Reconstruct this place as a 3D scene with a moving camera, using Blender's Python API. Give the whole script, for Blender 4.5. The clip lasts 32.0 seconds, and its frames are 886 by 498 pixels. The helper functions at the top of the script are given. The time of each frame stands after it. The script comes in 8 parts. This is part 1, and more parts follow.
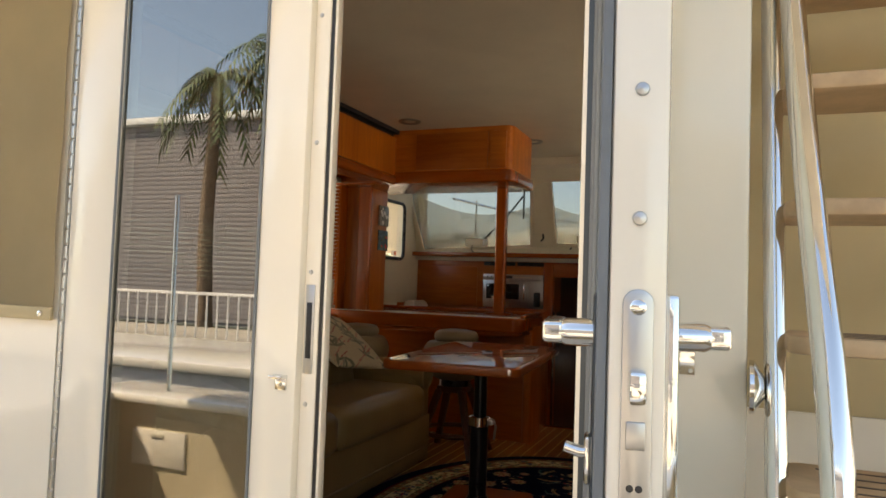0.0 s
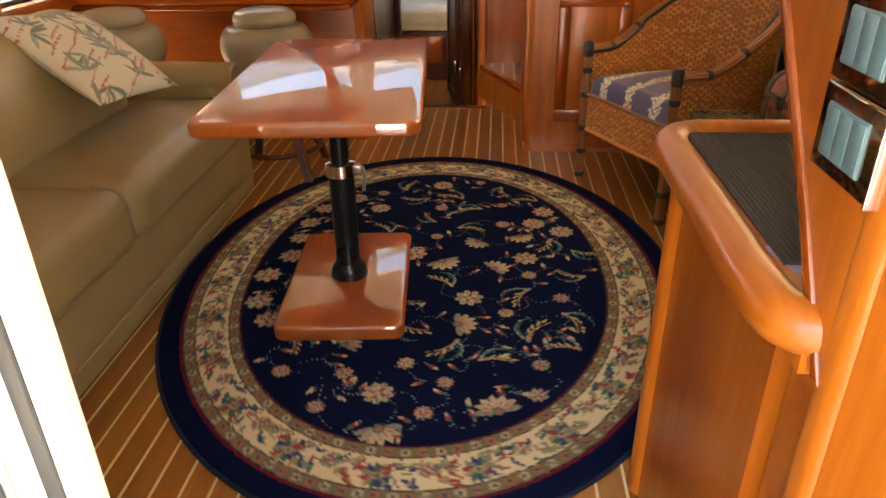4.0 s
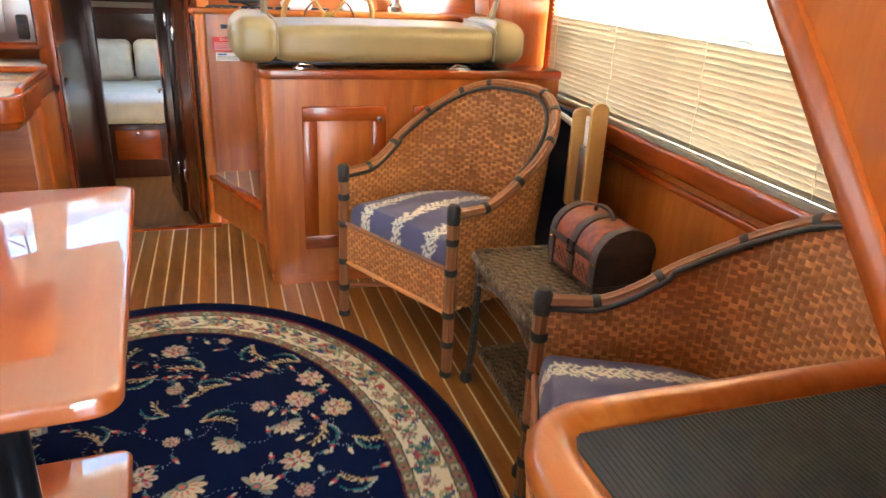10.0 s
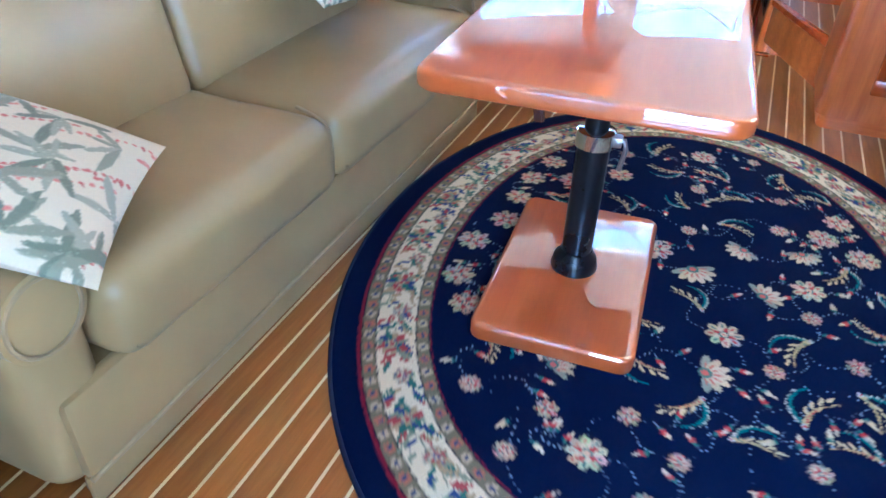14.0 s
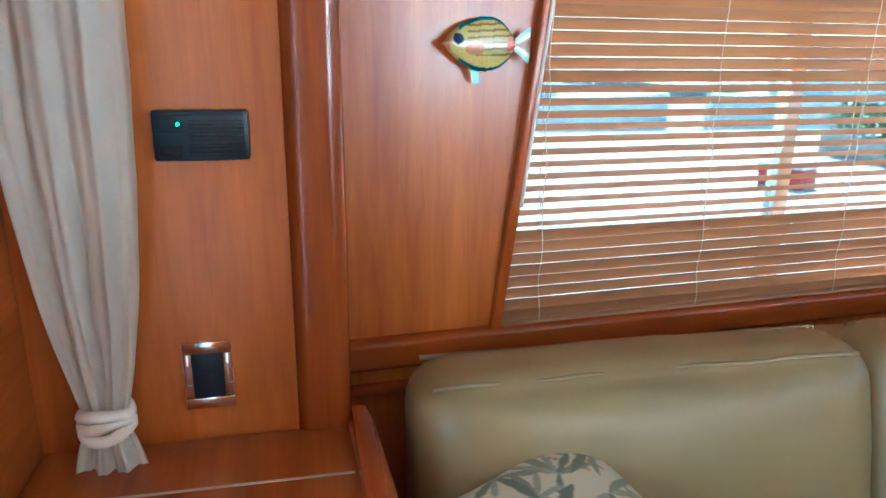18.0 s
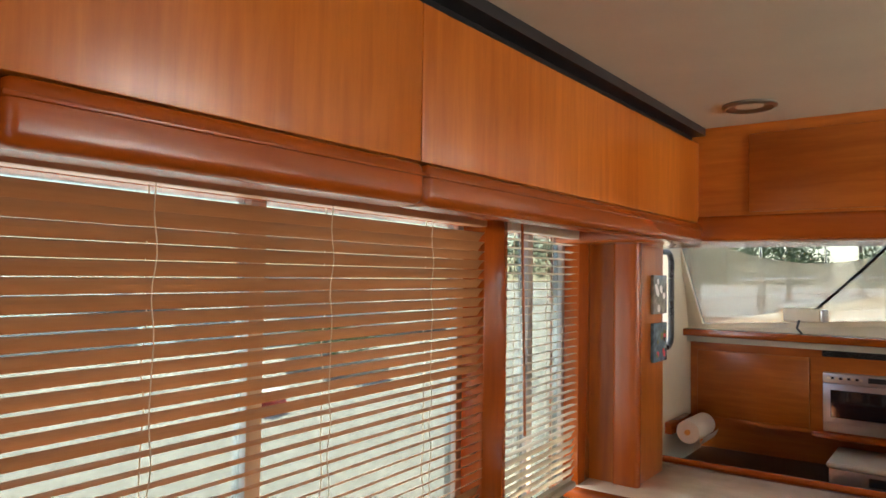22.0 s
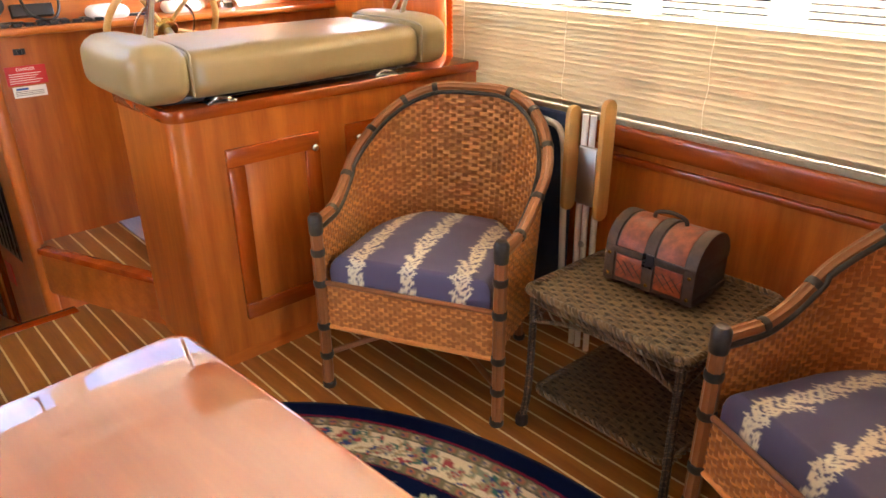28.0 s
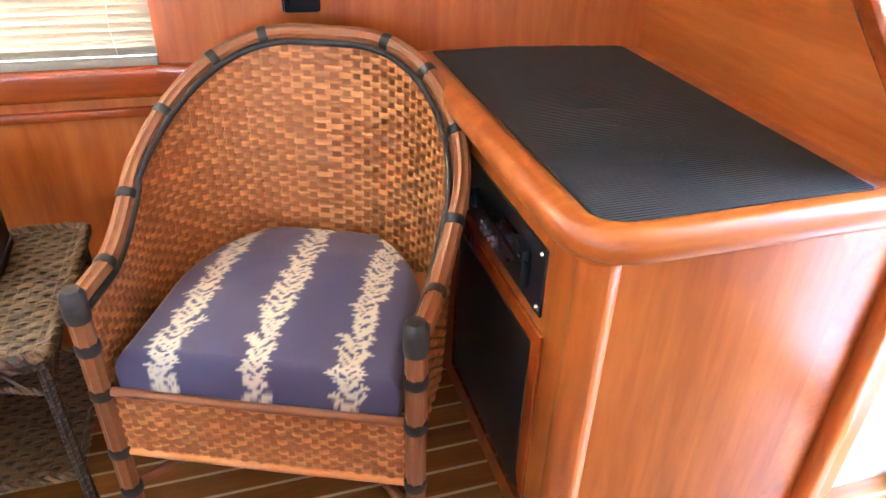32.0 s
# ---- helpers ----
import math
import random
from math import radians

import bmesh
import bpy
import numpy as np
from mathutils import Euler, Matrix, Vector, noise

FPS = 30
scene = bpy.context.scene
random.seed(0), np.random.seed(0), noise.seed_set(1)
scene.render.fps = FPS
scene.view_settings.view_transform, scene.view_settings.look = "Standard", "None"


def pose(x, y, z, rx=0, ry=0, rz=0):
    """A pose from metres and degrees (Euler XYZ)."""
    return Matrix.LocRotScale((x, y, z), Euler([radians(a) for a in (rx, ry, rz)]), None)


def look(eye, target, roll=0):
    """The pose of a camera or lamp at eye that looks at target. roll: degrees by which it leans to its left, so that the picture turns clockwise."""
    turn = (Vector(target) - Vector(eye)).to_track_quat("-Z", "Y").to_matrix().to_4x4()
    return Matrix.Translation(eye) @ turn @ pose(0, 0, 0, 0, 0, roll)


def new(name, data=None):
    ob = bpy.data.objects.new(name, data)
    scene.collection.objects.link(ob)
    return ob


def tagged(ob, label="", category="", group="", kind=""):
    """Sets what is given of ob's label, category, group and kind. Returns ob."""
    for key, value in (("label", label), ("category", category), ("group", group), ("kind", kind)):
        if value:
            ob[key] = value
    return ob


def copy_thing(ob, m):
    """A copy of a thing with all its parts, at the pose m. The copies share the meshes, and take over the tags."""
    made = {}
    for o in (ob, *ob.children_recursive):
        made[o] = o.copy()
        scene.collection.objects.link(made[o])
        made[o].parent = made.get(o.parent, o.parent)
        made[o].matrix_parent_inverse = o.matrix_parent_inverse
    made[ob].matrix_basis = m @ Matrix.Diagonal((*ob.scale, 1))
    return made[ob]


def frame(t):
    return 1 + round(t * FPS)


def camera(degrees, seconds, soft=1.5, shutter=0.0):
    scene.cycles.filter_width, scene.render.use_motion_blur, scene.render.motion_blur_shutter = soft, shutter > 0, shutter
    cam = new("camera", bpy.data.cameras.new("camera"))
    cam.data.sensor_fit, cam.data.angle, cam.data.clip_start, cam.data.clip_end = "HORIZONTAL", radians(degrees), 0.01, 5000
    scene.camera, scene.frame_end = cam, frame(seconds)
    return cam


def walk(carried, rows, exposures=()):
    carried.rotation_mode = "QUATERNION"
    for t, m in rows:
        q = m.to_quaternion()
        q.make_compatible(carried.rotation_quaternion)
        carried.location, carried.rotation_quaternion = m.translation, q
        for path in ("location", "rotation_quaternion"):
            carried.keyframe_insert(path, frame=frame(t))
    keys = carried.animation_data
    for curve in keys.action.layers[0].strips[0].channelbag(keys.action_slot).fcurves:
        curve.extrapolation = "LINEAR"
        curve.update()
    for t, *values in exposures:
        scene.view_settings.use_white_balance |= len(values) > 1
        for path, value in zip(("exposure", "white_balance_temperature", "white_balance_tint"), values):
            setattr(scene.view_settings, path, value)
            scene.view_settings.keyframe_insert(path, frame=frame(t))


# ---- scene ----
cam = camera(65.0, 32.0, 1.6)
PATH = [
    (0, (0.843, -0.979, 1.088), (0.088, 0.871, 1.185), 2.0),
    (0.5, (0.81, -0.951, 1.027), (-0.009, 0.864, 0.841), 0.8),
    (1, (0.771, -0.816, 0.962), (-0.106, 0.905, 0.442), 0.3),
    (1.5, (0.706, -0.704, 1.026), (-0.21, 0.927, 0.32), -0.1),
    (2, (0.633, -0.614, 1.022), (-0.243, 0.971, 0.173), -0.4),
    (2.5, (0.553, -0.472, 1.059), (-0.135, 1.158, 0.126), -0.1),
    (3.2, (0.45, -0.25, 1.13), (0.0, 1.36, 0.16), -0.2),
    (3.9, (0.32, -0.03, 1.24), (0.15, 1.68, 0.33), -0.7),
    (4.5, (0.203, 0.098, 1.332), (0.279, 1.902, 0.472), -1.1),
    (5, (0.185, 0.215, 1.322), (0.665, 1.961, 0.472), 0.7),
    (5.5, (0.225, 0.273, 1.344), (0.922, 1.959, 0.523), 1.2),
    (6, (0.286, 0.3, 1.375), (1.083, 1.963, 0.6), 0.3),
    (6.5, (0.315, 0.322, 1.403), (1.177, 1.973, 0.674), 0.2),
    (7, (0.308, 0.381, 1.417), (1.364, 1.954, 0.777), 1.6),
    (7.5, (0.344, 0.466, 1.446), (1.634, 1.91, 0.946), 1.6),
    (8, (0.35, 0.509, 1.479), (1.695, 1.934, 1.078), 1.6),
    (8.5, (0.365, 0.594, 1.419), (1.512, 2.164, 0.95), 2.2),
    (9, (0.339, 0.637, 1.383), (1.217, 2.323, 0.763), 2.0),
    (9.5, (0.316, 0.656, 1.364), (1.031, 2.388, 0.665), 2.3),
    (10, (0.29, 0.655, 1.35), (0.867, 2.421, 0.608), 2.8),
    (10.5, (0.243, 0.64, 1.333), (0.575, 2.441, 0.53), 2.3),
    (11, (0.224, 0.616, 1.314), (0.348, 2.409, 0.438), 1.8),
    (11.5, (0.192, 0.584, 1.282), (0.18, 2.346, 0.337), 3.0),
    (12, (0.165, 0.555, 1.251), (0.051, 2.269, 0.227), 3.9),
    (12.5, (0.132, 0.521, 1.226), (-0.083, 2.181, 0.132), 5.0),
    (13, (0.125, 0.508, 1.205), (-0.263, 2.099, 0.057), 3.5),
    (13.5, (0.102, 0.501, 1.207), (-0.4, 2.039, 0.031), 2.6),
    (15.5, (-0.088, 0.548, 1.21), (-1.283, 1.889, 0.33), 0.7),
    (16, (-0.101, 0.585, 1.244), (-1.534, 1.75, 0.476), 0.7),
    (16.5, (-0.129, 0.625, 1.259), (-1.728, 1.606, 0.566), 1.4),
    (17, (-0.151, 0.672, 1.303), (-1.89, 1.417, 0.656), 1.6),
    (17.5, (-0.18, 0.721, 1.396), (-2.003, 1.259, 0.773), 0.9),
    (18, (-0.214, 0.717, 1.442), (-2.093, 1.121, 0.891), 0.6),
    (18.5, (-0.301, 0.735, 1.476), (-2.23, 1.045, 1.05), 0.5),
    (19, (-0.379, 0.776, 1.529), (-2.332, 1.041, 1.189), -0.4),
    (19.5, (-0.429, 0.827, 1.598), (-2.373, 1.183, 1.29), 0.9),
    (20, (-0.524, 0.944, 1.674), (-2.44, 1.46, 1.424), 2.8),
    (20.5, (-0.56, 0.982, 1.721), (-2.448, 1.641, 1.676), 3.1),
    (21, (-0.612, 0.998, 1.723), (-2.341, 1.989, 1.897), 2.9),
    (21.5, (-0.611, 1.026, 1.693), (-2.065, 2.384, 1.905), 1.0),
    (22, (-0.632, 1.057, 1.655), (-1.834, 2.654, 1.729), 0.8),
    (22.5, (-0.645, 1.074, 1.637), (-1.697, 2.774, 1.605), -0.0),
    (23, (-0.668, 1.122, 1.625), (-1.539, 2.912, 1.431), -1.1),
    (23.5, (-0.653, 1.171, 1.594), (-1.317, 3.022, 1.227), -1.8),
    (24, (-0.605, 1.228, 1.577), (-1.129, 3.1, 1.108), -1.6),
    (24.5, (-0.56, 1.284, 1.55), (-0.976, 3.167, 1.018), -1.2),
    (26.5, (-0.392, 1.385, 1.474), (0.082, 3.197, 0.772), -0.0),
    (27, (-0.379, 1.438, 1.478), (0.414, 3.119, 0.742), -0.3),
    (27.5, (-0.371, 1.454, 1.466), (0.652, 2.988, 0.692), -0.5),
    (28, (-0.349, 1.474, 1.449), (0.875, 2.82, 0.616), -0.5),
    (28.5, (-0.333, 1.51, 1.428), (1.032, 2.677, 0.548), -0.1),
    (29, (-0.248, 1.536, 1.407), (1.232, 2.533, 0.503), -0.2),
    (29.5, (-0.148, 1.574, 1.412), (1.437, 2.368, 0.487), -0.8),
    (30, (-0.118, 1.627, 1.409), (1.571, 2.114, 0.455), -1.0),
    (30.5, (-0.124, 1.683, 1.392), (1.598, 1.769, 0.379), -1.0),
    (31, (-0.138, 1.747, 1.387), (1.541, 1.532, 0.323), -0.5),
    (31.5, (-0.147, 1.754, 1.376), (1.492, 1.381, 0.293), 0.4),
    (32, (-0.123, 1.722, 1.362), (1.493, 1.207, 0.303), 1.7),
]
EXPOSE = [(0, 1.65, 8700, 12), (2.5, 2.2, 8900, 12), (4.4, 4.4, 8300, 12), (6, 4.55, 8900, 22), (8, 3.9, 12000, 34), (9.0, 4.6, 8600, 20), (10, 5.05, 5900, 3), (11, 5.3, 5200, 4), (12, 5.4, 4150, -6), (13.5, 5.4, 4100, 2), (16, 5.0, 4500, -6), (17, 4.9, 4600, -4), (18, 4.5, 4500, -8), (19, 3.9, 6200, 12), (20, 3.3, 8800, 16), (22, 3.2, 7000, 10), (23, 3.1, 6100, 6), (24, 3.35, 7600, 18), (28, 4.9, 6500, 12), (30, 5.65, 5700, 9), (32, 6.0, 5000, 5)]
walk(cam, [(t, look(eye, target, roll)) for t, eye, target, roll in PATH], EXPOSE)


# one scale, one lens, one walk
SKY, SUN, STARW, PORTW, DOORW = 0.15, 5.0, 55.0, 7.0, 1.0

# ---------------------------------------------------------------- light and sky
world = bpy.data.worlds.new("sky")
scene.world = world
world.use_nodes = True
_bg = world.node_tree.nodes["Background"]
_sky = world.node_tree.nodes.new("ShaderNodeTexSky")
_sky.sky_type, _sky.sun_disc = "NISHITA", False
_sky.sun_elevation, _sky.sun_rotation = radians(53), radians(-55)
world.node_tree.links.new(_sky.outputs[0], _bg.inputs[0])
_bg.inputs[1].default_value = SKY


def sun_lamp():
    d = bpy.data.lights.new("sun", "SUN")
    d.energy, d.angle, d.color = SUN, radians(0.6), (1.0, 0.94, 0.85)
    o = new("sun", d)
    o.matrix_world = look((0, 0, 20), Vector((0, 0, 20)) + Vector((0.5, -0.35, -0.8)))


def area_lamp(name, eye, target, w, h, power, color=(1, 1, 1)):
    d = bpy.data.lights.new(name, "AREA")
    d.shape, d.size, d.size_y, d.energy, d.color = "RECTANGLE", w, h, power, color
    o = new(name, d)
    o.matrix_world = look(eye, target)
    return o


sun_lamp()
# daylight entering by the door, the starboard and the port windows
area_lamp("door_daylight", (0.37, -0.35, 1.10), (0.20, 3, 0.9), 0.5, 1.8, DOORW, (1.0, 0.96, 0.9))
area_lamp("starboard_daylight", (2.6, 2.55, 1.7), (0, 2.55, 0.9), 2.1, 1.1, STARW, (1.0, 0.98, 0.95))
area_lamp("port_daylight", (-2.5, 2.2, 1.25), (0, 2.2, 1.0), 2.4, 0.7, PORTW, (0.97, 0.98, 1.0))


# ---------------------------------------------------------------- materials
def material(name):
    m = bpy.data.materials.new(name)
    m.use_nodes = True
    t = m.node_tree
    return m, t, t.nodes["Principled BSDF"]


def node(t, kind, **kw):
    n = t.nodes.new(kind)
    for k, v in kw.items():
        n.inputs[k].default_value = v
    return n


def coords(t, scale=(1, 1, 1), rot=(0, 0, 0)):
    c = t.nodes.new("ShaderNodeTexCoord")
    mp = t.nodes.new("ShaderNodeMapping")
    mp.inputs["Scale"].default_value = scale
    mp.inputs["Rotation"].default_value = rot
    t.links.new(c.outputs["Object"], mp.inputs[0])
    return mp.outputs[0]


def ramp(t, fac, stops):
    r = t.nodes.new("ShaderNodeValToRGB")
    e = r.color_ramp.elements
    while len(e) < len(stops):
        e.new(0.5)
    for el, (p, c) in zip(e, stops):
        el.position, el.color = p, (*c, 1)
    t.links.new(fac, r.inputs[0])
    return r.outputs[0]


def bump(t, fac, strength, dist, bsdf):
    b = node(t, "ShaderNodeBump", Strength=strength, Distance=dist)
    t.links.new(fac, b.inputs["Height"])
    t.links.new(b.outputs[0], bsdf.inputs["Normal"])


def mix(t, fac, a, b, mode="MIX"):
    n = t.nodes.new("ShaderNodeMix")
    n.data_type, n.blend_type = "RGBA", mode
    for sock, v in ((n.inputs[0], fac), (n.inputs[6], a), (n.inputs[7], b)):
        if hasattr(v, "is_linked"):
            t.links.new(v, sock)
        else:
            sock.default_value = v if isinstance(v, float) else (*v, 1)
    return n.outputs[2]


def wood(name, dark, light, grain="z", rough=0.33, coat=0.25, figure=1.0, vary=0.12, fine=1.0):
    m, t, b = material(name)
    s = {"x": (0.9, 10, 10), "y": (10, 0.9, 10), "z": (10, 10, 0.9)}[grain]
    info = t.nodes.new("ShaderNodeObjectInfo")
    add = t.nodes.new("ShaderNodeVectorMath")
    sc = t.nodes.new("ShaderNodeVectorMath")
    sc.operation = "SCALE"
    sc.inputs["Scale"].default_value = 37.0
    comb = t.nodes.new("ShaderNodeCombineXYZ")
    for i in range(3):
        t.links.new(info.outputs["Random"], comb.inputs[i])
    t.links.new(comb.outputs[0], sc.inputs[0])
    t.links.new(coords(t, s), add.inputs[0])
    t.links.new(sc.outputs[0], add.inputs[1])
    v = add.outputs[0]
    n1 = node(t, "ShaderNodeTexNoise", Scale=0.55 * figure, Detail=4.0, Roughness=0.55, Distortion=1.3)
    n2 = node(t, "ShaderNodeTexNoise", Scale=5.0 * fine, Detail=5.0, Roughness=0.65, Distortion=0.4)
    w = t.nodes.new("ShaderNodeTexWave")
    w.bands_direction = "X" if grain != "x" else "Y"
    w.inputs["Scale"].default_value, w.inputs["Distortion"].default_value = 0.35 * figure, 7.0
    w.inputs["Detail"].default_value, w.inputs["Detail Scale"].default_value = 3.0, 0.6
    for n in (n1, n2, w):
        t.links.new(v, n.inputs["Vector"])
    f1 = mix(t, 0.16, n1.outputs[0], w.outputs[0])
    f2 = mix(t, 0.42, f1, n2.outputs[0])
    col = ramp(t, f2, [(0.3, dark), (0.5, tuple((p + q) / 2 for p, q in zip(dark, light))), (0.68, light)])
    hsv = node(t, "ShaderNodeHueSaturation", Saturation=1.06, Value=0.96)
    mr = node(t, "ShaderNodeMapRange", **{"To Min": 1 - vary, "To Max": 1 + vary})
    t.links.new(info.outputs["Random"], mr.inputs[0])
    t.links.new(mr.outputs[0], hsv.inputs["Value"])
    t.links.new(col, hsv.inputs["Color"])
    t.links.new(hsv.outputs[0], b.inputs["Base Color"])
    b.inputs["Roughness"].default_value = rough
    b.inputs["Coat Weight"].default_value = coat
    b.inputs["Coat Roughness"].default_value = 0.12 if coat < 0.9 else 0.015
    b.inputs["Coat IOR"].default_value = 1.5 if coat < 0.9 else 2.8
    bump(t, n2.outputs[0], 0.06, 0.002, b)
    return m


def plain(name, col, rough=0.5, metal=0.0, vary=0.08, scale=9.0, bumpy=0.0, bscale=300.0, coat=0.0, spec=0.5, sheen=0.0):
    m, t, b = material(name)
    v = coords(t)
    n = node(t, "ShaderNodeTexNoise", Scale=scale, Detail=5.0, Roughness=0.6)
    t.links.new(v, n.inputs["Vector"])
    lo = tuple(c * (1 - vary) for c in col)
    hi = tuple(min(1, c * (1 + vary)) for c in col)
    t.links.new(ramp(t, n.outputs[0], [(0.35, lo), (0.65, hi)]), b.inputs["Base Color"])
    mr = node(t, "ShaderNodeMapRange", **{"To Min": max(0.02, rough * 0.85), "To Max": min(1, rough * 1.15)})
    t.links.new(n.outputs[0], mr.inputs[0])
    t.links.new(mr.outputs[0], b.inputs["Roughness"])
    b.inputs["Metallic"].default_value = metal
    b.inputs["Coat Weight"].default_value = coat
    b.inputs["Sheen Weight"].default_value = sheen
    b.inputs["Specular IOR Level"].default_value = spec
    if bumpy:
        g = node(t, "ShaderNodeTexNoise", Scale=bscale, Detail=3.0)
        t.links.new(v, g.inputs["Vector"])
        bump(t, g.outputs[0], bumpy, 0.004, b)
    return m


def leather(name, col):
    m, t, b = material(name)
    v = coords(t)
    big = node(t, "ShaderNodeTexNoise", Scale=3.5, Detail=4.0)
    vor = node(t, "ShaderNodeTexVoronoi", Scale=420.0)
    cre = node(t, "ShaderNodeTexNoise", Scale=11.0, Detail=6.0, Distortion=1.5)
    for n in (big, vor, cre):
        t.links.new(v, n.inputs["Vector"])
    t.links.new(ramp(t, big.outputs[0], [(0.3, tuple(c * 0.88 for c in col)), (0.7, tuple(c * 1.08 for c in col))]), b.inputs["Base Color"])
    b.inputs["Roughness"].default_value = 0.38
    b.inputs["Coat Weight"].default_value, b.inputs["Coat Roughness"].default_value = 0.45, 0.22
    h = mix(t, 0.6, vor.outputs["Distance"], cre.outputs[0])
    bump(t, h, 0.16, 0.003, b)
    return m


def painted(name, rough=0.9, sheen=0.0, fuzz=0.0, fscale=900.0, coat=0.0, spec=0.5):
    """Colour comes from the dyed pattern in the mesh's colour attribute."""
    m, t, b = material(name)
    a = t.nodes.new("ShaderNodeAttribute")
    a.attribute_name = "dye"
    n = node(t, "ShaderNodeTexNoise", Scale=fscale, Detail=2.0)
    t.links.new(coords(t), n.inputs["Vector"])
    t.links.new(mix(t, 0.35, a.outputs["Color"], mix(t, 1.0, a.outputs["Color"], ramp(t, n.outputs[0], [(0.3, (0.55, 0.55, 0.55)), (0.7, (1.4, 1.4, 1.4))]), "MULTIPLY")), b.inputs["Base Color"])
    b.inputs["Roughness"].default_value = rough
    b.inputs["Sheen Weight"].default_value = sheen
    b.inputs["Coat Weight"].default_value = coat
    b.inputs["Specular IOR Level"].default_value = spec
    if fuzz:
        bump(t, n.outputs[0], fuzz, 0.003, b)
    return m


def strands(name, dark, light, rough=0.45, bs=600.0):
    """Cane or wicker strands that differ from one to the next."""
    m, t, b = material(name)
    g = t.nodes.new("ShaderNodeNewGeometry")
    n = node(t, "ShaderNodeTexNoise", Scale=120.0, Detail=3.0)
    t.links.new(coords(t, (1, 1, 1)), n.inputs["Vector"])
    f = mix(t, 0.35, g.outputs["Random Per Island"], n.outputs[0])
    t.links.new(ramp(t, f, [(0.1, dark), (0.9, light)]), b.inputs["Base Color"])
    b.inputs["Roughness"].default_value = rough
    bump(t, n.outputs[0], 0.15, 0.002, b)
    return m


def glass(name, tint=(1, 1, 1), rough=0.0, clear=0.9, gloss=1.0):
    """Thin pane: mostly clear, with the mirror gloss of glass."""
    m, t, b = material(name)
    t.nodes.remove(b)
    tr = t.nodes.new("ShaderNodeBsdfTransparent")
    tr.inputs[0].default_value = (*tint, 1)
    gl = t.nodes.new("ShaderNodeBsdfGlossy")
    gl.inputs["Roughness"].default_value = rough
    lw = node(t, "ShaderNodeLayerWeight", Blend=0.5)
    pw = t.nodes.new("ShaderNodeMath")
    pw.operation = "POWER"
    pw.inputs[1].default_value = 5.0
    t.links.new(lw.outputs["Facing"], pw.inputs[0])
    fr = t.nodes.new("ShaderNodeMath")
    fr.operation = "MULTIPLY_ADD"
    fr.inputs[1].default_value, fr.inputs[2].default_value = 0.96, 0.04
    t.links.new(pw.outputs[0], fr.inputs[0])
    mul = t.nodes.new("ShaderNodeMath")
    mul.operation = "MULTIPLY_ADD"
    mul.inputs[1].default_value = gloss
    mul.inputs[2].default_value = 1 - clear if clear < 0.9 else 0.0
    t.links.new(fr.outputs[0], mul.inputs[0])
    mx = t.nodes.new("ShaderNodeMixShader")
    t.links.new(mul.outputs[0], mx.inputs[0])
    t.links.new(tr.outputs[0], mx.inputs[1])
    t.links.new(gl.outputs[0], mx.inputs[2])
    t.links.new(mx.outputs[0], t.nodes["Material Output"].inputs[0])
    return m


def veil(name, col, clear):
    """Sheer mesh cloth: part see-through, part lit cloth."""
    m, t, b = material(name)
    t.nodes.remove(b)
    tr = t.nodes.new("ShaderNodeBsdfTransparent")
    df = t.nodes.new("ShaderNodeBsdfTranslucent")
    d2 = t.nodes.new("ShaderNodeBsdfDiffuse")
    df.inputs[0].default_value = d2.inputs[0].default_value = (*col, 1)
    a, c = t.nodes.new("ShaderNodeMixShader"), t.nodes.new("ShaderNodeMixShader")
    a.inputs[0].default_value, c.inputs[0].default_value = 0.5, clear
    t.links.new(df.outputs[0], a.inputs[1])
    t.links.new(d2.outputs[0], a.inputs[2])
    t.links.new(a.outputs[0], c.inputs[1])
    t.links.new(tr.outputs[0], c.inputs[2])
    t.links.new(c.outputs[0], t.nodes["Material Output"].inputs[0])
    return m


def glow(name, col, power):
    m, t, b = material(name)
    b.inputs["Base Color"].default_value = (*col, 1)
    b.inputs["Emission Color"].default_value = (*col, 1)
    b.inputs["Emission Strength"].default_value = power
    return m


CD, CL = (0.31, 0.077, 0.019), (0.58, 0.192, 0.054)
CHERRY_Z = wood("cherry_upright", CD, CL, "z")
CHERRY_Y = wood("cherry_fore_and_aft", CD, CL, "y")
CHERRY_X = wood("cherry_athwart", CD, CL, "x")
TRIM_Z = wood("red_cherry_upright", (0.21, 0.045, 0.014), (0.40, 0.10, 0.03), "z", 0.25, 0.5)
TRIM_Y = wood("red_cherry_fore_and_aft", (0.21, 0.045, 0.014), (0.40, 0.10, 0.03), "y", 0.25, 0.5)
TRIM_X = wood("red_cherry_athwart", (0.21, 0.045, 0.014), (0.40, 0.10, 0.03), "x", 0.25, 0.5)
VARNISH = wood("varnished_cherry", (0.34, 0.078, 0.022), (0.46, 0.125, 0.036), "y", 0.5, 1.0, 0.8, 0.05)
TEAK = wood("teak_plank", (0.20, 0.074, 0.018), (0.39, 0.165, 0.044), "y", 0.3, 0.3, 1.2, 0.2, 1.6)
HOLLY = wood("holly_strip", (0.62, 0.50, 0.30), (0.78, 0.66, 0.44), "y", 0.35, 0.2, 1, 0.05)
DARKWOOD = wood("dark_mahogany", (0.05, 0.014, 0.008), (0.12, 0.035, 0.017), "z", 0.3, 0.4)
OAK = wood("pale_oak", (0.55, 0.30, 0.10), (0.75, 0.46, 0.19), "z", 0.4, 0.2)
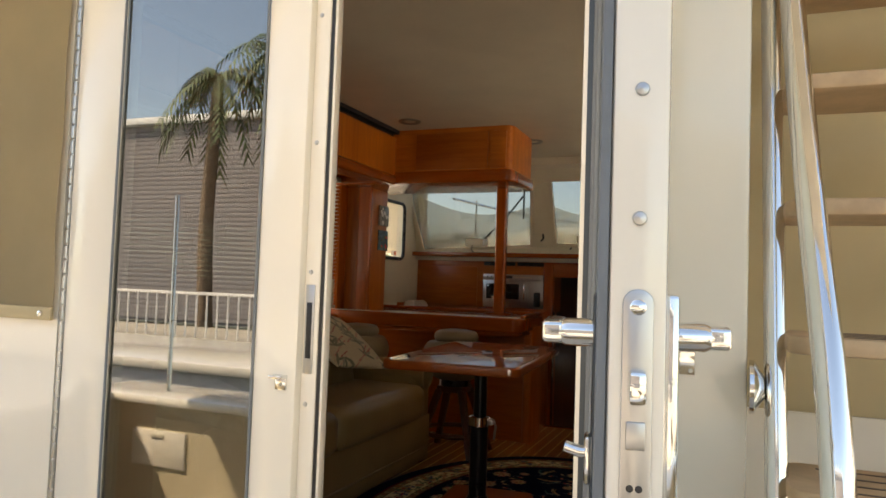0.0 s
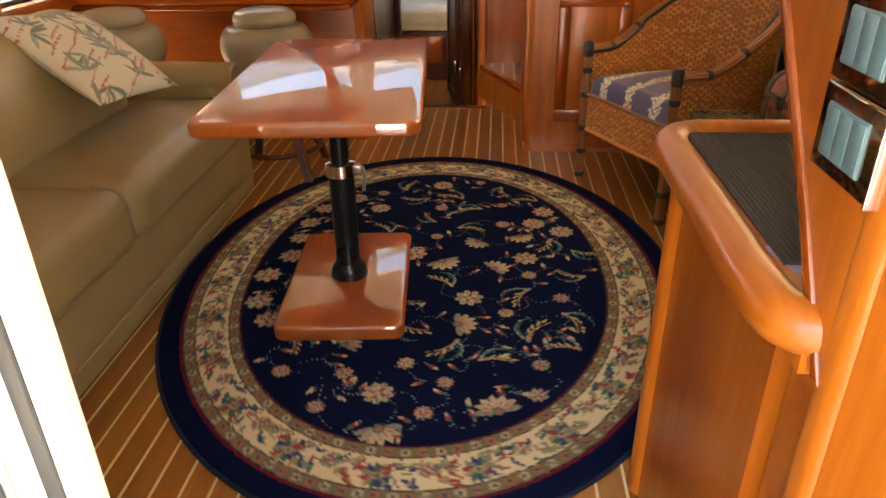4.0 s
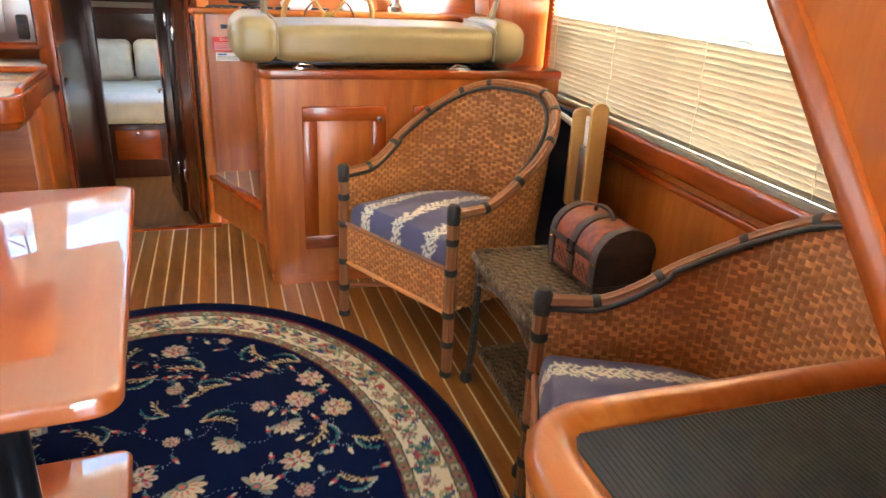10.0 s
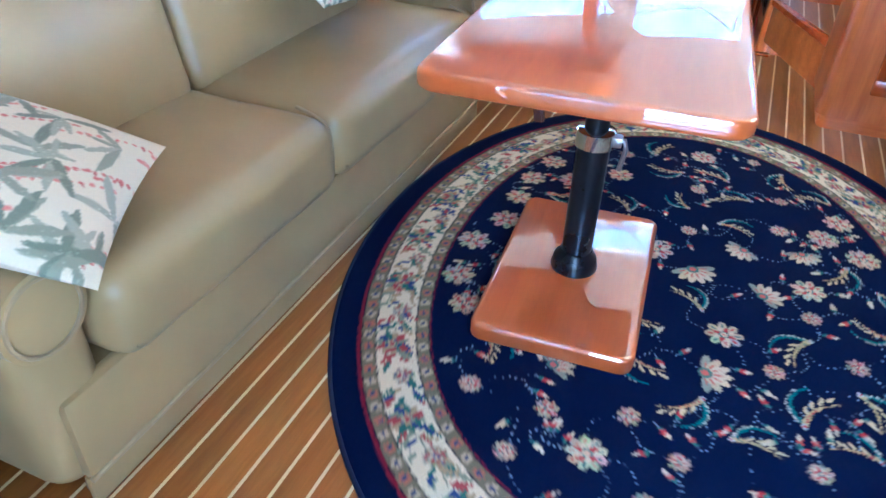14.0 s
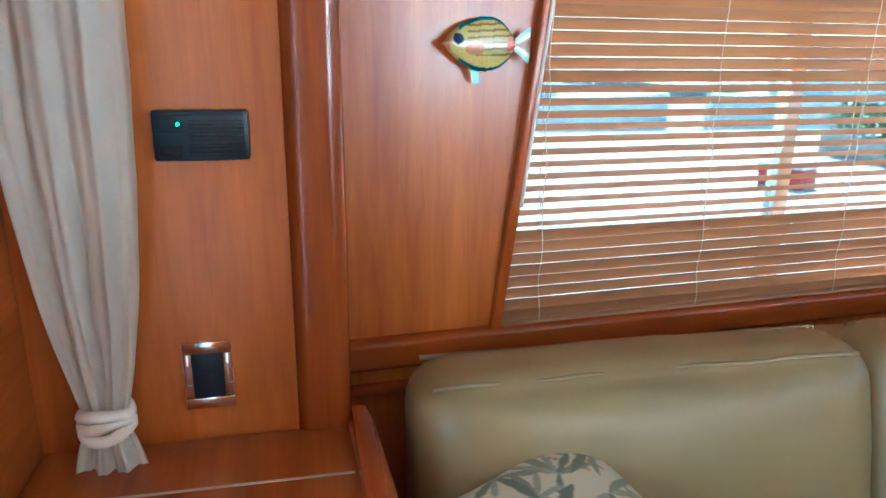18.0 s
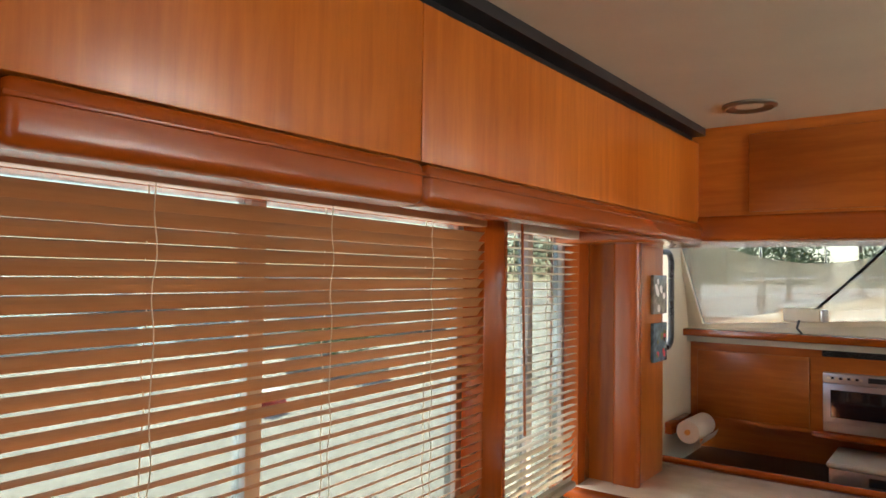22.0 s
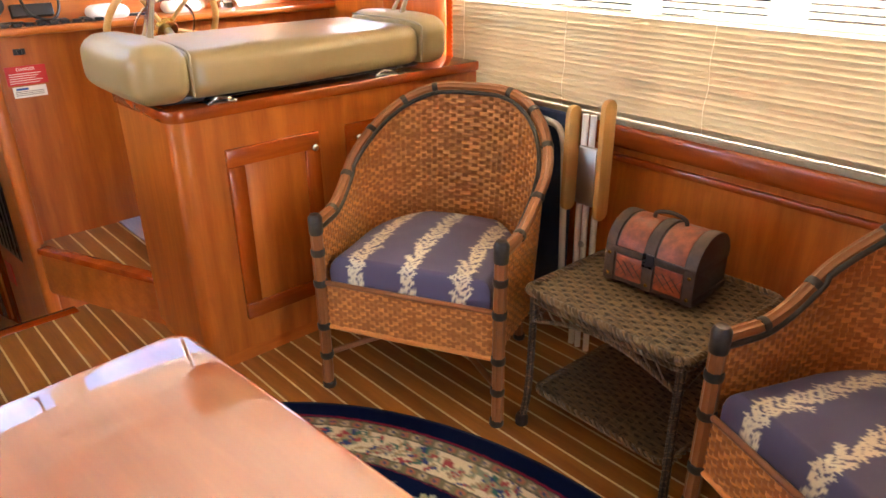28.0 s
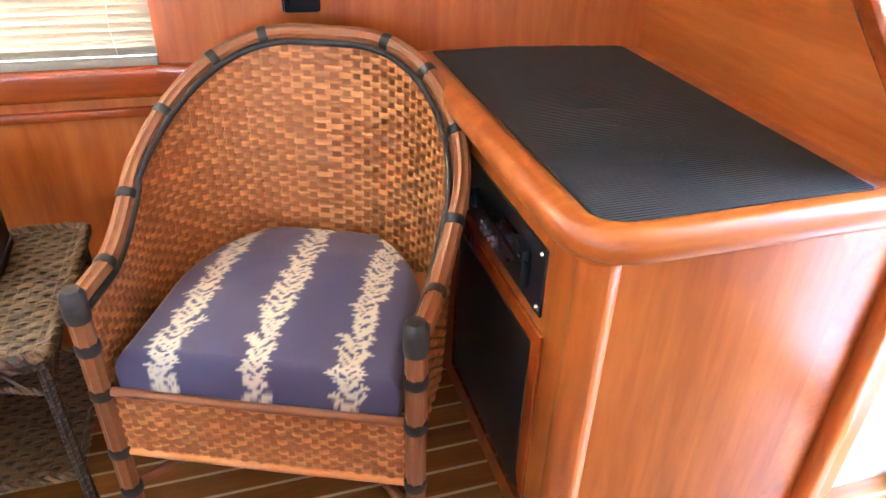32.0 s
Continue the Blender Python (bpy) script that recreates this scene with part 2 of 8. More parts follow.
CEILING = plain("cream_headliner", (0.62, 0.56, 0.44), 0.6, 0, 0.04, 4, 0.1, 500)
GELCOAT = plain("white_gelcoat", (0.78, 0.72, 0.62), 0.18, 0, 0.02, 2, 0, 0, 0.6)
TANPANEL = plain("tan_canvas", (0.52, 0.41, 0.24), 0.85, 0, 0.07, 3, 0.3, 700)
LEATHER = leather("taupe_leather", (0.31, 0.226, 0.098))
STOOLLEATHER = leather("grey_taupe_leather", (0.30, 0.245, 0.15))
PIPING = leather("leather_piping", (0.28, 0.215, 0.115))
TRANSOM = plain("beige_gelcoat", (0.55, 0.46, 0.32), 0.4, 0, 0.04, 3)
CHROME = plain("polished_chrome", (0.75, 0.75, 0.74), 0.08, 1.0, 0.02)
NICKEL = plain("brushed_nickel", (0.37, 0.38, 0.34), 0.38, 1.0, 0.10, 30)
BRASS = plain("brass", (0.75, 0.52, 0.16), 0.25, 1.0, 0.05)
STEEL = plain("dull_steel", (0.5, 0.5, 0.5), 0.35, 1.0, 0.05)
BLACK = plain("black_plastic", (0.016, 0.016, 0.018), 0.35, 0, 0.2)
BLACKMETAL = plain("black_anodised_metal", (0.012, 0.013, 0.016), 0.28, 0.4, 0.2)
NAVYPLASTIC = plain("dark_navy_plastic", (0.008, 0.022, 0.036), 0.3, 0, 0.2)
GREYSEAL = plain("grey_rubber_seal", (0.15, 0.165, 0.18), 0.55, 0, 0.08, 20)
# door glass with the white reflection of the other leaf put into its colour
REFLECTPANE = plain("white_reflection_pane", (0.72, 0.75, 0.68), 0.14, 0, 0.03, 3, 0, 0, 0.6)
RUBBER = plain("dark_rubber_mat", (0.045, 0.042, 0.036), 0.8, 0, 0.15, 14)
CREAM = plain("cream_plastic", (0.66, 0.61, 0.48), 0.4, 0, 0.03)
WHITE = plain("white_plastic", (0.78, 0.76, 0.72), 0.35, 0, 0.03)
GREYGREEN = plain("grey_green_switch", (0.085, 0.165, 0.185), 0.3, 0, 0.04)
BROWNPLATE = plain("mirror_bronze_plate", (0.33, 0.25, 0.18), 0.07, 1.0, 0.15, 5)
RATTAN = strands("rattan_pole", (0.14, 0.048, 0.016), (0.30, 0.115, 0.038), 0.35)
CANE = strands("woven_cane", (0.36, 0.115, 0.026), (0.84, 0.36, 0.10), 0.34)
CANEBACK = plain("cane_lining", (0.42, 0.155, 0.044), 0.6)
BINDING = plain("dark_binding", (0.028, 0.022, 0.017), 0.42, 0, 0.3, 60)
WICKER = strands("dark_wicker", (0.026, 0.016, 0.008), (0.20, 0.122, 0.054), 0.36)
WICKERCORE = plain("dark_wicker_core", (0.02, 0.013, 0.009), 0.7)
SLAT = wood("basswood_slat", (0.28, 0.125, 0.053), (0.38, 0.19, 0.088), "y", 0.45, 0.1, 1, 0.08)
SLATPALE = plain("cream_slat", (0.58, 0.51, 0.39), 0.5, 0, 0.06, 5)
# cream slat again, with the shade of the closed lower slats in its colour
SLATSHADED = plain("shaded_cream_slat", (0.34, 0.28, 0.19), 0.5, 0, 0.06, 5)
CORD = plain("blind_cord", (0.62, 0.55, 0.42), 0.8)
CURTAIN = plain("ivory_curtain", (0.95, 0.92, 0.84), 0.85, 0, 0.03, 6, 0.12, 900, 0, 0.3, 0.1)
MARBLE = plain("cream_laminate", (0.66, 0.58, 0.46), 0.16, 0, 0.1, 7, 0, 0, 0.6)
NAVYCLOTH = plain("navy_canvas", (0.012, 0.03, 0.085), 0.85, 0, 0.15, 20, 0.3, 900)
CARPET = plain("grey_blue_carpet", (0.33, 0.35, 0.42), 0.95, 0, 0.2, 200, 0.6, 900)
RUGDYE = painted("woven_rug", 0.95, 0.0, 0.5, 700, 0.0, 0.05)
CLOTHDYE = painted("printed_cotton", 0.85, 0.15, 0.25, 1400)
SEATDYE = painted("printed_seat_cloth", 0.6, 0.2, 0.15, 1600)
PAINTDYE = painted("glazed_paint", 0.25, 0, 0.0, 300, 0.5)
CLEAR = glass("clear_glass")
PORTGLASS = glass("smoked_cabin_glass", (0.33, 0.365, 0.36), 0.0, 0.9, 1.0)
STARGLASS = glass("starboard_cabin_glass", (0.45, 0.46, 0.45))
DARKGLASS = glass("tinted_glass", (0.42, 0.45, 0.44), 0.0, 0.78, 1.0)
TINTED = glass("tinted_windscreen", (0.40, 0.425, 0.44), 0.0, 0.9, 1.0)
SCREEN = plain("black_screen", (0.006, 0.008, 0.011), 0.12, 0, 0.1, 4, 0, 0, 0.5)
RED = plain("red_paint", (0.55, 0.02, 0.025), 0.4)
ORANGEHIDE = plain("orange_hide", (0.24, 0.05, 0.015), 0.35, 0, 0.35, 40, 0.3, 200)
BROWNHIDE = plain("dark_brown_hide", (0.055, 0.03, 0.019), 0.5, 0, 0.25, 50, 0.3, 300)
LINEN = plain("pale_linen", (0.68, 0.62, 0.48), 0.9, 0, 0.08, 8, 0.2, 300)
WATER = plain("harbour_water", (0.02, 0.05, 0.06), 0.12, 0, 0.3, 2, 0.3, 6)
SANDY = plain("pale_dock", (0.40, 0.36, 0.30), 0.9, 0, 0.15, 1.5, 0.3, 8)
LEAF = plain("foliage", (0.085, 0.12, 0.045), 0.7, 0, 0.5, 3)
BARK = plain("palm_bark", (0.17, 0.12, 0.08), 0.9, 0, 0.3, 8)
SCREENCLOTH = veil("windscreen_mesh", (0.84, 0.71, 0.50), 0.34)


# ---------------------------------------------------------------- mesh helpers
def thing(name, at=(0, 0, 0), rz=0, label="", category="", group="", kind="", rx=0, ry=0):
    o = new(name)
    o.empty_display_size = 0.1
    o.matrix_basis = pose(*at, rx, ry, rz)
    return tagged(o, label, category, group, kind)


def part(name, bm, mat, parent=None, label="", smooth=0, **tags):
    me = bpy.data.meshes.new(name)
    bm.normal_update()
    if smooth:
        lim = math.cos(radians(smooth))
        for f in bm.faces:
            f.smooth = True
        for e in bm.edges:
            if len(e.link_faces) == 2 and e.link_faces[0].normal.dot(e.link_faces[1].normal) < lim:
                e.smooth = False
    bm.to_mesh(me)
    bm.free()
    for one in mat if isinstance(mat, (list, tuple)) else [mat]:
        me.materials.append(one)
    o = new(name, me)
    if parent:
        o.parent = parent
    return tagged(o, label, **tags)


def add_box(bm, lo, hi, bev=0.0, seg=2, m=None):
    c = [(a + b) / 2 for a, b in zip(lo, hi)]
    s = [max(1e-4, b - a) for a, b in zip(lo, hi)]
    g = bmesh.ops.create_cube(bm, size=1)["verts"]
    for v in g:
        v.co = Vector(c[i] + v.co[i] * s[i] for i in range(3))
    if bev:
        es = list({e for v in g for e in v.link_edges})
        r = bmesh.ops.bevel(bm, geom=es, offset=min(bev, min(s) * 0.45), segments=seg, affect="EDGES", profile=0.5)
        g = list({v for f in r["faces"] for v in f.verts} | {v for v in g if v.is_valid})
        g = list({v for v in g if v.is_valid} | {w for v in g if v.is_valid for e in v.link_edges for w in e.verts})
    if m is not None:
        bmesh.ops.transform(bm, matrix=m, verts=[v for v in g if v.is_valid])
    return g


def box(name, lo, hi, mat, parent=None, bev=0.003, label="", seg=2, m=None, **tags):
    bm = bmesh.new()
    add_box(bm, lo, hi, bev, seg, m)
    return part(name, bm, mat, parent, label, 35, **tags)


def prism(name, pts, axis, a, b, mat, parent=None, bev=0.003, label="", seg=2, **tags):
    """A flat outline, pushed from a to b along an axis."""
    bm = bmesh.new()
    def put(p, q):
        return {"x": (q, p[0], p[1]), "y": (p[0], q, p[1]), "z": (p[0], p[1], q)}[axis]
    lo, hi = [bm.verts.new(put(p, a)) for p in pts], [bm.verts.new(put(p, b)) for p in pts]
    n = len(pts)
    bm.faces.new(lo)
    bm.faces.new(hi)
    for i in range(n):
        bm.faces.new((lo[i], lo[(i + 1) % n], hi[(i + 1) % n], hi[i]))
    bmesh.ops.recalc_face_normals(bm, faces=bm.faces)
    if bev:
        caps = [e for e in bm.edges if (e.verts[0] in lo) == (e.verts[1] in lo)]
        bmesh.ops.bevel(bm, geom=caps, offset=bev, segments=seg, affect="EDGES", profile=0.5, clamp_overlap=True)
    return part(name, bm, mat, parent, label, 35, **tags)


def rounded(x0, x1, y0, y1, r, n=6, corners=(1, 1, 1, 1)):
    """Outline of a rectangle with rounded corners (order: -x-y, +x-y, +x+y, -x+y)."""
    out = []
    for k, (cx, cy, a0) in enumerate(((x0, y0, 180), (x1, y0, 270), (x1, y1, 0), (x0, y1, 90))):
        rr = r * corners[k]
        if rr < 1e-4:
            out.append((cx, cy))
            continue
        ox, oy = cx + (rr if cx == x0 else -rr), cy + (rr if cy == y0 else -rr)
        for i in range(n + 1):
            a = radians(a0 + 90 * i / n)
            out.append((ox + rr * math.cos(a), oy + rr * math.sin(a)))
    return out


def smooth_path(pts, n=8, closed=False):
    """Points on a Catmull-Rom curve through the given ones."""
    p = [Vector(q) for q in pts]
    out, m = [], len(p)
    for i in range(m if closed else m - 1):
        a, b, c, d = (p[(i + k) % m] if closed else p[min(max(i + k, 0), m - 1)] for k in (-1, 0, 1, 2))
        for j in range(n):
            s = j / n
            out.append(0.5 * ((2 * b) + (c - a) * s + (2 * a - 5 * b + 4 * c - d) * s * s + (3 * b - a - 3 * c + d) * s ** 3))
    if not closed:
        out.append(p[-1])
    return out


def add_tube(bm, pts, r, seg=10, closed=False, flutes=0, depth=0.12, squash=1.0):
    pts = [Vector(p) for p in pts]
    n = len(pts)
    rings, up = [], None
    for i, p in enumerate(pts):
        a = pts[(i - 1) % n] if closed or i else p
        b = pts[(i + 1) % n] if closed or i < n - 1 else p
        d = (b - a).normalized()
        if up is None:
            up = d.orthogonal().normalized()
        up = (up - d * up.dot(d))
        up = up.normalized() if up.length > 1e-6 else d.orthogonal().normalized()
        side = d.cross(up)
        rr = r[i] if isinstance(r, (list, tuple)) else r
        ring = []
        for k in range(seg):
            t = 2 * math.pi * k / seg
            q = rr * (1 - (depth if flutes and k % 2 else 0))
            ring.append(bm.verts.new(p + up * math.cos(t) * q + side * math.sin(t) * q * squash))
        rings.append(ring)
    for i in range(n if closed else n - 1):
        A, B = rings[i], rings[(i + 1) % n]
        for k in range(seg):
            bm.faces.new((A[k], A[(k + 1) % seg], B[(k + 1) % seg], B[k]))
    if not closed:
        bm.faces.new(rings[0][::-1])
        bm.faces.new(rings[-1])


def tube(name, pts, r, mat, parent=None, label="", seg=10, closed=False, flutes=0, depth=0.12, **tags):
    bm = bmesh.new()
    add_tube(bm, pts, r, seg, closed, flutes, depth)
    bmesh.ops.recalc_face_normals(bm, faces=bm.faces)
    return part(name, bm, mat, parent, label, 0 if flutes else 50, **tags)


def add_lathe(bm, prof, at=(0, 0, 0), seg=32, m=None):
    rings = []
    for r, z in prof:
        ring = []
        for k in range(seg):
            a = 2 * math.pi * k / seg
            v = Vector((max(r, 1e-4) * math.cos(a), max(r, 1e-4) * math.sin(a), z))
            v = (m @ v) if m is not None else v
            ring.append(bm.verts.new(v + Vector(at)))
        rings.append(ring)
    for A, B in zip(rings, rings[1:]):
        for k in range(seg):
            bm.faces.new((A[k], A[(k + 1) % seg], B[(k + 1) % seg], B[k]))
    bm.faces.new(rings[0][::-1])
    bm.faces.new(rings[-1])


def lathe(name, prof, mat, parent=None, at=(0, 0, 0), seg=32, label="", m=None, **tags):
    bm = bmesh.new()
    add_lathe(bm, prof, at, seg, m)
    bmesh.ops.recalc_face_normals(bm, faces=bm.faces)
    return part(name, bm, mat, parent, label, 40, **tags)


def soft_box(name, lo, hi, mat, parent=None, r=0.05, crown=(0, 0, 0), cuts=14, label="", wrinkle=0.0, shape=None, **tags):
    """An upholstered block: rounded edges, crowned faces and slight creases."""
    bm = bmesh.new()
    bmesh.ops.create_cube(bm, size=2)
    bmesh.ops.subdivide_edges(bm, edges=bm.edges[:], cuts=cuts, use_grid_fill=True)
    h = [(b - a) / 2 for a, b in zip(lo, hi)]
    c = Vector((a + b) / 2 for a, b in zip(lo, hi))
    for v in bm.verts:
        u = Vector(math.copysign(abs(t) ** 0.72, t) for t in v.co)
        p = Vector(u[i] * h[i] for i in range(3))
        q = Vector(max(-(h[i] - min(r, h[i])), min(h[i] - min(r, h[i]), p[i])) for i in range(3))
        d = p - q
        if d.length > 1e-6:
            k = max(abs(d[0]), abs(d[1]), abs(d[2])) / min(r, min(h))
            p = q + d.normalized() * min(r, min(h)) * min(1.0, k)
        for i in range(3):
            j, l = (i + 1) % 3, (i + 2) % 3
            p[i] += math.copysign(crown[i], u[i]) * abs(u[i]) ** 3 * (1 - u[j] ** 2) * (1 - u[l] ** 2)
        if wrinkle:
            p += Vector((0, 0, 1)) * 0 + v.co.normalized() * wrinkle * noise.noise((p + c) * 6)
        v.co = p + c
    if shape:
        for v in bm.verts:
            v.co = shape(v.co)
    return part(name, bm, mat, parent, label, 60, **tags)


def letters(text, size, at, rot, mat, parent, name="lettering", extrude=0.0004):
    c = bpy.data.curves.new(name, "FONT")
    c.body, c.size, c.extrude, c.align_x, c.align_y = text, size, extrude, "CENTER", "CENTER"
    tmp = bpy.data.objects.new(name, c)
    scene.collection.objects.link(tmp)
    me = bpy.data.meshes.new_from_object(tmp.evaluated_get(bpy.context.evaluated_depsgraph_get()))
    bpy.data.objects.remove(tmp)
    me.materials.clear()
    me.materials.append(mat)
    me.transform(pose(*at, *rot))
    o = new(name, me)
    o.parent = parent
    return o


def shared(name, me, parent, m):
    o = new(name, me)
    o.parent = parent
    o.matrix_basis = m
    return o


# ---------------------------------------------------------------- the saloon's shell
def saloon_shell():
    fl = box("floor", (-1.95, 0.246, -0.06), (1.9, 4.46, -0.012), DARKWOOD, None, 0, "teak and holly cabin sole of dark planks", kind="structure")
    pw, hw, pitch = 0.0625, 0.0075, 0.07
    bm = bmesh.new()
    add_box(bm, (-pw / 2, 0.287, -0.012), (pw / 2, 4.45, 0.0), 0)
    teak = bpy.data.meshes.new("plank")
    bm.to_mesh(teak), bm.free()
    teak.materials.append(TEAK)
    bm = bmesh.new()
    add_box(bm, (-hw / 2, 0.287, -0.012), (hw / 2, 4.45, 0.0003), 0)
    hol = bpy.data.meshes.new("holly_strip")
    bm.to_mesh(hol), bm.free()
    hol.materials.append(HOLLY)
    for i in range(53):
        x = -1.86 + i * pitch
        shared("plank", teak, fl, pose(x, 0, 0))
        shared("holly_strip", hol, fl, pose(x + pitch / 2, 0, 0))
    box("ceiling", (-2.0, 0.246, 2.16), (2.0, 4.7, 2.24), CEILING, None, 0, "cream padded headliner of the saloon", kind="structure")

    # port side: low wainscot, window band, head
    pt = thing("wall_port", (-1.645, 1.14, 0), 4, "cherry veneered cabin side with windows", "wall", kind="structure")
    box("wainscot", (-0.12, -0.42, 0), (0, 2.5, 0.80), CHERRY_Z, pt, 0)
    prism("aft_panel", [(-0.42, 0.80), (0.0, 0.80), (0.135, 1.86), (-0.42, 1.86)], "x", -0.12, 0, CHERRY_Z, pt, 0)
    box("window_head", (-0.12, -0.42, 1.86), (0, 2.5, 2.2), CHERRY_Y, pt, 0)
    box("head_board", (-0.105, 0.15, 1.795), (-0.03, 2.36, 1.858), TRIM_Y, pt, 0)
    box("mullion", (-0.12, 1.60, 0.80), (0.012, 1.745, 1.86), TRIM_Z, pt, 0.006)
    box("end_stile", (-0.12, 2.35, 0.80), (0, 2.5, 1.86), TRIM_Z, pt, 0.004)
    prism("window_trim", [(-0.012, 0.80), (0.012, 0.80), (0.147, 1.86), (0.123, 1.86)], "x", -0.02, 0.022, TRIM_Z, pt, 0.004)
    box("sill_rail", (-0.1, -0.36, 0.765), (0.035, 2.5, 0.835), TRIM_Y, pt, 0.014, seg=4)
    box("lower_bead", (-0.02, -0.36, 0.70), (0.016, 2.5, 0.725), TRIM_Y, pt, 0.006)
    box("window_sill", (-0.11, 0.02, 0.80), (-0.02, 2.36, 0.835), CREAM, pt, 0.002)

    # starboard side
    sb = thing("wall_starboard", (1.71, 1.9, 0), -2.3, "cherry veneered cabin side with a long window", "wall", kind="structure")
    box("wainscot", (0, -0.02, 0), (0.12, 2.9, 0.76), CHERRY_Z, sb, 0)
    box("window_head", (0, -0.02, 1.86), (0.12, 2.9, 2.2), CHERRY_Y, sb, 0)
    box("forward_stile", (0, 1.85, 0.76), (0.12, 2.0, 1.86), TRIM_Z, sb, 0.004)
    box("sill_rail", (-0.035, -0.02, 0.745), (0.1, 2.0, 0.825), TRIM_Y, sb, 0.016, seg=4)
    box("lower_bead", (-0.016, -0.02, 0.69), (0.02, 2.0, 0.715), TRIM_Y, sb, 0.006)
    box("helm_side", (0, 2.0, 0.76), (0.12, 3.4, 1.33), CHERRY_Z, sb, 0)
    box("helm_side_fore", (0, 2.75, 1.33), (0.12, 3.4, 1.86), CHERRY_Z, sb, 0)
    tube("side_window_frame", [(-0.004, y, z) for y, z in rounded(2.03, 2.73, 1.345, 1.84, 0.06)], 0.018, CREAM, sb, "", 8, True)
    hp = thing("helm_pilaster", (0, 0, 0), 0, "boxed cherry pilaster beside the helm seat", "pilaster", kind="structure")
    prism("body", rounded(1.50, 1.76, 3.76, 3.88, 0.03, 5, (1, 0, 0, 1)), "z", 0.955, 2.16, TRIM_Z, hp, 0)
    ta = math.degrees(math.atan2(0.25, 1.21))
    sa = thing("wall_starboard_aft", (1.71, 1.9, 0), -ta, "cherry veneered panel behind the television", "wall", kind="structure")
    box("panel", (0, -1.3, 0), (0.12, 0, 2.2), CHERRY_Z, sa, 0)
    box("sill_rail", (-0.035, -0.66, 0.745), (0.01, 0.0, 0.825), TRIM_Y, sa, 0.014, seg=4)

    # aft bulkheads round the door
    box("wall_aft_starboard", (0.662, 0.602, 0), (1.6, 0.70, 2.2), CHERRY_X, None, 0, "cherry veneered bulkhead above the locker", kind="structure")
    wing = thing("wing_panel", (0.63, 0, 0), 0, "slanted cherry panel carrying switches and hooks", "panel", kind="structure")
    prism("panel", [(0.575, 0.81), (0.70, 0.965), (0.85, 1.135), (0.99, 1.305), (1.15, 1.49), (1.74, 2.16), (0.575, 2.16)], "x", 0, 0.03, CHERRY_Z, wing, 0.002)
    prism("edge_trim", [(0.575, 0.81), (0.695, 0.965), (0.845, 1.135), (0.985, 1.305), (1.145, 1.49), (1.735, 2.16), (1.765, 2.16), (1.17, 1.485), (1.012, 1.30), (0.87, 1.13), (0.715, 0.955), (0.60, 0.81)], "x", -0.005, 0.035, TRIM_Z, wing, 0.005)
    prism("corner_post", [(p[0], p[1]) for p in rounded(-0.002, 0.05, 0.545, 0.60, 0.022)], "z", 0, 2.16, CHERRY_Z, wing, 0)
    prism("door_side_panel", [(0.004, 0.56), (0.035, 0.47), (0.07, 0.47), (0.05, 0.60)], "z", 0, 2.16, CHERRY_Z, wing, 0)
    box("wall_door_lining", (0.672, 0.246, -0.05), (0.72, 0.468, 2.16), GELCOAT, None, 0.003, "white gelcoat lining beside the door", kind="structure")
    ap = thing("wall_aft_port", (0, 0, 0), 0, "bulkhead between saloon and cockpit", "wall", kind="structure")
    box("outer_skin", (-2.0, 0.185, -0.45), (-0.59, 0.245, 2.3), GELCOAT, ap, 0)
    box("inner_lining", (-1.8, 0.246, 0), (-0.59, 0.262, 2.16), CHERRY_X, ap, 0)
    box("starboard_post", (0.625, 0.185, -0.05), (0.875, 0.245, 2.3), GELCOAT, ap, 0.006)
    box("jamb_strip", (0.612, 0.19, -0.02), (0.626, 0.24, 2.14), GELCOAT, ap, 0.003)
    box("jamb_gasket", (0.622, 0.180, -0.02), (0.640, 0.187, 2.14), NAVYPLASTIC, ap, 0.001)
    box("door_header", (-0.59, 0.185, 2.14), (0.625, 0.245, 2.3), GELCOAT, ap, 0.004)
    box("door_coaming", (-0.59, 0.187, -0.45), (0.625, 0.245, -0.05), GELCOAT, ap, 0.0)
    box("threshold", (0.10, 0.20, -0.05), (0.64, 0.285, 0.045), TRIM_X, ap, 0.01, "varnished wooden threshold", seg=3)
    box("threshold_gasket", (0.10, 0.190, -0.05), (0.63, 0.1995, 0.035), BLACK, ap, 0.001)
    box("lower_post", (0.625, 0.187, -0.45), (0.875, 0.245, -0.05), GELCOAT, ap, 0)
    box("starboard_skin", (0.876, 0.572, -0.45), (2.0, 0.598, 2.3), TANPANEL, ap, 0)
    box("skin_foot", (0.876, 0.560, -0.45), (2.0, 0.573, 0.86), GELCOAT, ap, 0.003)
    box("recess_side", (0.845, 0.246, -0.45), (0.875, 0.600, 2.3), GELCOAT, ap, 0)

    # aft port corner with outlet and alarm
    box("wall_port_aft", (-1.8, 0.263, 0), (-1.40, 0.735, 2.2), CHERRY_Z, None, 0, "cherry panel with outlet and alarms", kind="structure")
    prism("corner_moulding", rounded(-1.62, -1.380, 0.700, 0.80, 0.028, 8, (0, 1, 1, 0)), "z", 0, 2.2, TRIM_Z, None, 0, "rounded red cherry corner moulding", category="trim", kind="structure")

    # valance with its rail, the dark shadow gap, and the soffit over the bar
    va = thing("valance", (0, 0, 0), 0, "cherry valance above the blinds", "valance", kind="structure")
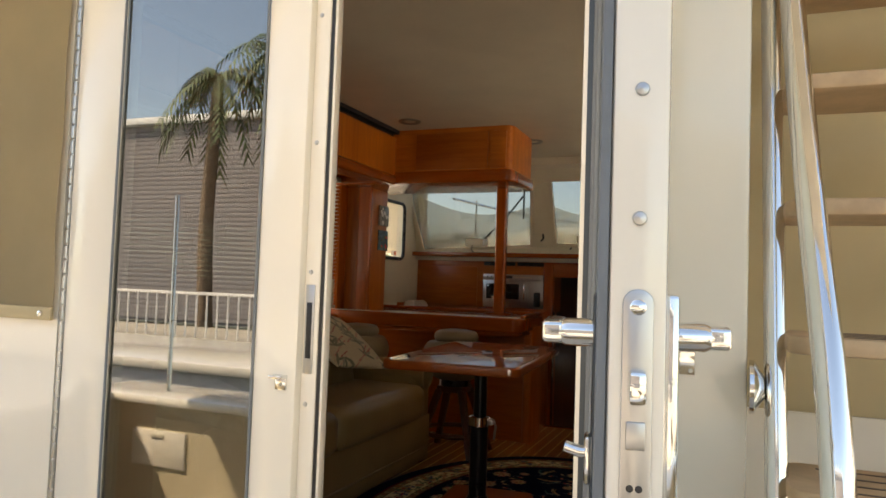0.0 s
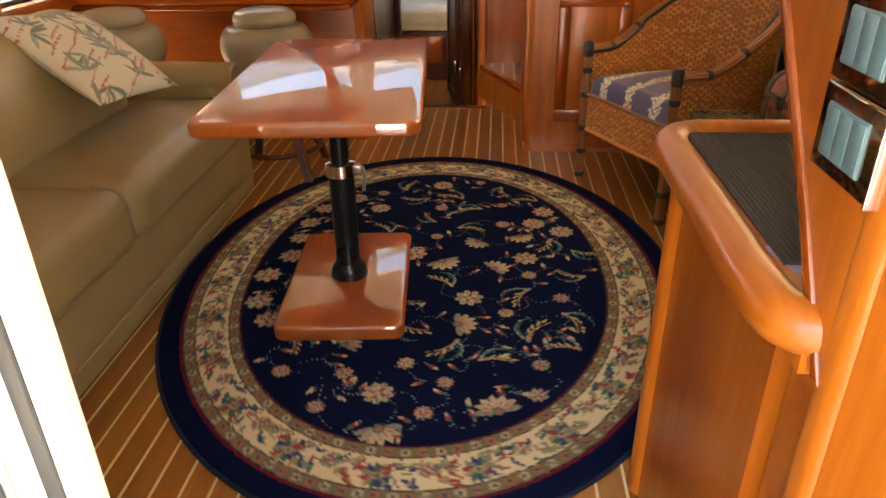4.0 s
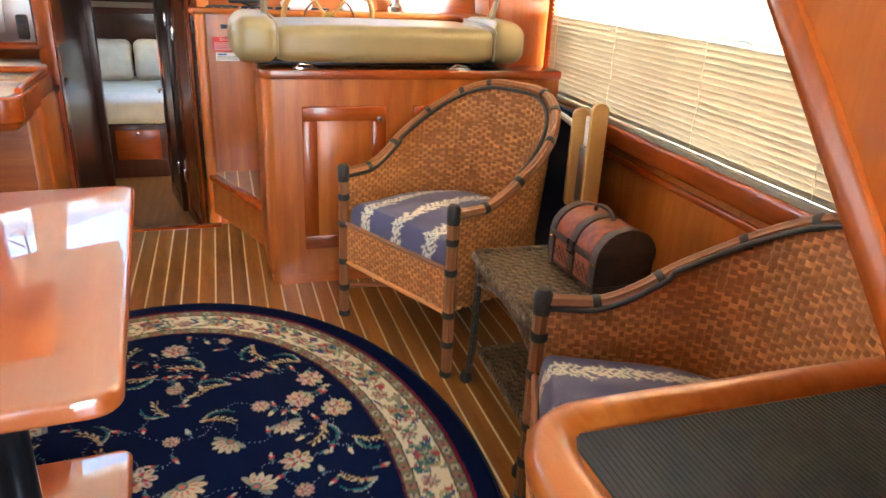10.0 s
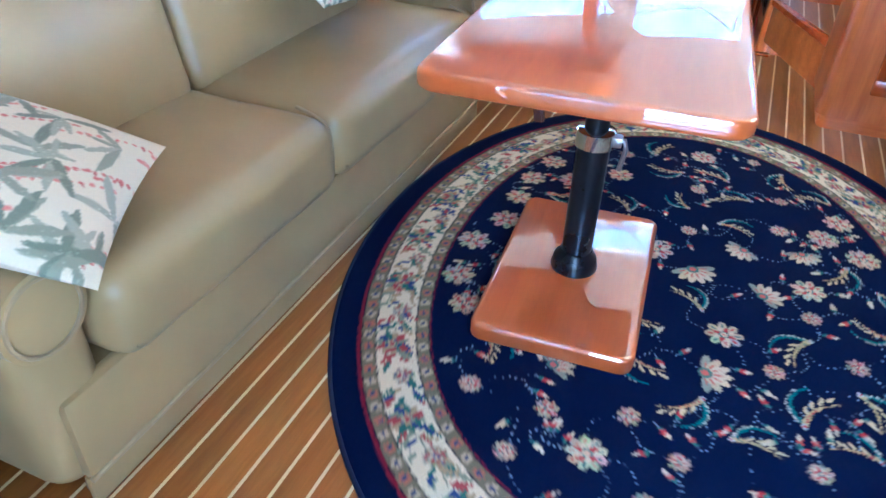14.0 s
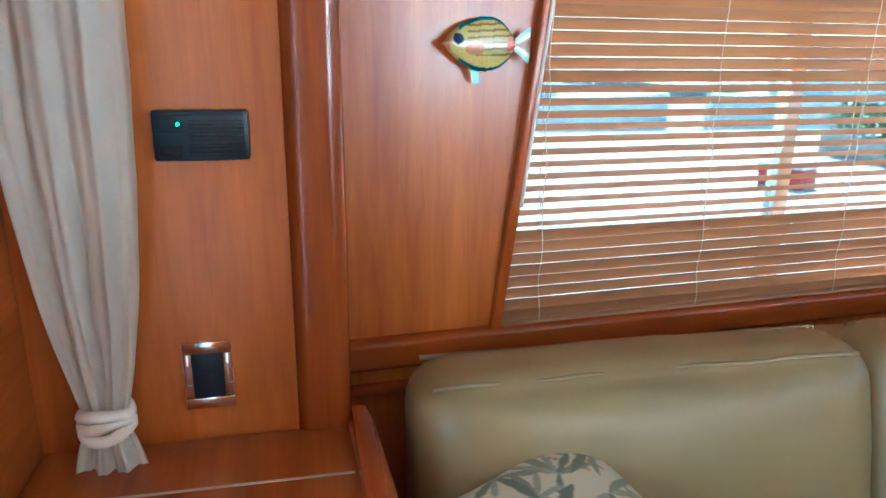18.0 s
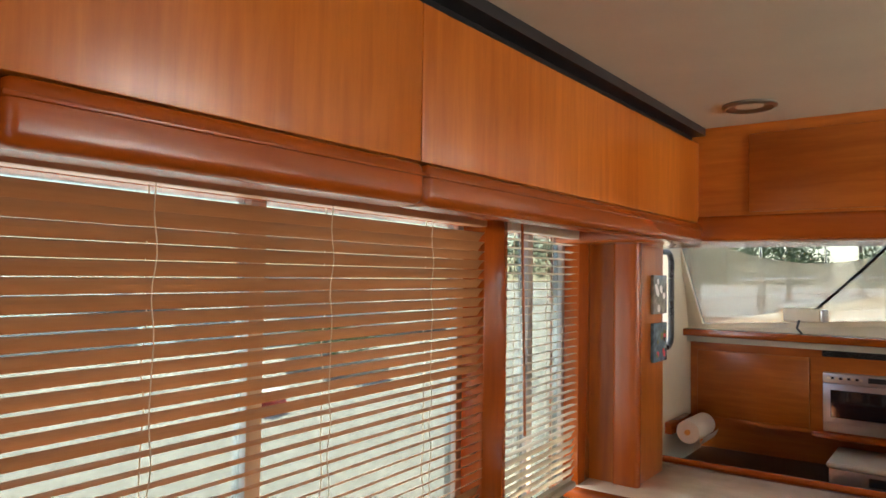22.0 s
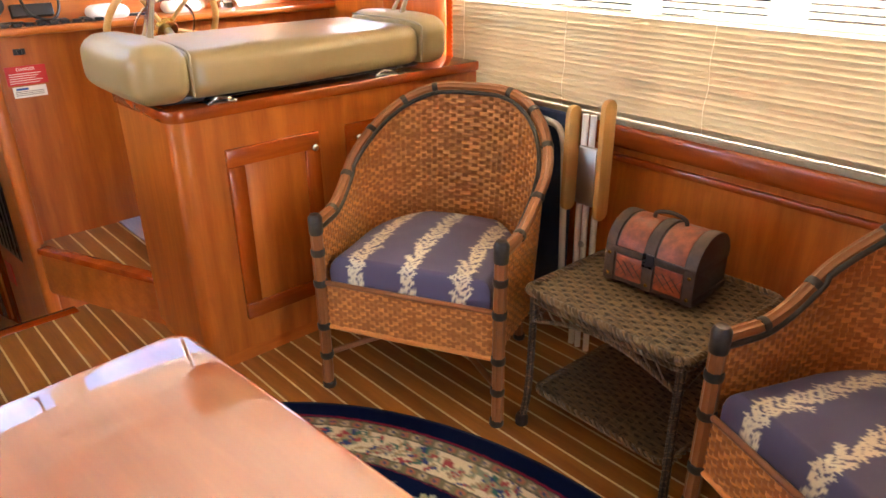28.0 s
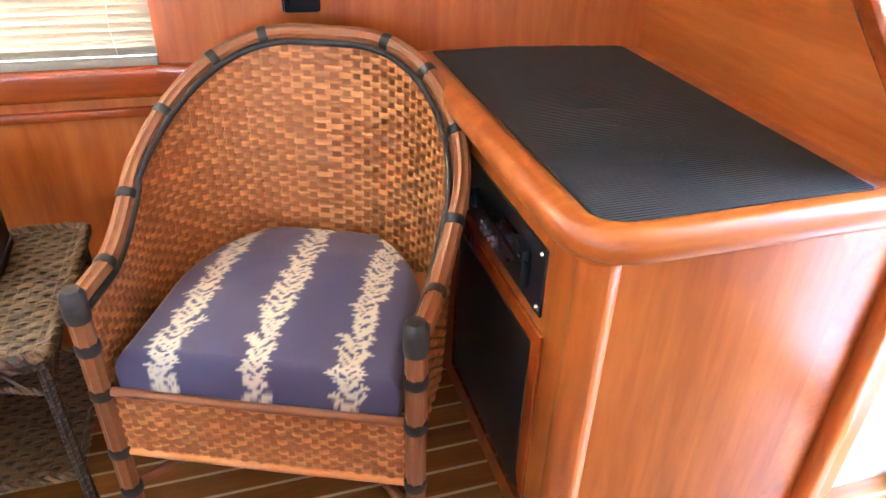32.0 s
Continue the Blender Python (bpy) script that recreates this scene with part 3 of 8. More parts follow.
    for y0, y1 in ((0.265, 1.3135), (1.3165, 1.950), (1.9515, 3.45)):
        box("board", (-1.40, y0, 1.842), (-1.352, y1, 2.11), CHERRY_Z, va, 0.002)
        box("rail", (-1.42, y0, 1.768), (-1.338, y1, 1.84), TRIM_Y, va, 0.018, seg=4)
        box("bead", (-1.40, y0, 1.815), (-1.334, y1, 1.821), TRIM_Y, va, 0.002)
    # black strips paint the shade in the gap under the ceiling
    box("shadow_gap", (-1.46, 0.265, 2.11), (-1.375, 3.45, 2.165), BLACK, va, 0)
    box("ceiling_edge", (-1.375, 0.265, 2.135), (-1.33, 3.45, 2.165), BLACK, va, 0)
    box("valance_floor", (-1.8, 0.265, 1.862), (-1.42, 3.5, 1.872), CHERRY_Y, va, 0)
    box("light_batten", (-1.60, 0.85, 1.80), (-1.46, 3.4, 1.861), TRIM_Y, va, 0.004)
    so = thing("soffit", (0, 0, 0), 0, "cherry soffit box above the bar counter", "soffit", kind="structure")
    prism("body", rounded(-1.9, -0.49, 3.45, 3.98, 0.05, 6, (0, 1, 1, 0)), "z", 1.86, 2.16, CHERRY_X, so, 0)
    prism("rail", rounded(-1.9, -0.475, 3.435, 3.995, 0.06, 6, (0, 1, 1, 0)), "z", 1.78, 1.862, TRIM_X, so, 0.015, seg=3)
    for x0, x1 in ((-1.19, -0.66), (-0.64, -0.53)):
        prism("door", rounded(x0, x1, 1.872, 2.125, 0.004, 2), "y", 3.440, 3.452, CHERRY_X, so, 0.002)
    # pilaster at the forward end of the port side
    pi = thing("pilaster", (0, 0, 0), 0, "boxed cherry pilaster with rounded edges", "pilaster", kind="structure")
    prism("body", rounded(-1.95, -1.63, 3.6, 3.92, 0.035, 6, (0, 1, 1, 0)), "z", 0.86, 1.8, CHERRY_Z, pi, 0)
    prism("edge", rounded(-1.72, -1.615, 3.585, 3.63, 0.018, 5), "z", 0.86, 1.8, TRIM_Z, pi, 0)


def ceiling_light(x, y):
    o = thing("ceiling_light", (x, y, 2.16), 0, "round chrome recessed ceiling light, off", "ceiling light", "recessed ceiling lights")
    lathe("rim", [(0.046, 0.0), (0.075, 0.0), (0.076, -0.006), (0.066, -0.011), (0.046, -0.004)], NICKEL, o)
    lathe("lens", [(0.048, -0.002), (0.03, -0.006), (0.0, -0.007)], CREAM, o)


def small_light(x, y):
    o = thing("valance_light", (x, y, 1.80), 0, "flat chrome light under the valance", "light", "lights under the valance")
    lathe("rim", [(0.04, 0.0), (0.06, -0.001), (0.058, -0.009), (0.04, -0.012)], CHROME, o)
    lathe("lens", [(0.042, -0.009), (0.0, -0.011)], WHITE, o)


# ---------------------------------------------------------------- blinds and glass
def blind(name, at, rz, y0, y1, z0, z1, mat, low_mat, tilt, low_tilt, split, label, lean=0.0, cords=(), flip=1, pitch=0.0198, wide=0.0125, shut=9.0):
    """Venetian blind: head rail, slats, bottom rail, ladder cords and a wand. lean: run of the slanted aft end, metres up its height."""
    o = thing(name, at, rz, label, "blind", "venetian blinds")
    box("head_rail", (-0.02, y0 + lean, z1 - 0.005), (0.02, y1, z1 + 0.03), mat, o, 0.003)
    box("bottom_rail", (-0.014, y0, z0 - 0.022), (0.014, y1, z0), low_mat, o, 0.005)
    meshes = {}
    n = int((z1 - z0) / pitch)
    for i in range(n):
        z = z0 + 0.012 + i * pitch
        k = (z - z0) / (z1 - z0)
        low = z < split
        a0 = round(y0 + lean * k, 2)
        key = (low, a0)
        if key not in meshes:
            bm = bmesh.new()
            rows = []
            for s in (-1, -0.5, 0, 0.5, 1):
                x, dz = s * wide, 0.0022 * (1 - s * s)
                rows.append([(bm.verts.new((x, a0, dz)), bm.verts.new((x, a0, dz + 0.0006))), (bm.verts.new((x, y1, dz)), bm.verts.new((x, y1, dz + 0.0006)))])
            for r, q in zip(rows, rows[1:]):
                bm.faces.new((r[0][1], q[0][1], q[1][1], r[1][1]))
                bm.faces.new((r[0][0], r[1][0], q[1][0], q[0][0]))
            for r in (rows[0], rows[-1]):
                bm.faces.new((r[0][0], r[0][1], r[1][1], r[1][0]))
            bmesh.ops.recalc_face_normals(bm, faces=bm.faces)
            me = bpy.data.meshes.new("slat")
            bm.to_mesh(me), bm.free()
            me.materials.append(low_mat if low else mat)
            meshes[key] = me
        wob = (0.0 if low and wide < 0.014 else 1.0) * (1.5 * math.sin(i * 2.3) + 1.0 * math.sin(i * 0.7 + 1))
        shared("slat", meshes[key], o, pose(0.0006 * math.sin(i * 1.7), 0, z, 0, flip * ((low_tilt if low else tilt if z < shut else (tilt + low_tilt) / 2) + wob), 0.02 * math.sin(i * 1.1)))
    for c in cords:
        for dx in (-0.011, 0.011):
            pts = [(dx + 0.002 * math.sin(j * 1.3), c + 0.003 * math.sin(j * 0.9 + dx * 99), z0 + (z1 - z0) * j / 40) for j in range(41)]
            tube("ladder_cord", pts, 0.0011, CORD, o, seg=5)
    return o


def saloon_blinds():
    blind("port_blind", (-1.645, 1.14, 0), 4, 0.01, 1.60, 0.842, 1.80, SLAT, SLAT, 33, 66, 1.06, "wooden venetian blind, slats nearly closed, on the big port window", 0.135, (0.11, 0.53, 0.95, 1.33), -1, 0.0268, 0.0165, 1.37)
    blind("port_blind", (-1.645, 1.14, 0), 4, 1.75, 2.30, 0.90, 1.80, SLATPALE, SLATPALE, 7, 62, 1.09, "pale venetian blind, slats half open, on the narrow port window", 0.0, (1.83, 2.08), -1, 0.0268, 0.0150)
    blind("starboard_blind", (1.70, 1.9, 0), -2.3, -0.01, 1.84, 0.845, 1.85, SLATPALE, SLATSHADED, 36, 67, 1.19, "cream venetian blind, upper slats open, on the starboard window", 0.0, (0.08, 0.62, 1.2, 1.75), 1)
    o = thing("blind_wand", (0, 0, 0), 0, "thin wooden wand hanging beside the narrow blind", "wand")
    tube("rod", [(-1.735, 2.93, 1.83), (-1.732, 2.94, 1.5), (-1.73, 2.95, 1.16)], 0.0045, TRIM_Z, o)
    tube("hook", [(-1.735, 2.93, 1.83), (-1.735, 2.935, 1.845)], 0.002, STEEL, o)
    o = thing("blind_wand", (0, 0, 0), 0, "thin clear wand hanging beside the big blind", "wand")
    tube("rod", [(-1.60, 1.235, 1.55), (-1.60, 1.20, 1.25), (-1.60, 1.185, 1.12)], 0.004, CREAM, o)
    for at, rz, y0, y1, z0, z1, side, name in (((-1.645, 1.14, 0), 4, 0.02, 1.60, 0.82, 1.86, -0.08, "window_1"), ((-1.645, 1.14, 0), 4, 1.745, 2.36, 0.82, 1.86, -0.08, "window_2"), ((1.71, 1.9, 0), -2.3, -0.02, 1.86, 0.80, 1.86, 0.09, "window_3")):
        w = thing(name, at, rz, "sliding cabin window in a dark frame", "window", kind="structure")
        g = box("pane", (side - 0.003, y0, z0), (side + 0.003, y1, z1), PORTGLASS if side < 0 else STARGLASS, w, 0)
        g.visible_shadow = False
        for a, b in (((y0, z0), (y1, z0 + 0.03)), ((y0, z1 - 0.03), (y1, z1)), ((y0, z0), (y0 + 0.03, z1)), ((y1 - 0.03, z0), (y1, z1)), (((y0 + y1) / 2 - 0.02, z0), ((y0 + y1) / 2 + 0.02, z1))):
            box("window_frame", (side - 0.02, a[0], a[1]), (side + 0.02, b[0], b[1]), NAVYPLASTIC if b[0] - a[0] > 0.05 else STEEL, w, 0.002)


# ---------------------------------------------------------------- dyed patterns
class Cloth:
    """A design drawn into a grid of colours, by strokes and petals in metres."""

    def __init__(self, w, h, res, base):
        self.res, self.nx, self.ny, self.w, self.h = res, int(w / res) + 1, int(h / res) + 1, w, h
        self.x, self.y = np.meshgrid(np.linspace(-w / 2, w / 2, self.nx), np.linspace(-h / 2, h / 2, self.ny))
        self.c = np.empty((self.ny, self.nx, 3))
        self.c[:] = base

    def lay(self, mask, col, keep=0.0):
        m = mask[..., None] * (1 - keep)
        self.c = self.c * (1 - m) + np.array(col) * m

    def blob(self, x, y, rx, ry, ang, col, soft=0.003, pointed=0.0):
        r = max(rx, ry) + 3 * soft
        i0, i1 = np.searchsorted(self.x[0], (x - r, x + r))
        j0, j1 = np.searchsorted(self.y[:, 0], (y - r, y + r))
        if i1 <= i0 or j1 <= j0:
            return
        X, Y = self.x[j0:j1, i0:i1] - x, self.y[j0:j1, i0:i1] - y
        c, s = math.cos(ang), math.sin(ang)
        u, v = (X * c + Y * s) / rx, (-X * s + Y * c) / ry
        d = np.sqrt(u * u + v * v) if not pointed else np.maximum(np.abs(v) / np.clip((1 - u * u), 1e-3, 1) ** pointed, np.abs(u))
        m = np.clip((1 - d) * min(rx, ry) / soft + 0.5, 0, 1)[..., None]
        self.c[j0:j1, i0:i1] = self.c[j0:j1, i0:i1] * (1 - m) + np.array(col) * m

    def stroke(self, pts, r0, r1, col, soft=0.002):
        p = smooth_path([(a, b, 0) for a, b in pts], 7)
        n = len(p)
        for i, q in enumerate(p):
            r = r0 + (r1 - r0) * i / max(1, n - 1)
            self.blob(q[0], q[1], r, r, 0, col, soft)

    def attr(self, me, uv):
        """Dye every vertex by its place (uv in metres)."""
        i = np.clip((uv[:, 0] + self.w / 2) / self.w * (self.nx - 1), 0, self.nx - 1.001)
        j = np.clip((uv[:, 1] + self.h / 2) / self.h * (self.ny - 1), 0, self.ny - 1.001)
        col = self.c[np.round(j).astype(int), np.round(i).astype(int)]
        a = me.color_attributes.new("dye", "FLOAT_COLOR", "POINT")
        a.data.foreach_set("color", np.concatenate([col, np.ones((len(col), 1))], 1).ravel().astype(np.float32))


def rosette(c, rng, x, y, r, cream=(0.60, 0.51, 0.33), mid=(0.36, 0.045, 0.045), leaf=(0.07, 0.15, 0.13)):
    """A woven flower: two rings of petals, a dark ring and a spotted eye."""
    n = rng.choice((8, 9, 10))
    a0 = rng.random() * 6
    for k in range(n):
        a = a0 + 2 * math.pi * k / n
        ca, sa = math.cos(a), math.sin(a)
        c.blob(x + ca * r * 0.70, y + sa * r * 0.70, r * 0.34, r * 0.24, a, tuple(v * rng.uniform(0.7, 1.1) for v in cream), 0.003)
        c.blob(x + ca * r * 0.72, y + sa * r * 0.72, r * 0.17, r * 0.07, a, rng.choice((mid, leaf, (0.42, 0.22, 0.14))), 0.003)
    for k in range(n):
        a = a0 + 2 * math.pi * (k + 0.5) / n
        c.blob(x + math.cos(a) * r * 0.40, y + math.sin(a) * r * 0.40, r * 0.22, r * 0.12, a, mid if k % 2 else (0.55, 0.44, 0.28), 0.003)
    c.blob(x, y, r * 0.27, r * 0.27, 0, leaf, 0.003)
    c.blob(x, y, r * 0.18, r * 0.18, 0, (0.60, 0.46, 0.28), 0.003)
    c.blob(x, y, r * 0.08, r * 0.08, 0, mid, 0.003)


def lotus(c, rng, x, y, r, ang):
    """A palmette: pointed petals fanned out on one side."""
    for k, q in enumerate((-1.5, 1.5, -1.0, 1.0, -0.5, 0.5, 0.0)):
        a = ang + q
        col = ((0.24, 0.26, 0.20), (0.44, 0.36, 0.22), (0.50, 0.42, 0.28))[k // 2 if k < 6 else 2]
        c.blob(x + math.cos(a) * r * 0.6, y + math.sin(a) * r * 0.6, r * 0.55, r * 0.20, a, col, 0.003, 0.5)
        c.blob(x + math.cos(a) * r * 0.5, y + math.sin(a) * r * 0.5, r * 0.22, r * 0.05, a, (0.38, 0.10, 0.07), 0.003)
    c.blob(x, y, r * 0.30, r * 0.30, 0, (0.08, 0.16, 0.13), 0.003)
    c.blob(x, y, r * 0.16, r * 0.16, 0, (0.50, 0.12, 0.09), 0.003)


def acanthus(c, rng, x, y, size, ang, flip=1):
    """A curling leaf: a teal blade with a pale edge, and a tan feathered leaf that springs from the same bud."""
    ca, sa = math.cos(ang), math.sin(ang)
    def put(u, v):
        v *= flip
        return x + size * (u * ca - v * sa), y + size * (u * sa + v * ca)
    c.stroke([put(0, 0), put(0.22, 0.20), put(0.50, 0.27), put(0.80, 0.16), put(0.92, 0.02)], size * 0.05, size * 0.012, (0.03, 0.15, 0.14), 0.0025)
    c.stroke([put(0.05, 0.10), put(0.25, 0.27), put(0.52, 0.335), put(0.80, 0.22)], size * 0.022, size * 0.010, (0.50, 0.47, 0.36), 0.0025)
    c.stroke([put(0, 0), put(0.25, -0.05), put(0.55, -0.22), put(0.78, -0.50)], size * 0.060, size * 0.012, (0.46, 0.33, 0.15), 0.0025)
    c.stroke([put(0.1, -0.02), put(0.35, -0.10), put(0.60, -0.30)], size * 0.020, size * 0.008, rng.choice(((0.36, 0.03, 0.045), (0.20, 0.22, 0.13))), 0.0025)
    for u, v, w in ((0.30, -0.02, 0.5), (0.48, -0.10, 0.3), (0.64, -0.24, 0.1), (0.76, -0.38, -0.2)):
        px, py = put(u + 0.06, v + 0.03)
        c.blob(px, py, size * 0.11, size * 0.032, ang + flip * (w - 0.3), (0.54, 0.42, 0.22), 0.0025, 0.6)
    px, py = put(-0.03, 0.0)
    c.blob(px, py, size * 0.06, size * 0.045, ang, (0.42, 0.44, 0.42), 0.0025)
    c.blob(px, py, size * 0.03, size * 0.025, ang, (0.36, 0.04, 0.05), 0.0025)


def rug():
    ax, ay = 0.90, 1.20
    navy, cream, wine, green = (0.0030, 0.0070, 0.030), (0.66, 0.57, 0.36), (0.16, 0.012, 0.028), (0.17, 0.15, 0.085)
    c = Cloth(2 * ax, 2 * ay, 0.0036, navy)
    rng = random.Random(11)
    # field: arching vines that carry flowers, palmettes, curling leaves and buds
    spots = []
    for _ in range(16000):
        x, y = rng.uniform(-0.62, 0.62), rng.uniform(-0.92, 0.92)
        if (x / 0.60) ** 2 + (y / 0.90) ** 2 > 1 or any((x - a) ** 2 + (y - b) ** 2 < 0.128 ** 2 for a, b in spots):
            continue
        spots.append((x, y))
    vine, bud = (0.20, 0.25, 0.30), ((0.40, 0.035, 0.04), (0.42, 0.06, 0.05), (0.55, 0.44, 0.26))
    joined = set()
    for k, (a, b) in enumerate(spots):
        for p, q in sorted(spots, key=lambda v: (v[0] - a) ** 2 + (v[1] - b) ** 2)[1:4]:
            if (p, q, a, b) in joined:
                continue
            joined.add((a, b, p, q))
            w = rng.choice((-1, 1)) * rng.uniform(0.25, 0.45)
            mx, my = (a + p) / 2 + w * (q - b), (b + q) / 2 - w * (p - a)
            c.stroke([(a, b), (mx, my), (p, q)], 0.0021, 0.0021, vine, 0.002)
            tw = math.atan2(q - b, p - a)
            for f in (0.32, 0.62):
                sx, sy = a + (mx - a) * 2 * f if f < 0.5 else mx + (p - mx) * (2 * f - 1), b + (my - b) * 2 * f if f < 0.5 else my + (q - my) * (2 * f - 1)
                an = tw + rng.choice((-1, 1)) * rng.uniform(0.7, 1.4)
                if rng.random() < 0.45:
                    continue
                ex, ey = sx + 0.030 * math.cos(an), sy + 0.030 * math.sin(an)
                c.stroke([(sx, sy), (ex, ey)], 0.0018, 0.0018, vine, 0.002)
                c.blob(ex, ey, 0.015, 0.0075, an, rng.choice(bud), 0.003, 0.6)
                c.blob(ex + 0.012 * math.cos(an), ey + 0.012 * math.sin(an), 0.009, 0.0042, an, (0.58, 0.48, 0.32), 0.003)
                c.blob(ex - 0.012 * math.cos(an), ey - 0.012 * math.sin(an), 0.008, 0.0045, an + 0.9, (0.05, 0.15, 0.12), 0.003)
    for k, (a, b) in enumerate(spots):
        kind = k % 8
        if kind in (0, 4):
            rosette(c, rng, a, b, rng.uniform(0.042, 0.050), (0.50, 0.43, 0.29))
        elif kind in (2, 6):
            rosette(c, rng, a, b, rng.uniform(0.022, 0.030), (0.46, 0.34, 0.24), (0.38, 0.035, 0.04))
        elif kind == 5:
            lotus(c, rng, a, b, rng.uniform(0.048, 0.060), rng.uniform(0, 6.28))
        else:
            an = rng.uniform(0, 6.28)
            acanthus(c, rng, a - 0.04 * math.cos(an), b - 0.04 * math.sin(an), rng.uniform(0.105, 0.135), an, rng.choice((-1, 1)))
    # bands, by distance in from the bound edge
    th = np.arctan2(c.y / ay, c.x / ax)
    rad = np.sqrt((c.x / ax) ** 2 + (c.y / ay) ** 2)
    edge = (1 - rad) * np.hypot(ax * np.cos(th), ay * np.sin(th))
    def band(lo, hi):
        return np.clip((edge - lo) / 0.003, 0, 1) * np.clip((hi - edge) / 0.003, 0, 1)
    c.lay(band(-0.2, 0.07), navy)
    c.lay(band(0.066, 0.078), wine)
    c.lay(band(0.078, 0.116), green)
    c.lay(band(0.116, 0.222), cream)
    c.lay(band(0.222, 0.258), green)
    c.lay(band(0.258, 0.264), wine)
    def along(t, inset):
        s = 1 - inset / math.hypot(ax * math.cos(t), ay * math.sin(t))
        return ax * s * math.cos(t), ay * s * math.sin(t)
    steps = np.cumsum(np.hypot(ax * np.sin(np.linspace(0, 2 * math.pi, 721)), ay * np.cos(np.linspace(0, 2 * math.pi, 721))))
    def at_len(f):
        return np.interp(f * steps[-1], steps, np.linspace(0, 2 * math.pi, 721))
    for inset, count in ((0.097, 150), (0.240, 120)):
        for k in range(count):
            t = at_len(k / count)
            x, y = along(t, inset)
            c.blob(x, y, 0.013, 0.013, 0, (0.36, 0.14, 0.08) if k % 2 else (0.44, 0.36, 0.22), 0.003)
            c.blob(x, y, 0.006, 0.006, 0, (0.05, 0.07, 0.13), 0.003)
    count = 46
    tones = ((0.05, 0.14, 0.11), (0.33, 0.06, 0.06), (0.035, 0.06, 0.17), (0.36, 0.27, 0.14), (0.22, 0.25, 0.16))
    for k in range(count):
        t = at_len(k / count)
        tang = math.atan2(ay * math.cos(t), -ax * math.sin(t))
        x, y = along(t, 0.169 + (0.012 if k % 2 else -0.010))
        x4, y4 = along(at_len((k + 0.5) / count), 0.169)
        x5, y5 = along(at_len((k + 1) / count % 1), 0.169)
        c.stroke([(x, y), (x4, y4), (x5, y5)], 0.0022, 0.0022, (0.10, 0.13, 0.09), 0.002)
        if k % 2 == 0:
            for q in range(11):
                a = tang + q * 2 * math.pi / 11
                c.blob(x + 0.028 * math.cos(a), y + 0.028 * math.sin(a), 0.015, 0.009, a, tones[(q * 2 + k) % 5], 0.0025)
                c.blob(x + 0.017 * math.cos(a + 0.3), y + 0.017 * math.sin(a + 0.3), 0.008, 0.0045, a, tones[(q + 3) % 5], 0.0025)
            c.blob(x, y, 0.012, 0.011, tang, (0.40, 0.33, 0.19), 0.003)
            c.blob(x, y, 0.007, 0.006, tang, rng.choice(tones[:3]), 0.003)
        else:
            rosette(c, rng, x, y, 0.027, (0.30, 0.27, 0.18), (0.34, 0.05, 0.06), (0.05, 0.07, 0.16))
        for _ in range(15):
            tq = at_len((k + rng.uniform(0.2, 0.8)) / count)
            side = rng.choice((-1, 1))
            x3, y3 = along(tq, 0.169 + side * rng.uniform(0.012, 0.045))
            an = tang + side * rng.uniform(0.3, 1.2)
            ll = rng.uniform(0.010, 0.019)
            c.stroke([(x3 - ll * math.cos(an), y3 - ll * math.sin(an)), (x3 + 0.004 * math.sin(an), y3 - 0.004 * math.cos(an)), (x3 + ll * math.cos(an), y3 + ll * math.sin(an))], 0.0062, 0.0022, rng.choice(tones), 0.002)
    # the cloth itself: rings of vertices out to the edge, with a bound rim
    o = thing("rug", (0.06, 2.25, 0), 2, "oval navy rug with cream floral border on the cabin sole", "rug")
    n, m = 560, 250
    vs, fs, uv = [], [], []
    for i in range(m):
        r = i / (m - 1)
        for k in range(n):
            t = 2 * math.pi * k / n
            x, y = ax * r * math.cos(t), ay * r * math.sin(t)
            z = 0.012 + 0.0006 * math.sin(40 * x) * math.sin(37 * y) if r < 0.99 else 0.010
            vs.append((x, y, z))
            uv.append((x, y))
    for i in range(m - 1):
        for k in range(n):
            k2 = (k + 1) % n
            fs.append((i * n + k, (i + 1) * n + k, (i + 1) * n + k2, i * n + k2))
    me = bpy.data.meshes.new("woven_field")
    me.from_pydata(vs, [], fs)
    me.polygons.foreach_set("use_smooth", [True] * len(fs))
    c.attr(me, np.array(uv))
    me.materials.append(RUGDYE)
    p = new("woven_field", me)
    p.parent = o
    tube("bound_edge", [(ax * math.cos(t), ay * math.sin(t), 0.006) for t in np.linspace(0, 2 * math.pi, 161)[:-1]], 0.0062, plain("navy_binding", navy, 0.9), o, seg=8, closed=True)


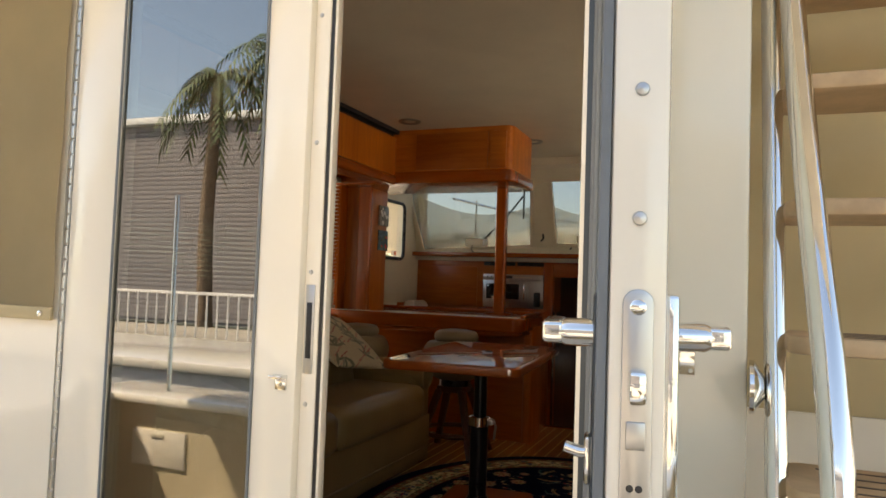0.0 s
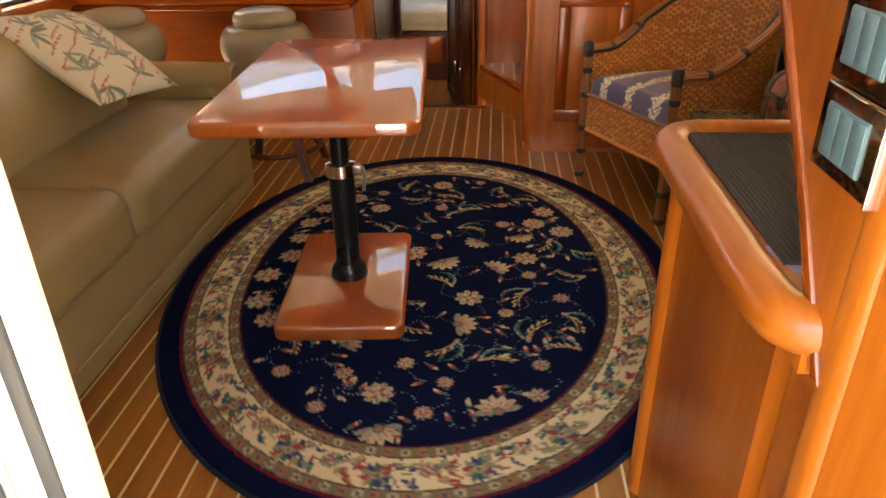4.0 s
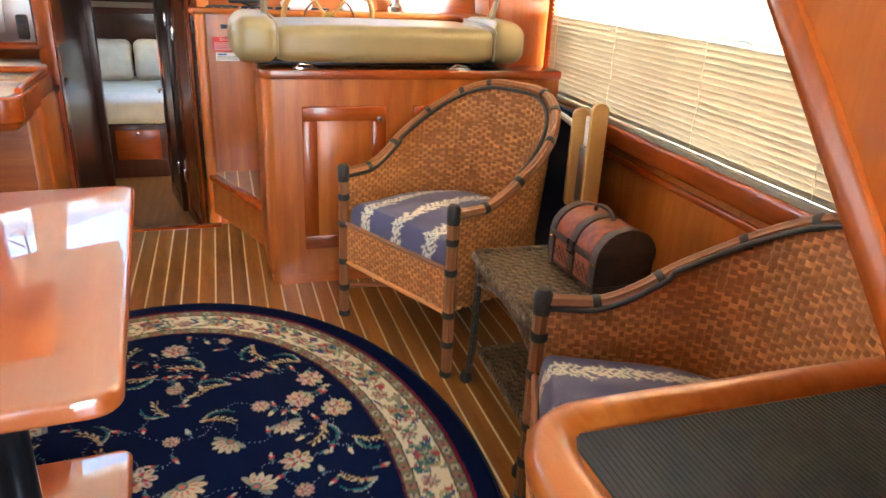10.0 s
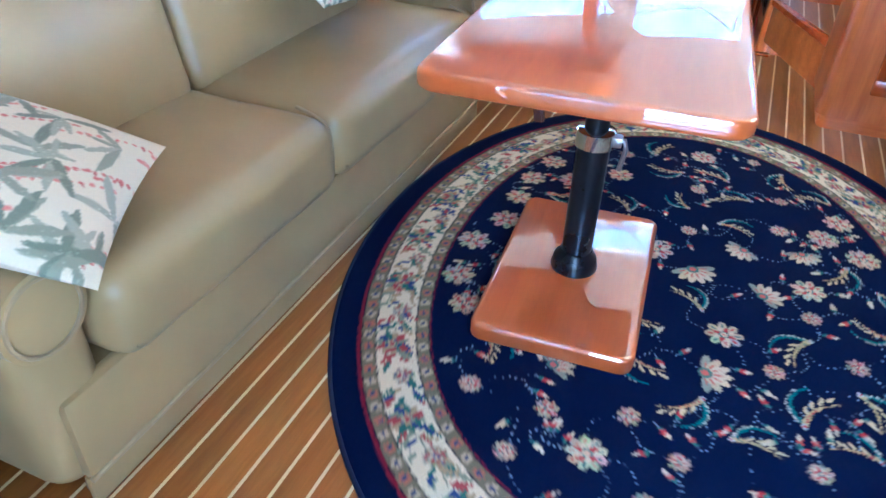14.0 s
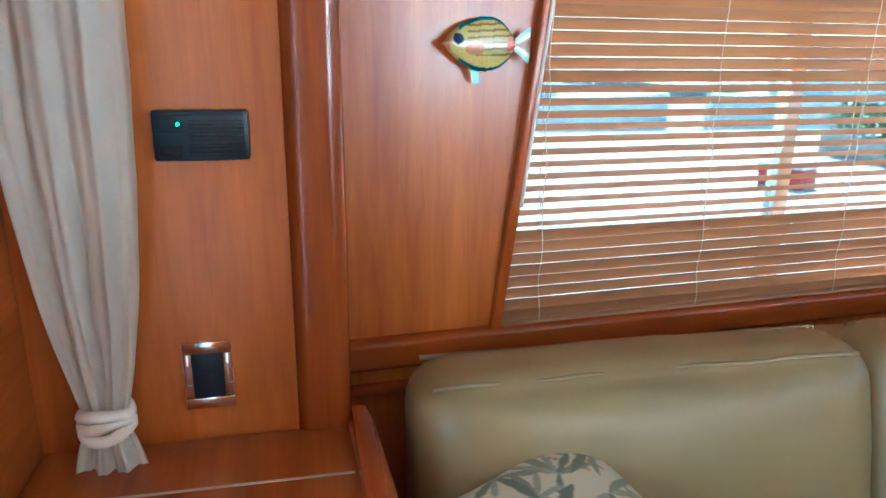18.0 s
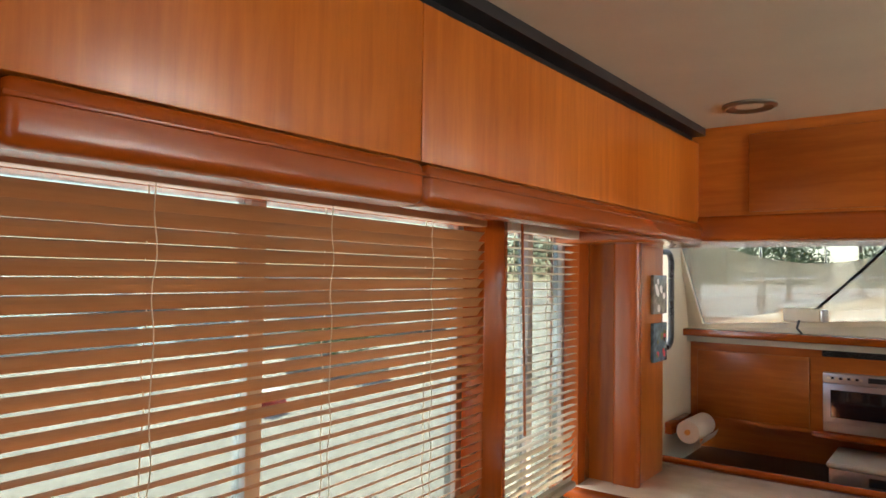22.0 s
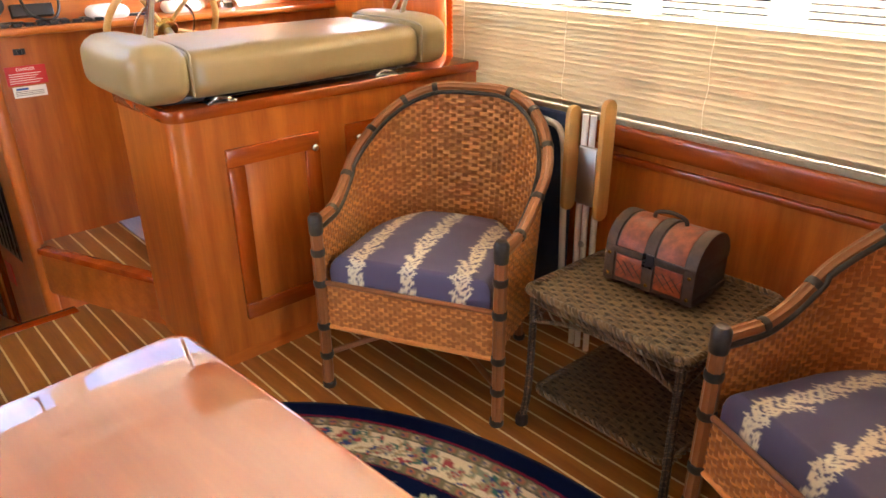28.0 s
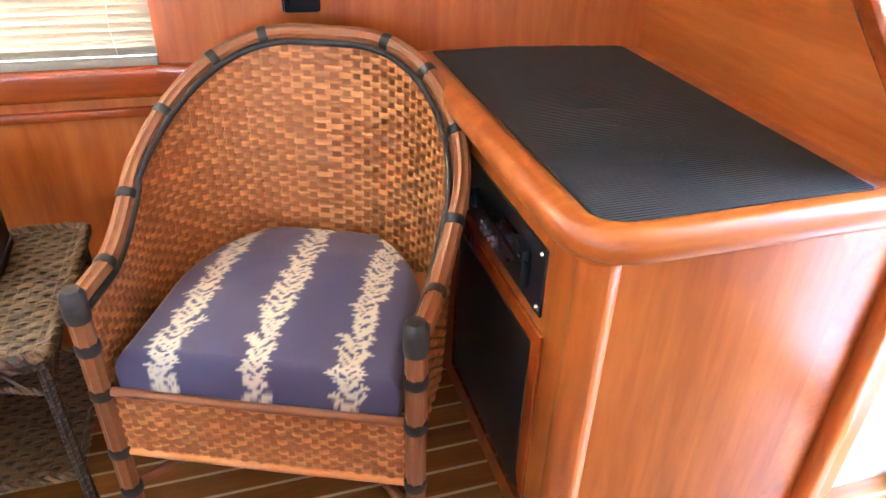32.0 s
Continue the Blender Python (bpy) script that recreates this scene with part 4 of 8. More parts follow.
# ---------------------------------------------------------------- sofa
def sofa():
    o = thing("sofa", (0, 0, 0), 0, "taupe leather two-seat sofa with rolled arms along the port side", "sofa")
    box("base", (-1.55, 1.02, 0.05), (-0.86, 3.0, 0.27), LEATHER, o, 0.02)
    box("front_panel", (-0.875, 1.0, 0.085), (-0.835, 3.02, 0.285), LEATHER, o, 0.015)
    tube("base_piping", [(-0.836, 1.0, 0.09), (-0.834, 2.0, 0.09), (-0.836, 3.02, 0.09)], 0.006, PIPING, o)
    box("skirt", (-0.86, 1.0, 0.012), (-0.842, 3.02, 0.088), LEATHER, o, 0.005)
    for y in (1.05, 2.96):
        box("foot", (-0.9, y - 0.03, 0), (-0.85, y + 0.03, 0.03), DARKWOOD, o, 0.004)
    for y0, y1 in ((1.125, 1.885), (1.89, 2.885)):
        s = soft_box("seat_cushion", (-1.42, y0, 0.27), (-0.80, y1, 0.475), LEATHER, o, 0.06, (0.008, 0.0, 0.022), 18, wrinkle=0.004)
        tube("piping", [(-0.812, y0 + 0.03, 0.31), (-0.806, (y0 + y1) / 2, 0.30), (-0.812, y1 - 0.03, 0.31)], 0.005, PIPING, s)
        tube("side_piping", smooth_path([(-0.82, y1 - 0.015, 0.31), (-0.83, y1 - 0.012, 0.44), (-0.92, y1 - 0.01, 0.478)], 5), 0.005, PIPING, s)
    lean = lambda p: Vector((p[0] - (p[2] - 0.45) * 0.22, p[1], p[2]))
    for y0, y1 in ((0.90, 1.872), (1.878, 2.76)):
        b = soft_box("back_cushion", (-1.40, y0, 0.43), (-1.20, y1, 0.865), LEATHER, o, 0.075, (0.03, 0.0, 0.01), 18, wrinkle=0.007, shape=lean)
        tube("piping", [lean(Vector((-1.235, y0 + 0.04 + (y1 - y0 - 0.08) * k / 12, 0.853 + 0.003 * math.sin(k * 2)))) for k in range(13)], 0.005, PIPING, b)
        tube("rear_piping", [lean(Vector((-1.37, y0 + 0.04 + (y1 - y0 - 0.08) * k / 12, 0.855))) for k in range(13)], 0.005, PIPING, b)
    box("back_frame", (-1.60, 0.98, 0.1), (-1.45, 3.03, 0.80), LEATHER, o, 0.03, seg=3)
    for y0, y1, top in ((0.955, 1.12, 0.53), (2.89, 3.06, 0.585)):
        a = soft_box("arm", (-1.5, y0, 0.06), (-0.85, y1, top), LEATHER, o, 0.06, (0, 0, 0.01), 14, wrinkle=0.003)
        yc = (y0 + y1) / 2
        tube("roll", [(-1.45, yc - 0.004, top - 0.065), (-1.1, yc - 0.004, top - 0.06), (-0.842, yc - 0.004, top - 0.065)], 0.083, LEATHER, a, seg=24)
        tube("scroll_piping", [(-0.84, yc - 0.004 + 0.07 * math.cos(q), top - 0.065 + 0.07 * math.sin(q)) for q in np.linspace(0, 2 * math.pi, 25)[:-1]], 0.0045, PIPING, a, seg=6, closed=True)


def scatter_pillow(at, along, up, w, h, seed, label):
    u = Vector(along).normalized()
    v = (Vector(up) - u * Vector(up).dot(u)).normalized()
    lie = Matrix((u, v, u.cross(v))).transposed().to_4x4()
    c = Cloth(w * 1.06, h * 1.06, 0.0028, (0.66, 0.60, 0.44))
    rng = random.Random(seed)
    for k in range(13):
        y = -h * 0.75 + 1.5 * h * (k + 0.5) / 13 + rng.uniform(-0.01, 0.01)
        x = -w / 2 + rng.uniform(-0.10, 0.10)
        while x < w / 2:
            l = rng.uniform(0.10, 0.22)
            rise = l * rng.uniform(0.45, 0.65)
            col = rng.choice(((0.47, 0.12, 0.10), (0.56, 0.20, 0.16)))
            c.stroke([(x, y), (x + l / 2, y + rise / 2 + 0.004), (x + l, y + rise)], 0.0046, 0.0042, col, 0.002)
            c.stroke([(x, y + 0.0025), (x + l, y + rise + 0.0025)], 0.0014, 0.0012, (0.66, 0.38, 0.30), 0.0015)
            for f in (0.25, 0.5, 0.75):
                c.blob(x + l * f, y + rise * f, 0.0068, 0.0024, 2.1, (0.36, 0.08, 0.07), 0.002)
            x, y = x + l + rng.uniform(0.02, 0.09), y - rng.uniform(0.02, 0.07)
    for k in range(25):
        x, y = rng.uniform(-w / 2, w / 2), rng.uniform(-h / 2, h / 2)
        a0 = rng.uniform(0, 6.28)
        for q in range(rng.choice((4, 5, 6))):
            a = a0 + q * rng.uniform(0.45, 0.85)
            l = rng.uniform(0.030, 0.052)
            col = rng.choice(((0.17, 0.20, 0.14), (0.25, 0.27, 0.19), (0.33, 0.34, 0.25)))
            c.blob(x + math.cos(a) * l, y + math.sin(a) * l, l, l * 0.20, a, col, 0.002, 0.7)
            c.stroke([(x, y), (x + math.cos(a) * l * 1.8, y + math.sin(a) * l * 1.8)], 0.0012, 0.0007, tuple(v * 1.5 for v in col), 0.0012)
    o = thing("throw_pillow", at, 0, label, "pillow", "patterned throw pillows")
    o.matrix_basis = Matrix.Translation(at) @ lie
    n = 150
    m = int(n * h / w)
    vs, uv, fs = [], [], []
    for side in (1, -1):
        for j in range(m + 1):
            for i in range(n + 1):
                u, v = 2 * i / n - 1, 2 * j / m - 1
                f = max(0.0, (1 - abs(u) ** 2.6) * (1 - abs(v) ** 2.6)) ** 0.55
                px = u * w / 2 * (1 - 0.06 * (1 - v * v) * abs(u) ** 4)
                py = v * h / 2 * (1 - 0.06 * (1 - u * u) * abs(v) ** 4)
                vs.append((px, py, side * (0.062 * f + 0.003 * noise.noise((px * 14, py * 14, seed)) * f)))
                uv.append((u * w / 2, v * h / 2))
    k = (n + 1) * (m + 1)
    for s in (0, 1):
        for j in range(m):
            for i in range(n):
                q = s * k + j * (n + 1) + i
                f = (q, q + 1, q + n + 2, q + n + 1)
                fs.append(f if s == 0 else f[::-1])
    me = bpy.data.meshes.new("cover")
    me.from_pydata(vs, [], fs)
    me.polygons.foreach_set("use_smooth", [True] * len(fs))
    c.attr(me, np.array(uv))
    me.materials.append(CLOTHDYE)
    p = new("cover", me)
    p.parent = o


# ---------------------------------------------------------------- pedestal table
def pedestal_table():
    o = thing("pedestal_table", (-0.198, 2.09, 0.012), 4.3, "varnished cherry pedestal table with a black column on the rug", "table")
    prism("tabletop", rounded(-0.285, 0.285, -0.53, 0.53, 0.045), "z", 0.722, 0.762, VARNISH, o, 0.012, seg=4)
    prism("base", rounded(-0.205, 0.205, -0.335, 0.335, 0.035), "z", 0.0, 0.055, VARNISH, o, 0.014, seg=4)
    lathe("flange", [(0.062, 0.055), (0.064, 0.06), (0.058, 0.09), (0.046, 0.105), (0.044, 0.115)], BLACKMETAL, o)
    lathe("lower_column", [(0.041, 0.10), (0.041, 0.44)], BLACKMETAL, o)
    cl = lathe("collar", [(0.042, 0.425), (0.049, 0.428), (0.049, 0.468), (0.043, 0.472)], CHROME, o)
    tube("clamp_lever", [(0.045, -0.01, 0.45), (0.072, -0.01, 0.455), (0.078, -0.008, 0.43), (0.07, 0.0, 0.37)], 0.006, STEEL, cl)
    box("clamp_lug", (0.04, -0.018, 0.435), (0.066, 0.012, 0.462), STEEL, cl, 0.004)
    lathe("upper_column", [(0.03, 0.46), (0.03, 0.71)], BLACKMETAL, o)
    lathe("head_flange", [(0.032, 0.69), (0.075, 0.71), (0.08, 0.723)], BLACKMETAL, o)


# ---------------------------------------------------------------- cane armchairs
def chair_outline(f):
    """Plan of the arm rail for f in -1..1, from one arm's front round the back to the other's; metres, front at y 0."""
    a = abs(f)
    s = math.copysign(1, f)
    ang = (1 - a) * math.pi / 2
    if a > 0.58:
        k = (a - 0.58) / 0.42
        return Vector((s * (0.338 - 0.028 * k), 0.31 * (1 - k), 0))
    q = a / 0.58 * math.pi / 2
    return Vector((s * 0.338 * math.sin(q) ** 0.85, 0.31 + 0.31 * math.cos(q) ** 0.9, 0))


def rail_height(f):
    a = abs(f)
    k = min(1.0, max(0.0, (0.86 - a) / 0.80))
    return 0.605 + 0.325 * (k * k * (3 - 2 * k)) ** 0.9


def lean_back(p, z):
    """The shell flares a little as it rises."""
    k = (z - 0.24) / 0.7
    back = max(0.0, p[1] - 0.25) / 0.37
    return Vector((p[0] * (0.93 + 0.07 * min(1.0, k * 1.4)), p[1] - 0.05 * back * (1 - k) + 0.02 * back * k, z))


def add_stitch(bm, pts, nrm, half, up, lift):
    """One visible cane stitch: a ribbon that rises in its middle."""
    rows = []
    for i, (p, n) in enumerate(zip(pts, nrm)):
        k = i / (len(pts) - 1)
        c = p + n * lift * math.sin(math.pi * k) ** 0.7
        rows.append([bm.verts.new(c - up * half), bm.verts.new(c + n * half * 0.35), bm.verts.new(c + up * half)])
    for r, q in zip(rows, rows[1:]):
        bm.faces.new((r[0], q[0], q[1], r[1]))
        bm.faces.new((r[1], q[1], q[2], r[2]))


def weave_shell(parent):
    bm = bmesh.new()
    stakes, pitch = 84, 0.0068
    fs = [-1 + 2 * i / stakes for i in range(stakes + 1)]
    def surf(f, z):
        return lean_back(chair_outline(max(-1, min(1, f))), z)
    def normal(f, z):
        d = surf(f + 0.01, z) - surf(f - 0.01, z)
        return Vector((d[1], -d[0], 0)).normalized()
    row = 0
    z = 0.245
    while z < 0.97:
        for i in range(stakes):
            mid = (fs[i] + fs[i + 1]) / 2
            if z > rail_height(mid) - 0.022:
                continue
            side = 1 if (i + row // 2) % 2 else -1
            ext = 0.30 / stakes
            ff = [fs[i] - ext, fs[i] + 0.5 / stakes, fs[i + 1] - 0.5 / stakes, fs[i + 1] + ext]
            pts = [surf(f, z) for f in ff]
            ns = [normal(f, z) * side for f in ff]
            add_stitch(bm, pts, ns, 0.0036, Vector((0, 0, 1)), 0.0046)
        z += pitch
        row += 1
    for i in range(0, stakes + 1):
        f = fs[i]
        top = rail_height(f) - 0.015
        n = normal(f, 0.5)
        d = Vector((-n[1], n[0], 0))
        pts = [surf(f, 0.245 + (top - 0.245) * k / 6) for k in range(7)]
        for p, q in zip(pts, pts[1:]):
            for s in (1, -1):
                o = n * 0.0016 * s
                vs = [bm.verts.new(p + o - d * 0.0028), bm.verts.new(p + o + d * 0.0028), bm.verts.new(q + o + d * 0.0028), bm.verts.new(q + o - d * 0.0028)]
                bm.faces.new(vs)
    part("woven_shell", bm, CANE, parent, "honey brown woven cane", 60)
    bm = bmesh.new()
    grid = [[bm.verts.new(surf(f, 0.245 + (rail_height(f) - 0.26) * k / 6)) for k in range(7)] for f in fs]
    for a, b in zip(grid, grid[1:]):
        for k in range(6):
            bm.faces.new((a[k], b[k], b[k + 1], a[k + 1]))
    bmesh.ops.solidify(bm, geom=bm.faces[:], thickness=0.001)
    part("shell_lining", bm, CANEBACK, parent, "", 60)
    bm = bmesh.new()
    n, row, z = 36, 0, 0.245
    while z < 0.40:
        for i in range(n):
            x0, x1 = -0.298 + 0.596 * i / n, -0.298 + 0.596 * (i + 1) / n
            side = -1 if (i + row // 2) % 2 else 1
            pts = [Vector((x, 0.004, z)) for x in (x0 - 0.003, x0 + 0.005, x1 - 0.005, x1 + 0.003)]
            add_stitch(bm, pts, [Vector((0, side, 0))] * 4, 0.0036, Vector((0, 0, 1)), 0.0046)
        z += pitch
        row += 1
    part("woven_apron", bm, CANE, parent, "honey brown woven cane", 60, kind="stuff")
    box("apron_lining", (-0.298, 0.003, 0.243), (0.298, 0.006, 0.41), CANEBACK, parent, 0)


def coral(c, rng, x0, y0, y1, wid):
    """A band of branching white coral that runs along y."""
    col = (0.70, 0.63, 0.45)
    y = y0
    while y < y1:
        for s in (-1, 1):
            l = rng.uniform(0.45, 0.95) * wid
            a = 0.75 + rng.uniform(-0.2, 0.25)
            x, yy = x0 + rng.uniform(-0.006, 0.006), y + rng.uniform(-0.004, 0.004)
            e = (x + s * l * math.sin(a), yy + l * math.cos(a))
            c.stroke([(x, yy), ((x + e[0]) / 2 + s * 0.003, (yy + e[1]) / 2), e], 0.0036, 0.0019, col, 0.0012)
            for f, t in ((0.45, 0.9), (0.7, -0.7), (0.8, 0.8)):
                bx, by = x + (e[0] - x) * f, yy + (e[1] - yy) * f
                ll = l * 0.33
                c.stroke([(bx, by), (bx + s * ll * math.sin(a + t), by + ll * math.cos(a + t))], 0.0027, 0.0013, col, 0.0012)
        y += 0.0125
    c.stroke([(x0, y0), (x0 + 0.004, (y0 + y1) / 2), (x0, y1)], 0.0025, 0.0025, col, 0.0012)


def cane_chair(at, rz, label):
    o = thing("cane_armchair", at, rz, label, "armchair", "matching cane armchairs")
    weave_shell(o)
    rail = [lean_back(chair_outline(f), rail_height(f)) for f in np.linspace(-1, 1, 61)]
    rail = [Vector(p) for p in rail]
    outer = [p + Vector((p[0] * 0.02, 0.008, 0.004)) for p in rail]
    tube("arm_rail", outer, 0.0195, RATTAN, o, "reeded rattan pole", 16, flutes=1, depth=0.14)
    tube("rail_piping", [p + Vector((-p[0] * 0.045, -0.022 if p[1] > 0.3 else -0.0, -0.008)) for p in rail], 0.0075, BINDING, o, "dark cane piping", 8)
    def wrap(i, r=0.0215, w=0.02, name="binding"):
        a, b = outer[max(0, i - 1)], outer[min(60, i + 1)]
        d = (b - a).normalized()
        tube(name, [outer[i] - d * w / 2, outer[i] - d * w / 4, outer[i] + d * w / 4, outer[i] + d * w / 2], [r * 0.95, r, r, r * 0.95], BINDING, o, "", 14)
    for i in (5, 11, 17, 22, 26, 34, 38, 43, 49, 55):
        wrap(i)
    for s in (-1, 1):
        x = s * 0.305
        tube("front_leg", [(x * 1.01, 0.0, 0.0), (x * 1.0, 0.0, 0.3), (x * 1.0, 0.0, 0.61)], 0.0205, RATTAN, o, "reeded rattan pole", 16, flutes=1, depth=0.14)
        lathe("arm_cap", [(0.0, 0.648), (0.016, 0.645), (0.0235, 0.634), (0.0235, 0.588), (0.0215, 0.578)][::-1], BINDING, o, (x, 0.0, 0), 16, "dark bound arm end")
        for z in (0.01, 0.13, 0.245, 0.405, 0.515):
            lathe("binding", [(0.0215, z - 0.012), (0.0235, z - 0.008), (0.0235, z + 0.008), (0.0215, z + 0.012)], BINDING, o, (x, 0, 0), 14)
        tube("back_leg", [(s * 0.235, 0.53, 0.0), (s * 0.23, 0.51, 0.15), (s * 0.225, 0.49, 0.30)], 0.019, RATTAN, o, "reeded rattan pole", 16, flutes=1, depth=0.14)
        lathe("binding", [(0.021, 0.0), (0.023, 0.004), (0.023, 0.018), (0.02, 0.022)], BINDING, o, (s * 0.235, 0.53, 0), 14)
        tube("stretcher", [(s * 0.305, 0.01, 0.13), (0.0, 0.27, 0.185), (-s * 0.23, 0.51, 0.15)], 0.011, RATTAN, o, "", 10)
        for k in range(5):
            tube("corner_cane", [(s * (0.285 + 0.004 * k), 0.004 + 0.002 * k, 0.25), (s * (0.285 + 0.004 * k), 0.004 + 0.002 * k, 0.40)], 0.003, RATTAN, o, "", 6)
    tube("apron_rail", [(-0.30, 0.0, 0.408), (0, -0.002, 0.408), (0.30, 0.0, 0.408)], 0.009, RATTAN, o, "", 10)
    tube("apron_foot_rail", [(-0.30, 0.002, 0.243), (0, 0.0, 0.243), (0.30, 0.002, 0.243)], 0.0085, CANE, o, "", 10)
    # seat cushion with coral stripes
    c = Cloth(0.64, 0.80, 0.0022, (0.078, 0.068, 0.135))
    rng = random.Random(5)
    for x in (-0.175, 0.0, 0.175):
        coral(c, rng, x, -0.40, 0.34, 0.046)
    n = 130
    vs, uv, fs = [], [], []
    across = np.concatenate([np.linspace(-1, -0.9, 25), np.linspace(-0.9, 1, n - 23)[1:]])
    for j in range(n + 1):
        for i in range(n + 1):
            u, v = 2 * i / n - 1, float(across[j])
            yy = (v + 1) / 2
            half = 0.272 if yy < 0.45 else 0.272 * math.sqrt(max(0.02, 1 - ((yy - 0.45) / 0.585) ** 2))
            e = max(abs(u), abs(v))
            rim = 1 - max(0.0, (e - 0.9) / 0.1) ** 2.2
            crown = 0.034 * (1 - u * u) * (1 - v * v)
            bulge = 1 + 0.03 * math.sin(math.pi * min(1, max(0, (1 - rim)))) 
            vs.append((u * half * bulge, 0.012 + 0.54 * yy + (-0.004 if v < -0.9 else 0), 0.405 + 0.088 * max(0, rim) ** 0.6 + crown - 0.01 * yy + 0.0015 * noise.noise((u * 4, v * 4, 1))))
            uv.append((u * half, -0.30 + 0.54 * yy + (-(1 - max(0, rim) ** 0.6) * 0.088 if v < -0.9 else 0)))
    for j in range(n):
        for i in range(n):
            q = j * (n + 1) + i
            fs.append((q, q + 1, q + n + 2, q + n + 1))
    me = bpy.data.meshes.new("seat_cushion")
    me.from_pydata(vs, [], fs)
    me.polygons.foreach_set("use_smooth", [True] * len(fs))
    c.attr(me, np.array(uv))
    me.materials.append(SEATDYE)
    p = new("seat_cushion", me)
    p.parent = o
    tagged(p, "violet blue cushion striped with cream coral")
    box("seat_deck", (-0.27, 0.015, 0.37), (0.27, 0.50, 0.41), CANEBACK, o, 0.01)
    return o


# ---------------------------------------------------------------- wicker side table and chest
def wicker_panel(name, x0, x1, y0, y1, z, parent, pitch=0.0062, stake=0.024, label=""):
    bm = bmesh.new()
    n = max(2, int((y1 - y0) / stake))
    row, x = 0, x0 + pitch / 2
    while x < x1:
        for i in range(n):
            a, b = y0 + (y1 - y0) * i / n, y0 + (y1 - y0) * (i + 1) / n
            if (i + row // 3) % 2:
                pts = [Vector((x, t, z)) for t in (a - 0.002, a + 0.010, b - 0.010, b + 0.002)]
                add_stitch(bm, pts, [Vector((0, 0, 1))] * 4, 0.0029, Vector((1, 0, 0)), -0.0010)
                continue
            pts = [Vector((x, t, z)) for t in (a - 0.007, a + 0.009, b - 0.009, b + 0.007)]
            add_stitch(bm, pts, [Vector((0, 0, 1))] * 4, 0.0031, Vector((1, 0, 0)), 0.0050)
        x += pitch
        row += 1
    for i in range(n + 1):
        t = y0 + (y1 - y0) * i / n
        add_tube(bm, [(x0, t, z + 0.0005), (x1, t, z + 0.0005)], 0.0028, 5)
    part(name, bm, WICKER, parent, label or "dark brown woven wicker", 60)
    box(name + "_backing", (x0, y0, z - 0.006), (x1, y1, z - 0.001), WICKERCORE, parent, 0)


def braid(name, pts, r, parent, closed=False, strandsn=3, turns=40):
    """A plaited rope edge: strands that wind about the line."""
    line = smooth_path(pts, 10, closed)
    bm = bmesh.new()
    n = len(line)
    for s in range(strandsn):
        out = []
        m = turns * 6
        for k in range(m if closed else m + 1):
            f = k / m * (n if closed else n - 1)
            i = int(f) % n
            j = (i + 1) % n if closed else min(n - 1, i + 1)
            p = line[i].lerp(line[j], f - int(f))
            d = (line[j] - line[i]).normalized() if line[j] != line[i] else Vector((0, 0, 1))
            a = d.orthogonal().normalized()
            b = d.cross(a)
            if abs(d.z) < 0.9:
                a = Vector((0, 0, 1))
                b = d.cross(a).normalized()
            t = 2 * math.pi * (k / 6 + s / strandsn)
            out.append(p + (a * math.cos(t) + b * math.sin(t)) * r * 0.55)
        add_tube(bm, out, r * 0.55, 5, closed)
    part(name, bm, WICKER, parent, "", 60)


def wicker_table():
    o = thing("wicker_side_table", (1.03, 2.12, 0), -1.5, "dark brown wicker side table with a lower shelf between the armchairs", "side table")
    W, D = 0.50, 0.53

    def rim(i, z):
        """A rectangle set in by i, with small round corners and even steps."""
        c = [(x, y) for x, y in rounded(i, W - i, i, D - i, 0.035, 4)]
        out = []
        for (xa, ya), (xb, yb) in zip(c, c[1:] + c[:1]):
            m = max(1, int(math.hypot(xb - xa, yb - ya) / 0.03))
            out += [(xa + (xb - xa) * q / m, ya + (yb - ya) * q / m, z) for q in range(m)]
        return out
    wicker_panel("woven_top", 0.0, W, 0.0, D, 0.49, o)
    braid("top_edge", rim(0.0, 0.49), 0.013, o, True, 3, 60)
    braid("lower_edge", rim(0.01, 0.462), 0.010, o, True, 2, 60)
    for (a, b) in (((0.02, 0.02), (0.02, D - 0.02)), ((0.02, 0.02), (W - 0.02, 0.02)), ((W - 0.02, 0.02), (W - 0.02, D - 0.02)), ((0.02, D - 0.02), (W - 0.02, D - 0.02))):
        arch = [Vector((a[0] + (b[0] - a[0]) * k / 12, a[1] + (b[1] - a[1]) * k / 12, 0.385 + 0.055 * math.sin(math.pi * k / 12))) for k in range(13)]
        braid("arch", arch, 0.008, o, False, 2, 26)
        for k in range(1, 12):
            q = arch[k]
            j = arch[min(12, k + 1)]
            tube("lattice_rod", [q, (j[0], j[1], 0.46)], 0.003, WICKER, o, "", 5)
    for x, y in ((0.02, 0.02), (W - 0.02, 0.02), (0.02, D - 0.02), (W - 0.02, D - 0.02)):
        sx, sy = (-1 if x < 0.2 else 1), (-1 if y < 0.2 else 1)
        leg = [(x, y, 0.46), (x, y, 0.3), (x + 0.004 * sx, y + 0.004 * sy, 0.12), (x + 0.018 * sx, y + 0.014 * sy, 0.0)]
        tube("leg", smooth_path(leg, 6), 0.012, WICKERCORE, o, "", 10)
        braid("leg_wrap", leg, 0.0125, o, False, 3, 26)
        lathe("foot", [(0.014, 0.0), (0.021, 0.008), (0.021, 0.03), (0.014, 0.045)], WICKERCORE, o, (x + 0.016 * sx, y + 0.012 * sy, 0), 12)
    wicker_panel("woven_shelf", 0.04, W - 0.04, 0.04, D - 0.04, 0.14, o)
    braid("shelf_edge", rim(0.03, 0.14), 0.010, o, True, 2, 50)


